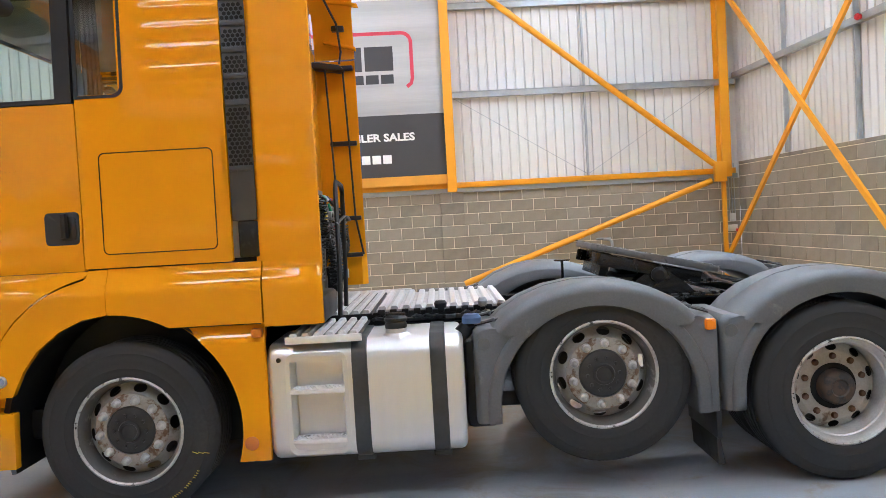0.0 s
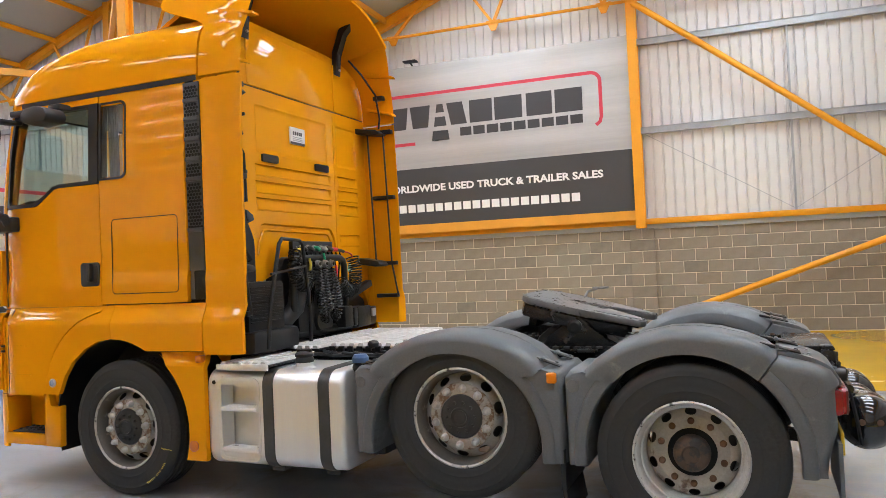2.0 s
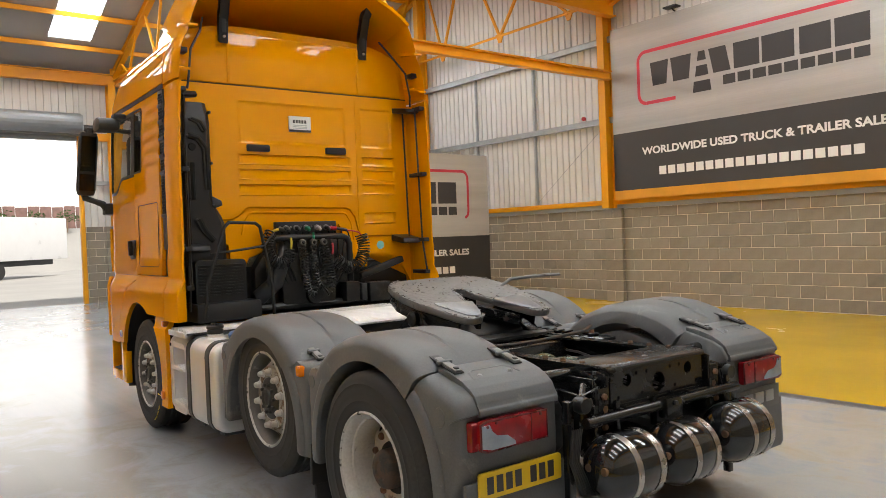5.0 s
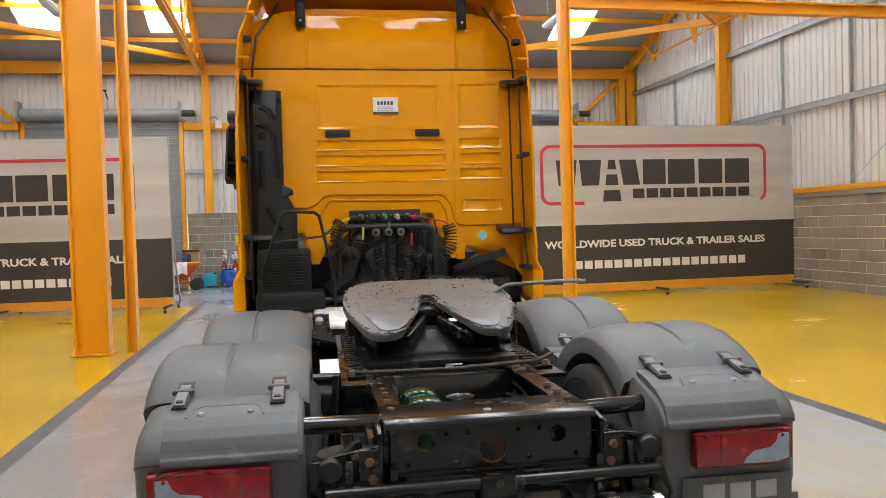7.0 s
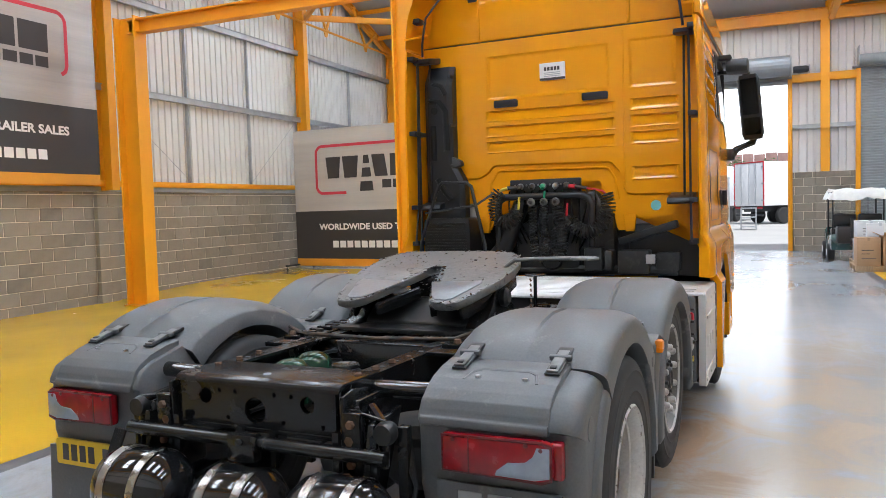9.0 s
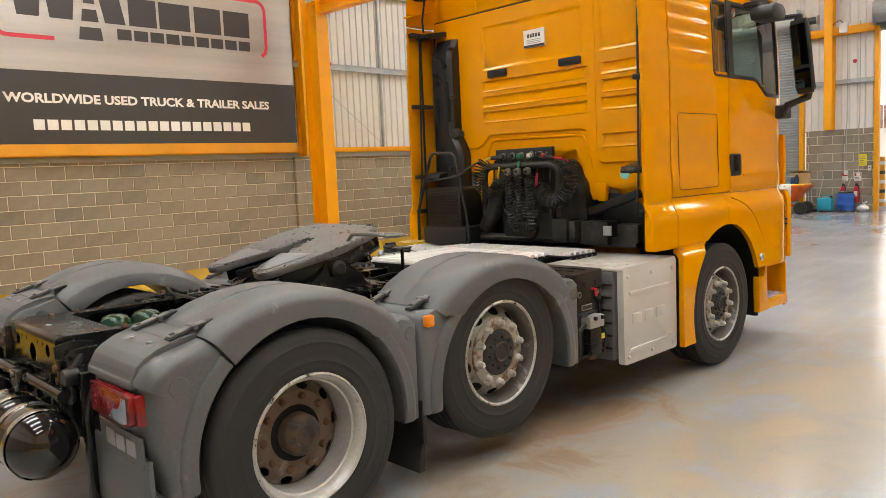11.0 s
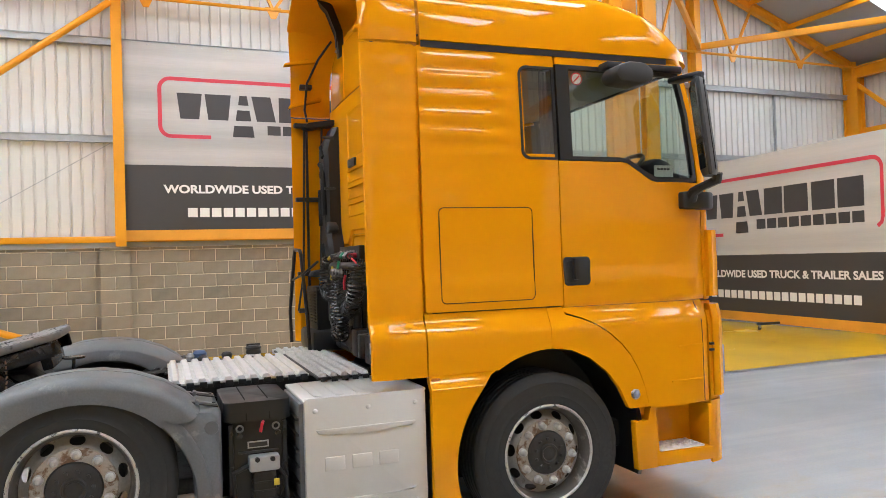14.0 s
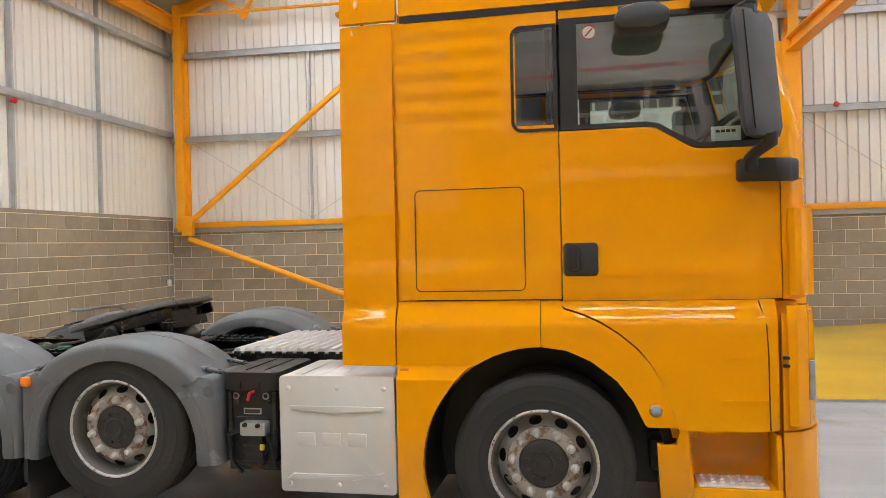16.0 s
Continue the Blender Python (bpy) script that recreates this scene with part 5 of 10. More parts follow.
def wheel_disc(profile, holes, at, wide, tall, bm=None, seg=200, rings=40):
    """A wheel disc turned from (radius, along), with oval openings, wide and tall, at one radius."""
    bm = bm or bmesh.new()
    r0, r1 = profile[0][0], profile[-1][0]

    def along(r):
        for (a, h), (b, k) in zip(profile, profile[1:]):
            if b <= r <= a:
                return h + (k - h) * (a - r) / (a - b)
        return profile[-1][1]

    grid, step = [], 2 * math.pi / holes
    for j in range(rings + 1):
        r = r0 + (r1 - r0) * j / rings
        ring = []
        for k in range(seg):
            q, turn = r, 2 * math.pi * k / seg
            a = turn % step - step / 2
            far = math.hypot(r * a / wide, (r - at) / tall)
            if abs(far - 1) < 0.14:
                q, turn = at + (r - at) / far, turn - a + a / far
            ring.append(bm.verts.new((q * math.cos(turn), along(q), q * math.sin(turn))))
        grid.append(ring)
    for j in range(rings):
        r = r0 + (r1 - r0) * (j + 0.5) / rings
        for k in range(seg):
            a = (2 * math.pi * (k + 0.5) / seg) % step - step / 2
            if math.hypot(r * a / wide, (r - at) / tall) < 1:
                continue
            bm.faces.new((grid[j][k], grid[j][(k + 1) % seg], grid[j + 1][(k + 1) % seg], grid[j + 1][k]))
    return bm


def make_wheel(name, dished, dual, r=0.50, rusty=False):
    """A wheel about the y axis, its face towards -y; the rim carries tyre, hub and nuts."""
    bm = bmesh.new()
    shell = lambda prof, seg=72: loft([[(a * math.cos(2 * math.pi * k / seg), h, a * math.sin(2 * math.pi * k / seg)) for k in range(seg)] for a, h in prof], bm, False, False)
    if dished:
        shell([(0.285, -0.125), (0.290, -0.145), (0.283, -0.150), (0.274, -0.140), (0.264, -0.118), (0.260, -0.100), (0.252, -0.094), (0.247, -0.03), (0.245, 0.035)])
        disc = [(0.247, 0.034), (0.240, 0.016), (0.222, 0.004), (0.200, -0.006), (0.192, -0.010), (0.11, -0.010)]
    else:
        shell([(0.285, -0.12), (0.290, -0.140), (0.282, -0.146), (0.274, -0.135), (0.262, -0.10), (0.258, -0.06), (0.250, -0.045)])
        disc = [(0.257, -0.048), (0.246, -0.054), (0.234, -0.064), (0.216, -0.084), (0.204, -0.100), (0.190, -0.112), (0.150, -0.118), (0.138, -0.118), (0.133, -0.09)]
    bmesh.ops.remove_doubles(bm, verts=bm.verts[:], dist=0.0005)
    wheel = part(name, bm, M["rim_lip"] if dished else M["barrel"], truck, "worn white deep-dished wheel rim" if dished else "steel wheel rim, grimy inside a chipped lip, rusty round its nuts", 40)
    part("wheel_disc", wheel_disc(disc, 10, *((0.219, 0.030, 0.021) if dished else (0.229, 0.036, 0.0215))), (M["rusty_disc"] if rusty else M["dirty_disc"]) if dished else M["rim"], wheel, "grimy grey wheel disc with round openings" if dished else "")
    if not dished:
        flat = [(a, h) for a, h in ((0.202, -0.1005), (0.198, -0.1125), (0.188, -0.1155), (0.150, -0.1205), (0.134, -0.1205))]
        part("stud_ring", loft([[(a * math.cos(2 * math.pi * k / 60), h, a * math.sin(2 * math.pi * k / 60)) for k in range(60)] for a, h in flat], None, False, False), M["stud_ring"], wheel, "brown grimy ring round the wheel nuts")
    tyre = part("tyre", tyre_bm(0.30, r), M["rubber"], wheel, "worn black tyre")
    ring = bmesh.new()
    loft([[(a * math.cos(2 * math.pi * k / 72), h, a * math.sin(2 * math.pi * k / 72)) for k in range(72)] for a, h in [(0.292, -0.13), (0.298, -0.150), (0.289, -0.156), (0.281, -0.148), (0.281, -0.13)]], ring, False, False)
    part("rim_flange", ring, M["chipped_lip"], wheel, "rim lip with chipped paint")
    if dual:
        part("inner_tyre", tyre_bm(0.28, r, 0.335), M["rubber"], wheel, "worn black inner tyre")
    part("brake_drum", lathe([(0.0, -0.0), (0.225, 0.02 if not dished else 0.05), (0.235, 0.10), (0.0, 0.12)], (0, 0.0 if not dished else 0.03, 0), "y", 40), M["hub"], wheel)
    if dished:
        hub = part("hub", lathe([(0.0, -0.084), (0.042, -0.084), (0.049, -0.092), (0.074, -0.090), (0.090, -0.078), (0.096, -0.06), (0.097, 0.0), (0.0, 0.005)], (0, 0, 0), "y", 36), M["rust"], wheel, "rusty brown hub")
        # Solid black ring: the shade of the deep recess put into colour.
        part("hub_shade_ring", lathe([(0.095, -0.0125), (0.128, -0.0125), (0.130, -0.004), (0.095, -0.004)], (0, 0, 0), "y", 36), M["seam_black"], wheel, "flat black ring for the shade round the hub")
        face, rr = -0.083, 0.084
    else:
        hub = part("hub", lathe([(0.0, -0.140), (0.040, -0.142), (0.046, -0.150), (0.056, -0.152), (0.062, -0.138), (0.082, -0.132), (0.110, -0.129), (0.128, -0.121), (0.134, -0.100), (0.0, -0.09)], (0, 0, 0), "y", 40), M["hub"], wheel, "greasy black hub")
        face, rr = -0.134, 0.088
    bolt = finish(lathe([(0.0, face - 0.014), (0.0105, face - 0.012), (0.012, face + 0.012)], (0, 0, 0), "y", 6), "hub_bolt")
    bolt.materials.append(M["rust"] if dished else M["hub"])
    for k in range(10):
        a = radians(36 * k + 9)
        one = new("hub_bolt", bolt)
        one.parent = wheel
        one.location = (rr * math.cos(a), 0.08 if dished else 0, rr * math.sin(a))
    nut_face = 0.0 if dished else -0.115
    first = None
    for k in range(10):
        a = radians(36 * k + 18)
        c = (0.1675 * math.cos(a), 0, 0.1675 * math.sin(a))
        if first is None:
            prof = [(0.0, -0.030), (0.012, -0.029), (0.018, -0.021), (0.019, 0.0), (0.019, 0.004)] if dished else [(0.0, -0.044), (0.012, -0.042), (0.0185, -0.034), (0.0205, -0.012), (0.0255, -0.008), (0.0255, 0.004)]
            first = finish(lathe(prof, (0, 0, 0), "y", 14), "wheel_nut")
            first.materials.append(M["rust_nut"] if dished else M["nut"])
        nut = new("wheel_nut", first)
        nut.parent = wheel
        nut.location = (c[0], nut_face, c[2])
    return wheel


front = make_wheel("front_wheel", False, False, 0.492)
front.matrix_basis = pose(0, -1.065, 0.492, 0, 12, 0)
copy_thing(front, pose(0, 1.065, 0.497, 0, 25, 180))
lifted = make_wheel("lifted_wheel", False, False, 0.49)
lifted.matrix_basis = pose(2.592, -1.045, 0.655, 0, 5, 0)
copy_thing(lifted, pose(2.592, 1.045, 0.620, 0, 40, 180))
drive = make_wheel("drive_wheel", True, True, 0.495)
drive.matrix_basis = pose(3.890, -1.075, 0.497, 0, 0, 0)
drive = make_wheel("drive_wheel", True, True, 0.495, True)
drive.matrix_basis = pose(3.890, 1.075, 0.497, 0, 15, 180)
for x, z in ((0.0, 0.5), (2.592, 0.635), (3.89, 0.5)):
    part("axle", tube([(x, -1.0, z), (x, -0.45, z), (x, 0.45, z), (x, 1.0, z)], [0.07, 0.075, 0.075, 0.07], 14), M["dirty_black"], truck)
part("differential", lathe([(0.0, -0.2), (0.15, -0.17), (0.22, -0.05), (0.22, 0.08), (0.14, 0.2), (0.0, 0.22)], (3.85, 0.0, 0.5), "x", 24), M["dirty_black"], truck)
part("gearbox", prism([(0.4, 0.45), (0.4, 0.98), (1.6, 0.92), (2.1, 0.82), (2.1, 0.60), (1.5, 0.42)], "y", -0.26, 0.26, 0.05), M["dirty_black"], truck)
part("prop_shaft", tube([(2.1, 0, 0.7), (3.65, 0, 0.52)], 0.055, 12), M["dirty_black"], truck)

bm = bmesh.new()
for k in range(16):
    a = radians(-62 + 1.9 * k)
    if k not in (6, 11):
        bar_between((0.43 * math.cos(a), -1.2265, 0.5 + 0.43 * math.sin(a)), (0.442 * math.cos(a + 0.01), -1.2265, 0.5 + 0.442 * math.sin(a + 0.01)), 0.006, 0.002, bm)
for k in range(3):
    bar_between((0.40 - 0.03 * k, -1.227, 0.36 + 0.004 * k), (0.43 - 0.03 * k, -1.226, 0.355), 0.005, 0.002, bm)
tagged(part("chalk_marks", bm, M["yellow_line"], truck, "yellow chalk marks on a tyre"), kind="stuff")

# ---- chassis rails ----
CH = M["chassis"]
for s in (-1, 1):
    y = s * 0.375
    bm = prism([(0.6, 0.68), (2.2, 0.70), (4.62, 0.72), (4.62, 0.97), (2.2, 0.955), (0.6, 0.935)], "y", y - s * 0.008 - 0.006, y - s * 0.008 + 0.006)
    bar_between((2.2, y - s * 0.042, 0.952), (4.62, y - s * 0.042, 0.972), 0.085, 0.012, bm)
    bar_between((2.2, y - s * 0.042, 0.705), (4.62, y - s * 0.042, 0.725), 0.085, 0.012, bm)
    rail = part("chassis_rail", bm, CH, truck, "glossy black chassis rail")
    for k in range(26):
        x = 1.7 + k * 0.112
        part("rail_bolt", lathe([(0.0, 0.012), (0.012, 0.010), (0.014, 0.0)], (x, y - s * 0.04, 0.94 + 0.0083 * (x - 1.1)), "z", 6), M["dirty_black"] if k % 3 else M["rust_nut"], rail)
    # fifth wheel mounting angle with a toothed edge
    bm = box((2.35, min(s * 0.36, s * 0.50), 0.955), (3.95, max(s * 0.36, s * 0.50), 0.975), 0.003)
    for k in range(20):
        box((2.45 + k * 0.072, min(s * 0.39, s * 0.47), 0.975), (2.475 + k * 0.072, max(s * 0.39, s * 0.47), 0.992), 0.003, bm)
    part("mounting_plate", bm, CH, truck)
    part("rail_flange_bolt", lathe([(0.0, 0.02), (0.016, 0.018), (0.018, 0.0)], (3.80, s * 0.45, 0.99), "z", 6), M["rust_nut"], truck)
    # tubes that carry the rear mudguards
    part("mudguard_tube", tube([(4.42, s * 0.36, 0.925), (4.42, s * 0.72, 0.935)], 0.033, 14), M["black_gloss"], truck)
    part("mudguard_tube", tube([(3.22, s * 0.36, 0.86), (3.22, s * 1.0, 0.88)], 0.03, 12), CH, truck)
    part("mudguard_tube", tube([(1.98, s * 0.36, 0.86), (1.98, s * 1.0, 0.88)], 0.03, 12), CH, truck)
    # suspension pieces beside the rail
    part("air_spring", lathe([(0.09, -0.12), (0.125, -0.08), (0.13, 0.0), (0.115, 0.05), (0.13, 0.09), (0.11, 0.13), (0.0, 0.14)], (4.30, s * 0.50, 0.66), "z", 24), M["rubber"], truck)
    part("damper", tube([(3.5, s * 0.55, 0.45), (3.35, s * 0.50, 0.90)], 0.035, 12), CH, truck)
    part("leaf_link", bar_between((3.3, s * 0.48, 0.55), (4.5, s * 0.50, 0.48), 0.07, 0.05, bevel=0.008), M["dirty_black"], truck)
    part("rear_hanger", prism([(4.42, 0.93), (4.62, 0.93), (4.70, 0.55), (4.62, 0.50), (4.55, 0.60)], "y", s * 0.42 - 0.012, s * 0.42 + 0.012, 0.004), CH, truck)
    part("rear_hanger", prism([(4.45, 0.88), (4.66, 0.86), (4.72, 0.60), (4.60, 0.58)], "y", s * 0.50 - 0.012, s * 0.50 + 0.012, 0.004), CH, truck)
    link = part("rear_link", tube([(4.58, s * 0.46, 0.90), (4.66, s * 0.56, 0.86), (4.66, s * 0.55, 0.72)], 0.018, 8), CH, truck)
    part("link_bush", lathe([(0.0, -0.03), (0.035, -0.03), (0.042, 0.0), (0.035, 0.03), (0.0, 0.03)], (4.66, s * 0.56, 0.84), "x", 16), M["dirty_black"], link)
    part("hanger_bolt", lathe([(0.0, 0.0), (0.018, 0.0), (0.018, 0.012), (0.0, 0.014)], (4.665, s * 0.42, 0.80), "x", 6), M["rust_nut"], truck)
    part("hanger_bolt", lathe([(0.0, 0.0), (0.018, 0.0), (0.018, 0.012), (0.0, 0.014)], (4.69, s * 0.42, 0.68), "x", 6), M["rust_nut"], truck)
    part("stay_rod", tube([(4.62, s * 0.36, 0.90), (4.66, s * 0.56, 0.88)], 0.006, 5), CH, truck)


def plate_with_holes(y0, z0, y1, z1, x0, x1, holes):
    """An upright plate with round holes, as rings joined to an outline by triangles."""
    bm = bmesh.new()
    cols, rows = 180, 44
    verts = {}
    inside = lambda y, z: any((y - hy) ** 2 + (z - hz) ** 2 < hr * hr for hy, hz, hr in holes)
    for i in range(cols):
        for j in range(rows):
            ya, yb = y0 + (y1 - y0) * i / cols, y0 + (y1 - y0) * (i + 1) / cols
            za, zb = z0 + (z1 - z0) * j / rows, z0 + (z1 - z0) * (j + 1) / rows
            if inside((ya + yb) / 2, (za + zb) / 2):
                continue
            q = []
            for key, p in (((i, j), (ya, za)), ((i + 1, j), (yb, za)), ((i + 1, j + 1), (yb, zb)), ((i, j + 1), (ya, zb))):
                if key not in verts:
                    verts[key] = bm.verts.new((x1, *p))
                q.append(verts[key])
            bm.faces.new(q)
    bm.normal_update()
    bmesh.ops.solidify(bm, geom=bm.faces[:], thickness=x1 - x0)
    return bm


cross = part("rear_crossmember", plate_with_holes(-0.355, 0.805, 0.355, 0.965, 4.625, 4.65, [(0.0, 0.865, 0.048), (-0.235, 0.905, 0.030), (0.235, 0.905, 0.030)] + [(k * 0.075, 0.83, 0.009) for k in (-4, -1.7, 1.7, 4)] + [(k * 0.075, 0.93, 0.009) for k in (-2.2, -1.2, 1.2, 2.2)]), CH, truck, "glossy black rear crossmember with holes")
part("crossmember_top", prism([(4.38, 0.968), (4.38, 0.980), (4.625, 0.986), (4.652, 0.978), (4.660, 0.955), (4.652, 0.955), (4.645, 0.968)], "y", -0.375, 0.375, 0.004), CH, cross)
part("crossmember_foot", box((4.55, -0.36, 0.785), (4.655, 0.36, 0.804), 0.004), CH, cross)
for y in (-0.23, 0.25):
    part("crossmember_foot", box((4.652, y - 0.075, 0.786), (4.70, y + 0.075, 0.800), 0.004), CH, cross)
part("round_emblem", lathe([(0.0, 0.006), (0.014, 0.004), (0.016, 0.0)], (4.57, 0.0, 0.984), "z", 14), M["galvanised"], cross)
for k in range(3):
    for s in (-1, 1):
        part("crossmember_bolt", lathe([(0.0, 0.014), (0.014, 0.012), (0.016, 0.0)], (4.20 + k * 0.13, s * 0.335, 0.976), "z", 6), M["rust_nut"], cross)
for s in (-1, 1):
    corner = part("corner_bracket", prism([(4.50, 0.60), (4.66, 0.60), (4.67, 0.95), (4.60, 0.965), (4.50, 0.95)], "y", s * 0.385, s * 0.400, 0.003), CH, truck)
    part("hanger_strap", box((4.655, s * 0.43 - 0.035, 0.60), (4.675, s * 0.43 + 0.035, 0.90), 0.004), CH, corner)
    for z in (0.86, 0.72):
        part("strap_bolt", lathe([(0.0, 0.016), (0.014, 0.014), (0.017, 0.0)], (4.675, s * 0.43, z), "x", 6), M["rust_nut"], corner)
part("mid_crossmember", prism([(3.62, 0.74), (3.62, 0.95), (3.70, 0.95), (3.74, 0.74)], "y", -0.37, 0.37, 0.01), CH, truck)
part("lower_bar", tube([(4.70, -0.58, 0.765), (4.70, 0.58, 0.765)], 0.026, 12), CH, truck)
part("lower_bracket", box((4.69, -0.06, 0.70), (4.745, 0.06, 0.80), 0.008), CH, truck)
part("bracket_bolt", lathe([(0.0, 0.014), (0.012, 0.012), (0.014, 0.0)], (4.745, 0.0, 0.775), "x", 6), M["dirty_black"], truck)
part("cross_rod", tube([(3.75, -0.50, 1.02), (3.76, -0.42, 0.99), (3.77, 0.0, 0.985), (3.76, 0.42, 1.0), (3.75, 0.50, 1.03)], 0.010, 8), M["rust"], truck, "thin bent cross rod")
bm = bar_between((3.55, -0.40, 0.62), (3.95, 0.0, 0.78), 0.06, 0.05, bevel=0.01)
bar_between((3.55, 0.40, 0.62), (3.95, 0.0, 0.78), 0.06, 0.05, bm, 0.01)
part("axle_link", bm, M["mudguard"], truck)
part("axle_link_hub", lathe([(0.0, 0.12), (0.06, 0.115), (0.075, 0.10), (0.08, 0.0), (0.0, 0.0)], (4.03, 0.0, 0.78), "z", 24), M["dirty_black"], truck)
part("link_ring", lathe([(0.052, 0.12), (0.062, 0.125), (0.066, 0.11), (0.052, 0.108)], (4.03, 0.0, 0.79), "z", 24), CH, truck)
for y, x in ((-0.175, 4.02), (-0.175, 4.19)):
    part("air_vessel", lathe([(0.0, 0.09), (0.03, 0.088), (0.06, 0.078), (0.08, 0.055), (0.088, 0.02), (0.088, -0.1), (0.0, -0.1)], (x, y, 0.87), "z", 28), M["olive_tank"], truck, "dark green glossy vessel between the rails")
rng = random.Random(5)
for k in range(9):
    y = -0.30 + rng.random() * 0.07
    pts = [(2.0 + 2.4 * i / 12, y + 0.02 * math.sin(i + k), 0.80 + 0.05 * math.sin(i * 0.9 + k) + 0.01 * k) for i in range(13)]
    part("chassis_hose", tube(pts, 0.009, 5), BP, truck)
    y = 0.28 + rng.random() * 0.06
    pts = [(2.0 + 2.4 * i / 12, y + 0.02 * math.cos(i * 1.2 + k), 0.78 + 0.05 * math.sin(i * 0.8 + 2 * k) + 0.01 * k) for i in range(13)]
    part("chassis_hose", tube(pts, 0.008, 5), BP, truck)
part("valve_block", box((3.55, -0.10, 0.72), (3.68, 0.10, 0.90), 0.015), M["dirty_black"], truck)

# ---- air vessels across the rear ----
for y0, y1, x, z in ((-0.63, -0.23, 4.79, 0.57), (-0.18, 0.20, 4.77, 0.545), (0.25, 0.64, 4.79, 0.57)):
    c, half, r = (y0 + y1) / 2, (y1 - y0) / 2, 0.148
    prof = [(0.0, -half), (0.05, -half + 0.006), (0.10, -half + 0.03), (0.135, -half + 0.07), (r, -half + 0.11), (r, half - 0.11), (0.135, half - 0.07), (0.10, half - 0.03), (0.05, half - 0.006), (0.0, half)]
    tank = part("air_tank", lathe(prof, (x, c, z), "y", 36), M["black_gloss"], truck, "glossy black air tank with bright bands")
    for dy in (-0.07, 0.08):
        part("band", loft([[(x + (r + d) * math.cos(2 * math.pi * k / 36), c + dy + h, z + (r + d) * math.sin(2 * math.pi * k / 36)) for k in range(36)] for d, h in ((0.001, -0.018), (0.004, -0.016), (0.004, 0.016), (0.001, 0.018))], None, False, False), M["chrome"], tank, "bright steel band")
        part("band_hanger", box((x - 0.12, c + dy - 0.012, z + 0.12), (x - 0.10, c + dy + 0.012, z + 0.26)), CH, tank)
    for k in range(2):
        part("drain_plug", lathe([(0.0, -0.012), (0.018, -0.010), (0.018, 0.01)], (x + 0.05 - 0.09 * k, y0 + 0.012, z + 0.02), "y", 10), M["rust_nut"], tank)
for k in range(5):
    part("rear_hose", tube([(4.70, -0.66 + 0.012 * k, 0.75), (4.72, -0.70 + 0.01 * k, 0.62), (4.74, -0.66 + 0.015 * k, 0.48), (4.72, -0.50, 0.44)], 0.009, 6), BP, truck)
    part("rear_hose", tube([(4.60, 0.62 - 0.01 * k, 0.80), (4.64, 0.66, 0.66), (4.62, 0.62, 0.55 - 0.01 * k)], 0.008, 6), BP, truck)

# ---- mudguards ----
MG = M["mudguard"]


def guard(side, xc, crown, front_leg, rear_leg, inner_y, name):
    ob = part(name, shouldered(crown, xc, 1.233, inner_y, side, len(crown) - 17, 0.06, 0.06), MG, truck, "scuffed grey plastic mudguard crown", 50)
    part("front_leg", shouldered(front_leg, xc, 1.214, inner_y + 0.02, side, 3, 0.03), MG, ob, "", 50)
    back = len(rear_leg) > 16
    part("rear_leg", shouldered(rear_leg, xc, 1.214, inner_y + 0.02, side, 8 if back else 3, 0.075 if back else 0.03), MG, ob, "", 50)
    part("arch_edge", arch_edge(side, xc, 133, 180), MG, ob, "", 50)
    part("arch_edge", arch_edge(side, xc, 48, 0), MG, ob, "", 50)
    return ob


def shouldered(profile, xc, outer, inner, side, count, drop, roll=0.0):
    """A profile drawn across the truck, its first points rolling in at both shoulders; a crown has a groove along it."""
    wide, loops = outer - inner, []
    steps = [(0.0, 1.0, 0, 0), (0.004, 0.72, 0, 0), (0.012, 0.5, 0, 0), (0.026, 0.28, 0, 0), (0.045, 0.13, 0, 0), (0.07, 0.04, 0, 0), (0.10, 0, 0, 0)]
    if roll:
        steps += [(0.275, 0, 0, 0), (0.282, 0, 1, 0), (0.296, 0, 1, 0), (0.303, 0, 0, 0), (wide - 0.19, 0, 0, 0), (wide - 0.12, 0, 0, 0.10), (wide - 0.07, 0, 0, 0.28), (wide - 0.03, 0, 0, 0.58), (wide - 0.008, 0, 0, 0.85), (wide, 0, 0, 1.0)]
    else:
        steps += [(wide - 0.03, 0, 0, 0), (wide - 0.008, 0.06, 0, 0), (wide, 0.2, 0, 0)]
    for back, f, g, h in steps:
        ring = []
        for k, (x, z) in enumerate(profile):
            if k < count:
                far = math.hypot(x - xc, z - 0.5)
                down = drop * f + roll * h + (0.009 * g if 1 < k < count - 2 else 0.0)
                x, z = x + (xc - x) * down / far, z + (0.5 - z) * down / far
            ring.append((x, side * (outer - back), z))
        loops.append(ring)
    bm = loft(loops)
    bmesh.ops.recalc_face_normals(bm, faces=bm.faces[:])
    return bm


ARCH_IN = 0.535


def arch_edge(side, xc, a0, a1, foot=0.42):
    """The raised flare round a wheel opening, from the crown's seam down to the foot of a leg."""
    shape = [(0.0, 1.10), (0.0, 1.222), (0.008, 1.233), (0.05, 1.233), (0.068, 1.226), (0.076, 1.21), (0.076, 1.10)]
    loops = []
    for k in range(13):
        t = radians(a0 + (a1 - a0) * k / 12)
        loops.append([(xc + (ARCH_IN + r) * math.cos(t), side * y, 0.503 + (ARCH_IN + r) * math.sin(t)) for r, y in shape])
    loops.append([(x, y, foot + 0.02) for x, y, z in loops[-1]])
    loops.append([(x, y - side * 0.012, foot) for x, y, z in loops[-1]])
    return loft(loops)


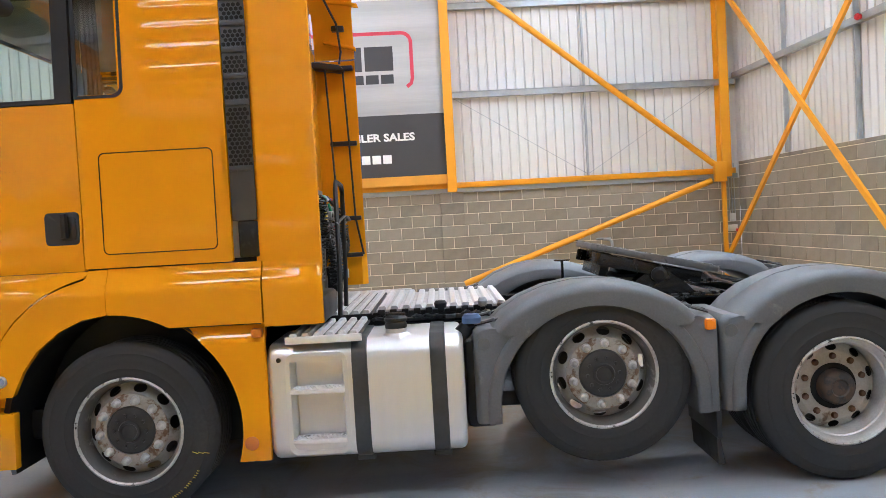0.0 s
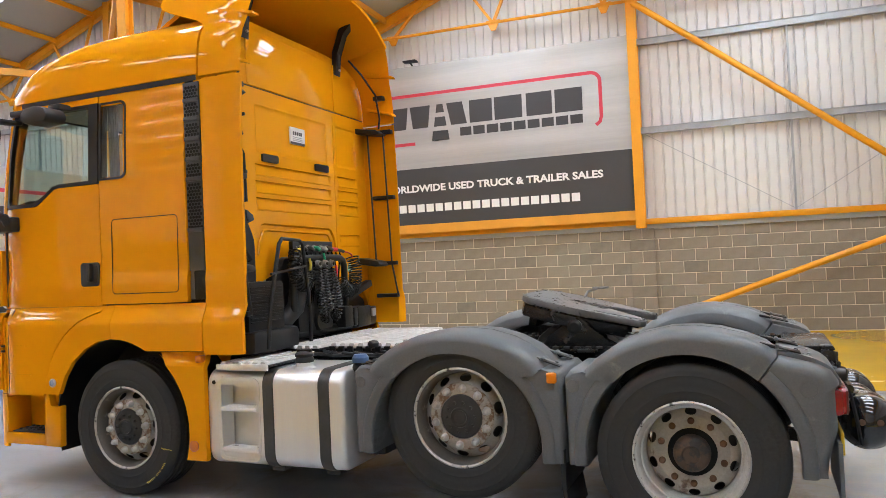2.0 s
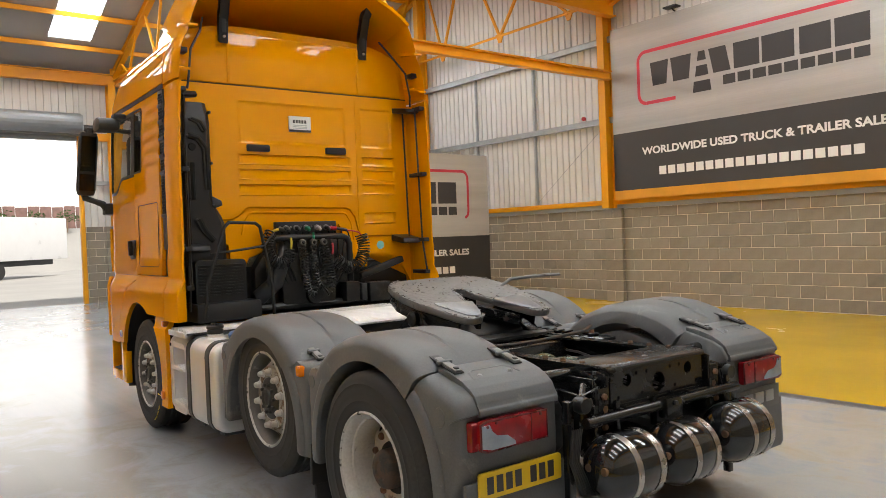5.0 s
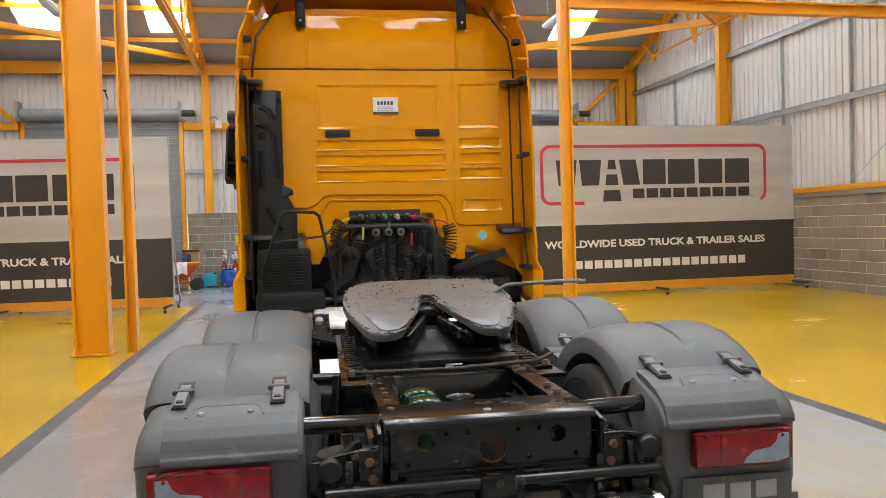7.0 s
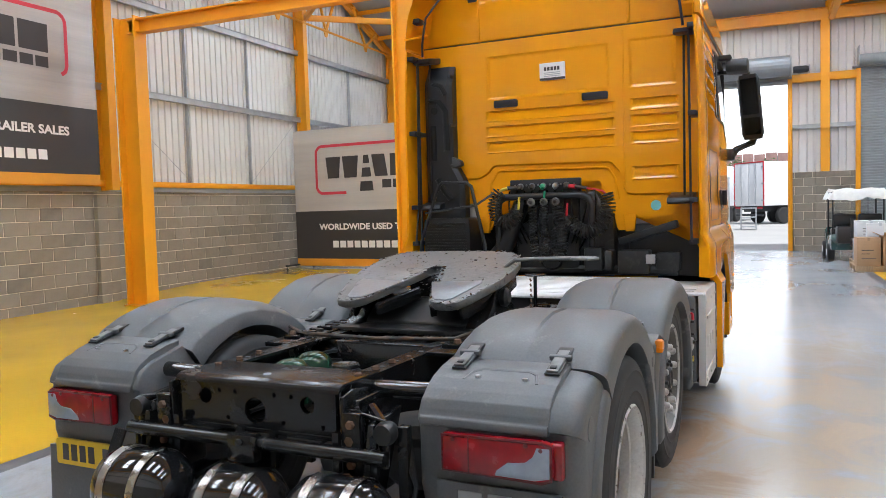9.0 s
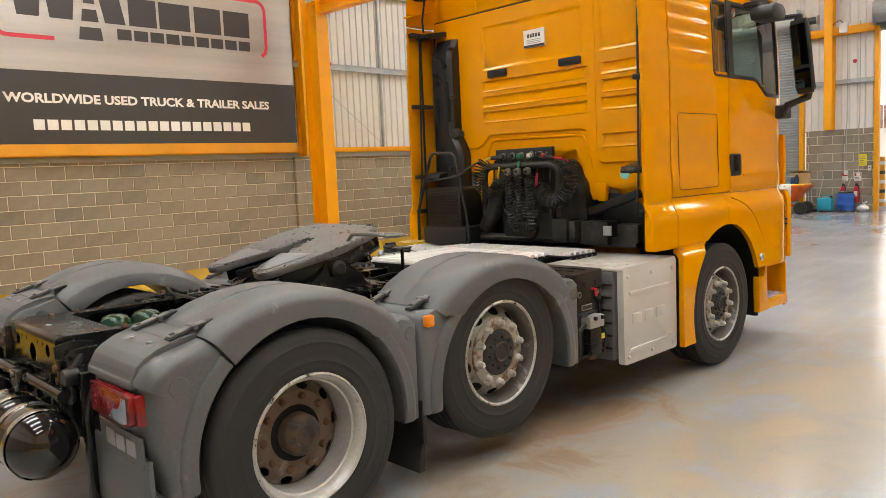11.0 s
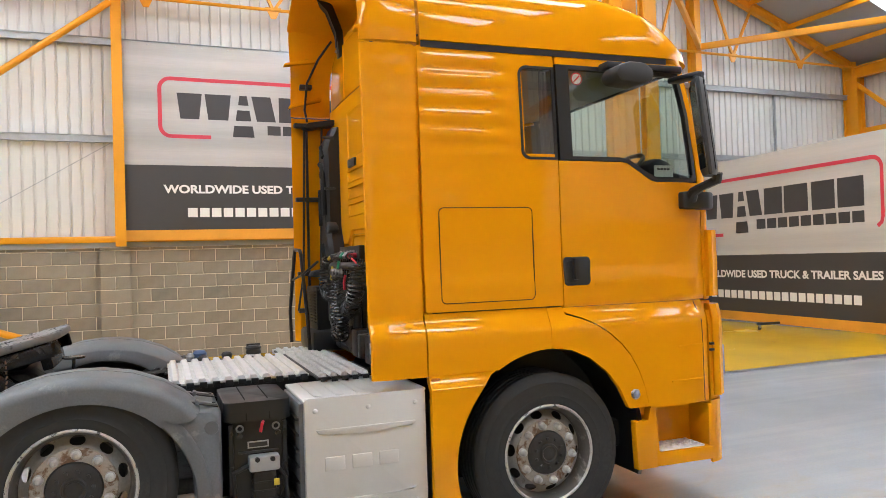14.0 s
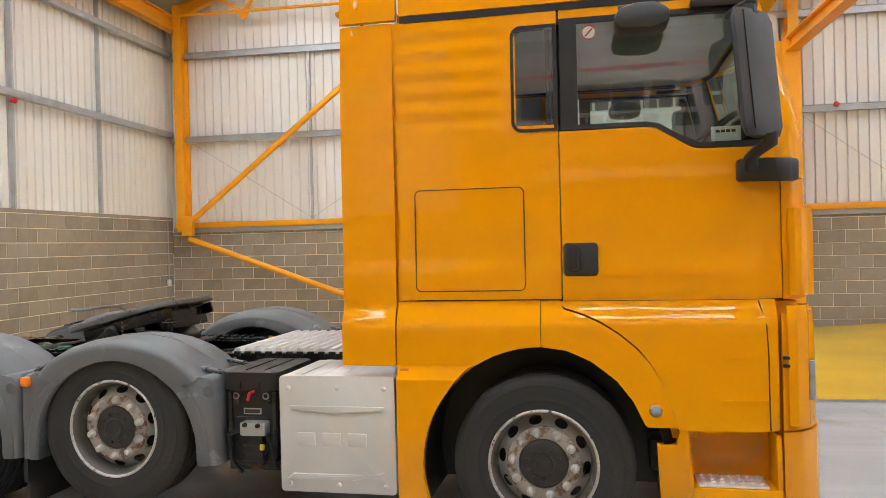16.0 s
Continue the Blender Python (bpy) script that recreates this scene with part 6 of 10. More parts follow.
def arc(xc, zc, r, a0, a1, n):
    return [(xc + r * math.cos(radians(a0 + (a1 - a0) * k / n)), zc + r * math.sin(radians(a0 + (a1 - a0) * k / n))) for k in range(n + 1)]


def clip(x, zx, y, along, side, parent, tilt):
    """A strap latch over the seam between a mudguard's crown and its lid."""
    m = Matrix.Translation((x, y, zx)) @ Matrix.Rotation(radians(tilt), 4, "Y")
    d = 1 if along > 0 else -1

    def bit(a, b, half, low, high, bevel=0.003):
        return box((min(a * d, b * d), -half, low), (max(a * d, b * d), half, high), bevel, None, m)

    far = abs(along)
    latch = part("latch", bit(-0.075, 0.004, 0.027, -0.008, 0.007), BP, parent, "black latch with a dull steel strap")
    part("latch_window", bit(-0.045, -0.008, 0.019, 0.006, 0.010, 0.002), M["steel_dull"], latch)
    part("collar", bit(0.0, 0.020, 0.040, -0.004, 0.017, 0.006), MG, latch)
    part("latch_well", bit(0.018, far, 0.027, -0.004, 0.004, 0.003), BP, latch)
    part("strap", bit(0.018, far * 0.95, 0.020, 0.003, 0.013), M["strap_steel"], latch, "dull steel strap")
    part("buckle", bit(far * 0.70, far * 0.86, 0.012, 0.012, 0.018), BP, latch)


for s in (-1, 1):
    # over the lifted axle
    xc = 2.56
    crown = [(1.995, 0.945), (2.06, 1.01), (2.17, 1.08), (2.32, 1.137), (2.47, 1.163), (2.60, 1.166), (2.74, 1.152), (2.88, 1.112), (3.0, 1.052), (3.075, 0.992), (3.11, 0.952)] + arc(xc, 0.503, ARCH_IN, 47, 134, 16)
    fleg = [(1.892, 0.42), (1.892, 0.925), (1.92, 0.952), (2.0, 0.943)] + arc(xc, 0.503, ARCH_IN, 135, 180, 8) + [(2.025, 0.42)]
    rleg = [(3.225, 0.42), (3.225, 0.92), (3.197, 0.946), (3.106, 0.950)] + arc(xc, 0.503, ARCH_IN, 46, 0, 8) + [(3.095, 0.42)]
    ob = guard(s, xc, crown, fleg, rleg, 0.64, "middle_mudguard")
    part("marker_lamp", box((3.141, min(s * 1.205, s * 1.245), 0.872), (3.197, max(s * 1.205, s * 1.245), 0.934), 0.012), M["amber"], ob, "orange marker lamp")
    for y in (0.78, 1.10):
        clip(2.02, 0.975, s * y, -0.12, s, ob, -12)
        clip(3.08, 0.990, s * y, 0.12, s, ob, 18)
    part("leg_cap", lathe([(0.0, s * 0.004), (0.034, s * 0.003), (0.038, -s * 0.004)], (1.945, s * 1.214, 0.86), "y", 20), MG, ob)
    # over the drive axle, with a lamp box behind
    xc = 3.885
    crown = [(3.335, 0.935), (3.40, 1.0), (3.51, 1.075), (3.65, 1.13), (3.80, 1.162), (3.93, 1.165), (4.06, 1.15), (4.19, 1.115), (4.29, 1.07), (4.335, 1.03)] + arc(xc, 0.503, ARCH_IN, 49, 134, 16)
    fleg = [(3.232, 0.42), (3.230, 0.905), (3.262, 0.942), (3.34, 0.938)] + arc(xc, 0.503, ARCH_IN, 135, 180, 8) + [(3.35, 0.42)]
    rleg = [(4.34, 1.025), (4.52, 0.980), (4.575, 0.950), (4.606, 0.900), (4.608, 0.884), (4.592, 0.876), (4.594, 0.66), (4.548, 0.50), (4.535, 0.43), (4.44, 0.43)] + arc(xc, 0.503, ARCH_IN, 0, 48, 8)
    ob = guard(s, xc, crown, fleg, rleg, 0.63, "rear_mudguard")
    for y in (0.74, 1.08):
        clip(4.325, 1.062, s * y, 0.125, s, ob, 15)
    lid = part("lid", prism([(4.335, 1.046), (4.42, 1.031), (4.50, 1.008), (4.555, 0.982), (4.588, 0.955), (4.604, 0.925), (4.611, 0.902), (4.620, 0.898), (4.622, 0.872), (4.600, 0.868), (4.575, 0.93), (4.50, 0.975), (4.335, 1.02)], "y", s * 0.665, s * 1.115, 0.006, None, None, 2), MG, ob, "grey plastic lamp box lid", 28)
    for y in (0.83, 1.0):
        part("lid_stud", lathe([(0.0, 0.010), (0.010, 0.008), (0.012, 0.0)], (4.485, s * y, 1.012), "z", 8), M["galvanised"], lid)
    part("lid_ridge", tube([(4.50, s * 0.785, 0.999), (4.445, s * 0.80, 1.016), (4.425, s * 0.83, 1.021), (4.425, s * 1.0, 1.021), (4.445, s * 1.03, 1.016), (4.50, s * 1.045, 0.999)], 0.011, 8), MG, lid)
    part("leg_cap", lathe([(0.0, s * 0.004), (0.034, s * 0.003), (0.038, -s * 0.004)], (3.285, s * 1.214, 0.86), "y", 20), MG, ob)
    part("leg_cap", lathe([(0.0, s * 0.004), (0.040, s * 0.003), (0.044, -s * 0.004)], (4.47, s * 1.214, 0.865), "y", 20), MG, ob)
    flap = part("rear_flap", prism([(0.60, 0.33), (0.60, 0.60), (1.19, 0.60), (1.20, 0.33), (1.17, 0.31), (0.63, 0.31)], "x", 4.585, 4.605, 0.004, None, Matrix.Diagonal((1, s, 1, 1))), MG, truck, "grey plastic rear flap")
    lamp = part("tail_lamp", prism([(0.755, 0.728), (0.755, 0.858), (1.10, 0.862), (1.135, 0.85), (1.135, 0.735), (1.10, 0.724)], "x", 4.60, 4.645, 0.014, None, Matrix.Diagonal((1, s, 1, 1))), M["red_lens"], truck, "red tail lamp with a clear lower lens")
    part("lamp_end", prism([(4.50, 0.735), (4.50, 0.848), (4.60, 0.856), (4.62, 0.85), (4.62, 0.735), (4.60, 0.728)], "y", s * 1.12, s * 1.162, 0.01), M["red_lens"], lamp)
    lens = [(1.128, 0.748), (1.128, 0.842), (1.085, 0.842), (1.075, 0.81), (1.05, 0.79), (0.99, 0.785), (0.95, 0.755), (0.945, 0.738), (1.08, 0.736)]
    part("clear_lens", prism(lens, "x", 4.638, 4.648, 0.003, None, Matrix.Diagonal((1, s, 1, 1))), M["clear_lens"], lamp)
    rim = [(4.640, s * y, z) for y, z in ((0.760, 0.735), (0.760, 0.852), (1.10, 0.856), (1.130, 0.846), (1.130, 0.740), (1.10, 0.730))]
    part("lamp_rim", tube(rim, 0.006, 6, closed=True), M["red_dark"], lamp, "dark red lamp rim")
    part("lamp_seam", box((4.640, min(s * 0.853, s * 0.857), 0.732), (4.6475, max(s * 0.853, s * 0.857), 0.856)), M["red_dark"], lamp)
    for y, z in ((0.80, 0.842), (1.05, 0.845), (1.10, 0.835)):
        part("lamp_screw", lathe([(0.0, 0.006), (0.007, 0.005), (0.008, 0.0)], (4.644, s * y, z), "x", 8), M["red_dark"], lamp)
    part("spray_flap", prism([(3.19, 0.27), (3.19, 0.5), (3.22, 0.5), (3.22, 0.27)], "y", s * 0.72, s * 1.2, 0.004, None, Matrix.Translation((0, 0, 0))), BP, truck, "black rubber spray flap")
    part("spray_flap", prism([(3.20, 0.10 + 0.02), (3.19, 0.30), (3.21, 0.30), (3.24, 0.12)], "y", s * 0.76, s * 1.18, 0.003), M["rubber"], truck)
    part("flap_post", box((4.60, s * 0.61 - 0.02, 0.28), (4.64, s * 0.61 + 0.02, 0.86), 0.006), CH, truck)
# number plate, with plain bars for its characters
plate = part("number_plate", prism(rounded(-1.13, 0.525, -0.66, 0.638, 0.012), "x", 4.605, 4.618), M["plate_yellow"], truck, "yellow rear number plate")
for k in range(7):
    y = -1.09 + 0.052 * k + (0.035 if k > 3 else 0)
    part("plate_bar", box((4.617, y, 0.545), (4.6195, y + 0.036, 0.617)), M["dark_print"], plate)
emblem = part("flap_emblem", box((4.600, 0.72, 0.56), (4.609, 1.16, 0.685), 0.002), MG, truck)
for k in range(3):
    part("emblem_bar", prism([(0.80 + 0.105 * k, 0.595), (0.885 + 0.105 * k, 0.595), (0.885 + 0.105 * k, 0.660), (0.80 + 0.105 * k, 0.660)], "x", 4.608, 4.615, 0.003), M["galvanised"], emblem)

# ---- fifth wheel ----
def fifth_plate():
    """A round-shouldered coupling plate with a throat at the rear."""
    left = [(2.72, 0.0), (2.72, 0.27), (2.742, 0.345), (2.81, 0.415), (2.94, 0.455), (3.08, 0.463), (3.22, 0.447), (3.48, 0.380), (3.555, 0.345), (3.582, 0.29), (3.572, 0.225), (3.53, 0.185), (3.14, 0.052), (3.06, 0.044), (3.01, 0.036), (3.0, 0.0)]
    return left + [(x, -y) for x, y in reversed(left[1:-1])]


TIP = Matrix.Translation((3.15, 0, 1.20)) @ Matrix.Rotation(radians(13.5), 4, "Y") @ Matrix.Translation((-3.15, 0, -1.20))
SET = TIP @ Matrix.Translation((2.72, 0, 0)) @ Matrix.Diagonal((0.83, 0.94, 1, 1)) @ Matrix.Translation((-2.70, 0, 0))
bm = prism(fifth_plate(), "z", 1.192, 1.235, 0.012, None, TIP, 2)
fifth = part("fifth_wheel", bm, M["fifth"], truck, "greasy worn fifth wheel coupling plate tipped to the rear")
for s in (-1, 1):
    part("ramp", prism([(3.38, 0.085), (3.62, 0.185), (3.68, 0.22), (3.69, 0.29), (3.66, 0.32), (3.40, 0.385), (3.34, 0.38)], "z", 1.228, 1.242, 0.006, None, SET @ Matrix.Diagonal((1, s, 1, 1))), M["ramp_steel"], fifth)
    part("plate_rim", prism([(2.72, 0.30), (2.76, 0.385), (2.98, 0.455), (3.18, 0.455), (3.60, 0.335), (3.60, 0.315), (3.15, 0.43), (2.98, 0.43), (2.80, 0.365), (2.75, 0.30)], "z", 1.10, 1.18, 0.008, None, SET @ Matrix.Diagonal((1, s, 1, 1))), M["grease"], fifth)
    part("pedestal", prism([(2.85, 0.975), (2.95, 1.03), (3.04, 1.14), (3.09, 1.18), (3.17, 1.18), (3.22, 1.14), (3.30, 1.03), (3.42, 0.975)], "y", s * 0.30, s * 0.41, 0.02), M["grease"], fifth)
    part("pivot_pin", lathe([(0.0, -s * 0.02), (0.045, -s * 0.02), (0.05, s * 0.03), (0.03, s * 0.045), (0.0, s * 0.045)], (3.13, s * 0.41, 1.115), "y", 18), M["dirty_black"], fifth)
    part("throat_guide", prism([(3.62, 0.16), (3.30, 0.03), (3.26, 0.05), (3.60, 0.19)], "z", 1.12, 1.18, 0.006, None, SET @ Matrix.Diagonal((1, s, 1, 1))), M["grease"], fifth)
# lumps of old grease along the throat and round the rim
rng = random.Random(17)
bm, crust = bmesh.new(), bmesh.new()


def smear(x, y, r, bm):
    m = TIP @ Matrix.Translation((x, y, 1.236)) @ Matrix.Rotation(rng.uniform(0, 3.1), 4, "Z") @ Matrix.Diagonal((1.0 + rng.random(), 0.6, 0.35, 1))
    bmesh.ops.create_icosphere(bm, subdivisions=1, radius=r, matrix=m)


for k in range(46):
    f, side = rng.random(), rng.choice((-1, 1))
    smear(3.05 + 0.48 * f + rng.uniform(-0.012, 0.012), side * (0.046 + 0.140 * f + rng.uniform(0.0, 0.014)), rng.uniform(0.006, 0.014), crust if k % 3 else bm)
edge = fifth_plate()
for k in range(220):
    (x0, y0), (x1, y1) = rng.choice(list(zip(edge, edge[1:])))
    f, inward = rng.random(), rng.uniform(0.955, 0.995)
    x, y = x0 + (x1 - x0) * f, y0 + (y1 - y0) * f
    smear(3.15 + (x - 3.15) * inward, y * inward, rng.uniform(0.004, 0.012), bm if k % 6 == 0 else crust)
for k in range(130):
    smear(rng.uniform(2.78, 3.34), rng.uniform(-0.40, 0.40), rng.uniform(0.002, 0.008), bm if k % 5 == 0 else crust)
tagged(part("crust", crust, M["fifth"], fifth, "grey crust of dried grease and dirt"), kind="stuff")
tagged(part("grease_smears", bm, M["grease"], fifth, "black lumps of old grease"), kind="stuff")
# Dark fillers added to close off the bright view under the plate.
part("under_plate_filler", prism([(2.84, 0.955), (2.84, 1.03), (2.92, 1.10), (3.20, 1.10), (3.34, 1.0), (3.34, 0.955)], "y", -0.302, 0.302, 0.012), M["dirty_black"], fifth, "oily black block filling the dark under the coupling plate")
part("plate_gap_filler", box((2.80, -0.29, 1.03), (2.86, 0.29, 1.188), 0.008, None, TIP), M["grease"], fifth)
part("lock_jaw", box((2.96, -0.12, 1.06), (3.10, 0.12, 1.185), 0.02, None, TIP), M["grease"], fifth)
handle = tube([(3.02, 0.36, 1.24), (3.04, 0.46, 1.305), (3.06, 0.60, 1.312), (3.05, 0.78, 1.315)], 0.011, 8)
tube([(3.05, 0.77, 1.315), (3.01, 0.81, 1.315), (3.01, 0.88, 1.315), (3.07, 0.91, 1.315), (3.12, 0.87, 1.315), (3.10, 0.79, 1.315)], 0.009, 8, handle, True)
part("release_handle", handle, M["steel_dull"], fifth, "thin steel release handle with a loop")
bm = bmesh.new()
for k in range(11):
    tube([(2.98 + 0.004 * math.cos(k), 0.52, 1.20 - 0.028 * k), (2.98, 0.52 + 0.006, 1.185 - 0.028 * k)], 0.005, 5, bm)
part("chain", bm, M["rust_nut"], fifth)
part("sub_plate", box((2.75, -0.46, 0.96), (3.50, 0.46, 0.985), 0.004), M["dirty_black"], truck)
post_stem = part("post_bracket", tube([(2.65, 0.44, 0.955), (2.65, 0.44, 1.185)], 0.011, 8), CH, truck)
part("post_disc", lathe([(0.0, 0.008), (0.058, 0.006), (0.062, 0.0), (0.058, -0.006), (0.0, -0.006)], (2.65, 0.44, 1.188), "z", 20), CH, post_stem)

# ---- fuel tank on the left ----
def tank_body():
    """A round-edged tank with an alcove for the steps let into its outer face."""
    bm = bmesh.new()
    ring = lambda x, d: [(x, y, z) for y, z in rounded(-1.245 + d, 0.285 + d, -0.62 - d, 0.925 - d, 0.10, 6)]
    loft([ring(0.770, 0.035), ring(0.775, 0.018), ring(0.787, 0.006), ring(0.805, 0), ring(0.895, 0)], bm)
    loft([ring(1.185, 0), ring(1.80, 0), ring(1.818, 0.006), ring(1.83, 0.018), ring(1.835, 0.035)], bm)
    out = rounded(-1.245, 0.285, -0.62, 0.925, 0.10, 6)
    k = max(i for i, (y, z) in enumerate(out) if y < -1.2 and z > 0.6)
    out[k + 1:k + 1] = [(-1.245, 0.85), (-1.13, 0.83), (-1.13, 0.37), (-1.245, 0.345)]
    return prism(out, "x", 0.895, 1.185, 0, bm)


tank = part("fuel_tank", tank_body(), M["alu"], truck, "brushed aluminium fuel tank with built-in steps")
for x in (1.272, 1.694):
    part("tank_strap", loft([[(x - 0.042 + w, y, z) for y, z in rounded(-1.245 - d, 0.285 - d, -0.62 + d, 0.925 + d, 0.10 + d, 6)] for w, d in ((0.0, 0.001), (0.006, 0.008), (0.078, 0.008), (0.084, 0.001))], None, False, False), M["strap"], tank, "black rubber-lined tank strap")
    part("strap_foot", box((x - 0.05, -1.16, 0.25), (x + 0.05, -0.95, 0.285), 0.006), M["strap"], tank)
part("filler_cap", lathe([(0.06, 0.0), (0.062, 0.02), (0.055, 0.035), (0.062, 0.04), (0.064, 0.055), (0.05, 0.068), (0.02, 0.072), (0.0, 0.072)], (1.47, -1.10, 0.962), "z", 24), BP, tank, "black ribbed filler cap")
part("cap_grip", box((1.415, -1.112, 1.028), (1.525, -1.088, 1.046), 0.006), BP, tank)
part("filler_neck", lathe([(0.085, 0.0), (0.070, 0.012), (0.060, 0.020), (0.058, 0.046), (0.0, 0.046)], (1.47, -1.10, 0.918), "z", 24), M["alu"], tank)
bm = bmesh.new()
o, i, j = rounded(0.872, 0.322, 1.208, 0.873, 0.055), rounded(0.893, 0.343, 1.187, 0.852, 0.045), rounded(0.91, 0.36, 1.17, 0.835, 0.045)
loft([[(x, -1.244, z) for x, z in o], [(x, -1.251, z) for x, z in o], [(x, -1.247, z) for x, z in i], [(x, -1.18, z) for x, z in j], [(x, -1.14, z) for x, z in j]], bm, False, False)
part("recess_rim", bm, M["alu"], tank)
for z in (0.665, 0.395):
    step = part("step_bar", box((0.895, -1.262, z - 0.013), (1.185, -1.15, z + 0.013), 0.006), M["tread"], tank, "aluminium ladder step")
    bm = bmesh.new()
    for k in range(39):
        lathe([(0.0, 0.006), (0.006, 0.005), (0.008, 0.0)], (0.91 + (k % 13) * 0.021 + 0.01 * (k // 13 % 2), -1.245 + 0.028 * (k // 13), z + 0.012), "z", 6, bm)
    tagged(part("step_studs", bm, M["tread"], tank), kind="stuff")
part("tank_bung", lathe([(0.0, -0.01), (0.012, -0.008), (0.014, 0.0)], (0.84, -1.246, 0.84), "y", 10), M["dirty_black"], tank)
urea = part("urea_neck", tube([(1.80, -0.98, 0.86), (1.86, -1.06, 0.93), (1.885, -1.09, 0.965)], [0.045, 0.045, 0.042], 14), BP, truck)
part("urea_cap", lathe([(0.052, 0.0), (0.054, 0.03), (0.04, 0.05), (0.0, 0.055)], (1.89, -1.10, 0.965), "z", 20), M["blue_cap"], urea, "blue plastic filler cap")
part("side_tank", box((1.84, -1.05, 0.36), (2.02, -0.62, 0.86), 0.03), BP, truck)
rng = random.Random(9)
for k in range(16):
    x = 1.30 + 0.06 * k
    part("deck_hose", tube([(x, -0.62, 0.95), (x + 0.03, -0.72 - 0.1 * rng.random(), 0.965 + 0.03 * rng.random()), (x + 0.1, -0.60, 0.94), (x + 0.2, -0.5, 0.93)], 0.012, 6), BP, truck)

# ---- aluminium catwalk ----
def deck(name, x0, x1, y0, y1, z, along_x, pitch, label, base="tread", bar="tread"):
    ob = part(name, box((x0, y0, z - 0.012), (x1, y1, z)), M[base], truck, label)
    me = None
    n = int(((y1 - y0) if along_x else (x1 - x0)) / pitch)
    for k in range(n):
        if me is None:
            length = (x1 - x0) if along_x else (y1 - y0)
            w = pitch * 0.33
            prof = [(-w, 0), (-w * 0.82, 0.017), (-w * 0.6, 0.022), (w * 0.6, 0.022), (w * 0.82, 0.017), (w, 0)]
            bm = prism(prof, "x" if along_x else "y", 0, length, 0.0)
            me = finish(bm, "deck_rib")
            me.materials.append(M[bar])
        rib = new("deck_rib", me)
        rib.parent = ob
        rib.location = (x0, y0 + (k + 0.5) * pitch, z) if along_x else (x0 + (k + 0.5) * pitch, y0, z)
    return ob


deck("catwalk", 1.315, 2.14, -0.53, 0.53, 0.998, False, 0.075, "ribbed aluminium catwalk behind the cab", "tread_grey")
deck("catwalk", 0.965, 1.295, -0.64, 0.70, 0.993, False, 0.0655, "grey aluminium tread bars over a dark frame", "black_plastic", "tread_grey")
deck("step_deck", 0.895, 1.285, -1.255, -0.66, 0.958, False, 0.0645, "grey aluminium tread bars over the tank", "black_plastic", "tread_grey")
part("deck_edge", box((0.885, -1.275, 0.925), (1.295, -1.258, 0.966), 0.004), M["tread"], truck)
for y in (-0.54, 0.54):
    for k in range(11):
        part("deck_tooth", box((1.325 + k * 0.075, y - 0.010, 0.966), (1.368 + k * 0.075, y + 0.012, 1.0), 0.003), BP, truck)
for k in range(5):
    part("deck_tooth", box((0.975 + k * 0.0655, 0.70, 0.962), (1.012 + k * 0.0655, 0.715, 0.994), 0.003), BP, truck)
part("deck_knob", lathe([(0.025, 0.0), (0.03, 0.03), (0.02, 0.05), (0.0, 0.055)], (1.98, -0.60, 1.0), "z", 14), M["galvanised"], truck)
part("deck_knob", lathe([(0.035, 0.0), (0.04, 0.03), (0.03, 0.045), (0.0, 0.05)], (1.72, -0.60, 1.0), "z", 14), BP, truck)
part("deck_frame", box((0.97, -0.52, 0.90), (2.12, 0.52, 0.982), 0.01), BP, truck)

# ---- silver cover and battery box on the right ----
cover = part("battery_cover", prism(rounded(0.80, 0.315, 1.475, 0.968, 0.02), "y", 1.215, 1.262, 0.012), M["silver"], truck, "silver painted pressed cover with bolts")
bm = prism([(0.79, 0.955), (0.79, 0.972), (1.48, 0.958), (1.48, 0.94)], "y", 0.62, 1.25, 0.006)
part("cover_top", bm, M["silver"], cover)
bm = bmesh.new()
for k in range(5):
    box((0.88 + 0.12 * k, 0.66, 0.962), (0.93 + 0.12 * k, 1.18, 0.967), 0.002, bm)
part("cover_ribs", bm, M["silver"], cover)
part("cover_dent", prism([(0.86, 0.80), (1.42, 0.80), (1.40, 0.775), (1.15, 0.762), (0.88, 0.775)], "y", 1.258, 1.272, 0.005), M["silver"], cover)
part("cover_dent", prism([(0.88, 0.42), (1.40, 0.42), (1.44, 0.385), (1.05, 0.385), (0.86, 0.44)], "y", 1.258, 1.270, 0.005), M["silver"], cover)
for k in range(3):
    part("emblem_bar", prism([(0.965 + 0.15 * k, 0.575), (1.075 + 0.15 * k, 0.575), (1.075 + 0.15 * k, 0.65), (0.965 + 0.15 * k, 0.65)], "y", 1.258, 1.268, 0.005), M["silver"], cover)
for x in (0.86, 1.13, 1.42):
    for z in (0.36, 0.90):
        part("cover_bolt", lathe([(0.0, 0.008), (0.006, 0.008), (0.010, 0.006), (0.013, 0.004), (0.014, 0.0)], (x, 1.262, z), "y", 14), M["silver"], cover)
stack = part("battery_tray", box((0.82, 0.66, 0.34), (1.50, 1.20, 0.94), 0.02), M["mudguard"], truck, "dark ribbed tray behind the cover")
for k in range(6):
    part("tray_rib", box((1.49, 0.80, 0.42 + 0.085 * k), (1.515, 1.19, 0.435 + 0.085 * k), 0.003), BP, stack)
bbox = part("battery_box", box((1.55, 0.62, 0.42), (1.86, 1.13, 0.945), 0.035, None, None, 3), BP, truck, "black plastic battery box")
part("box_lid", prism(rounded(1.53, 0.60, 1.88, 1.16, 0.05), "z", 0.86, 0.965, 0.03, None, None, 3), BP, bbox)
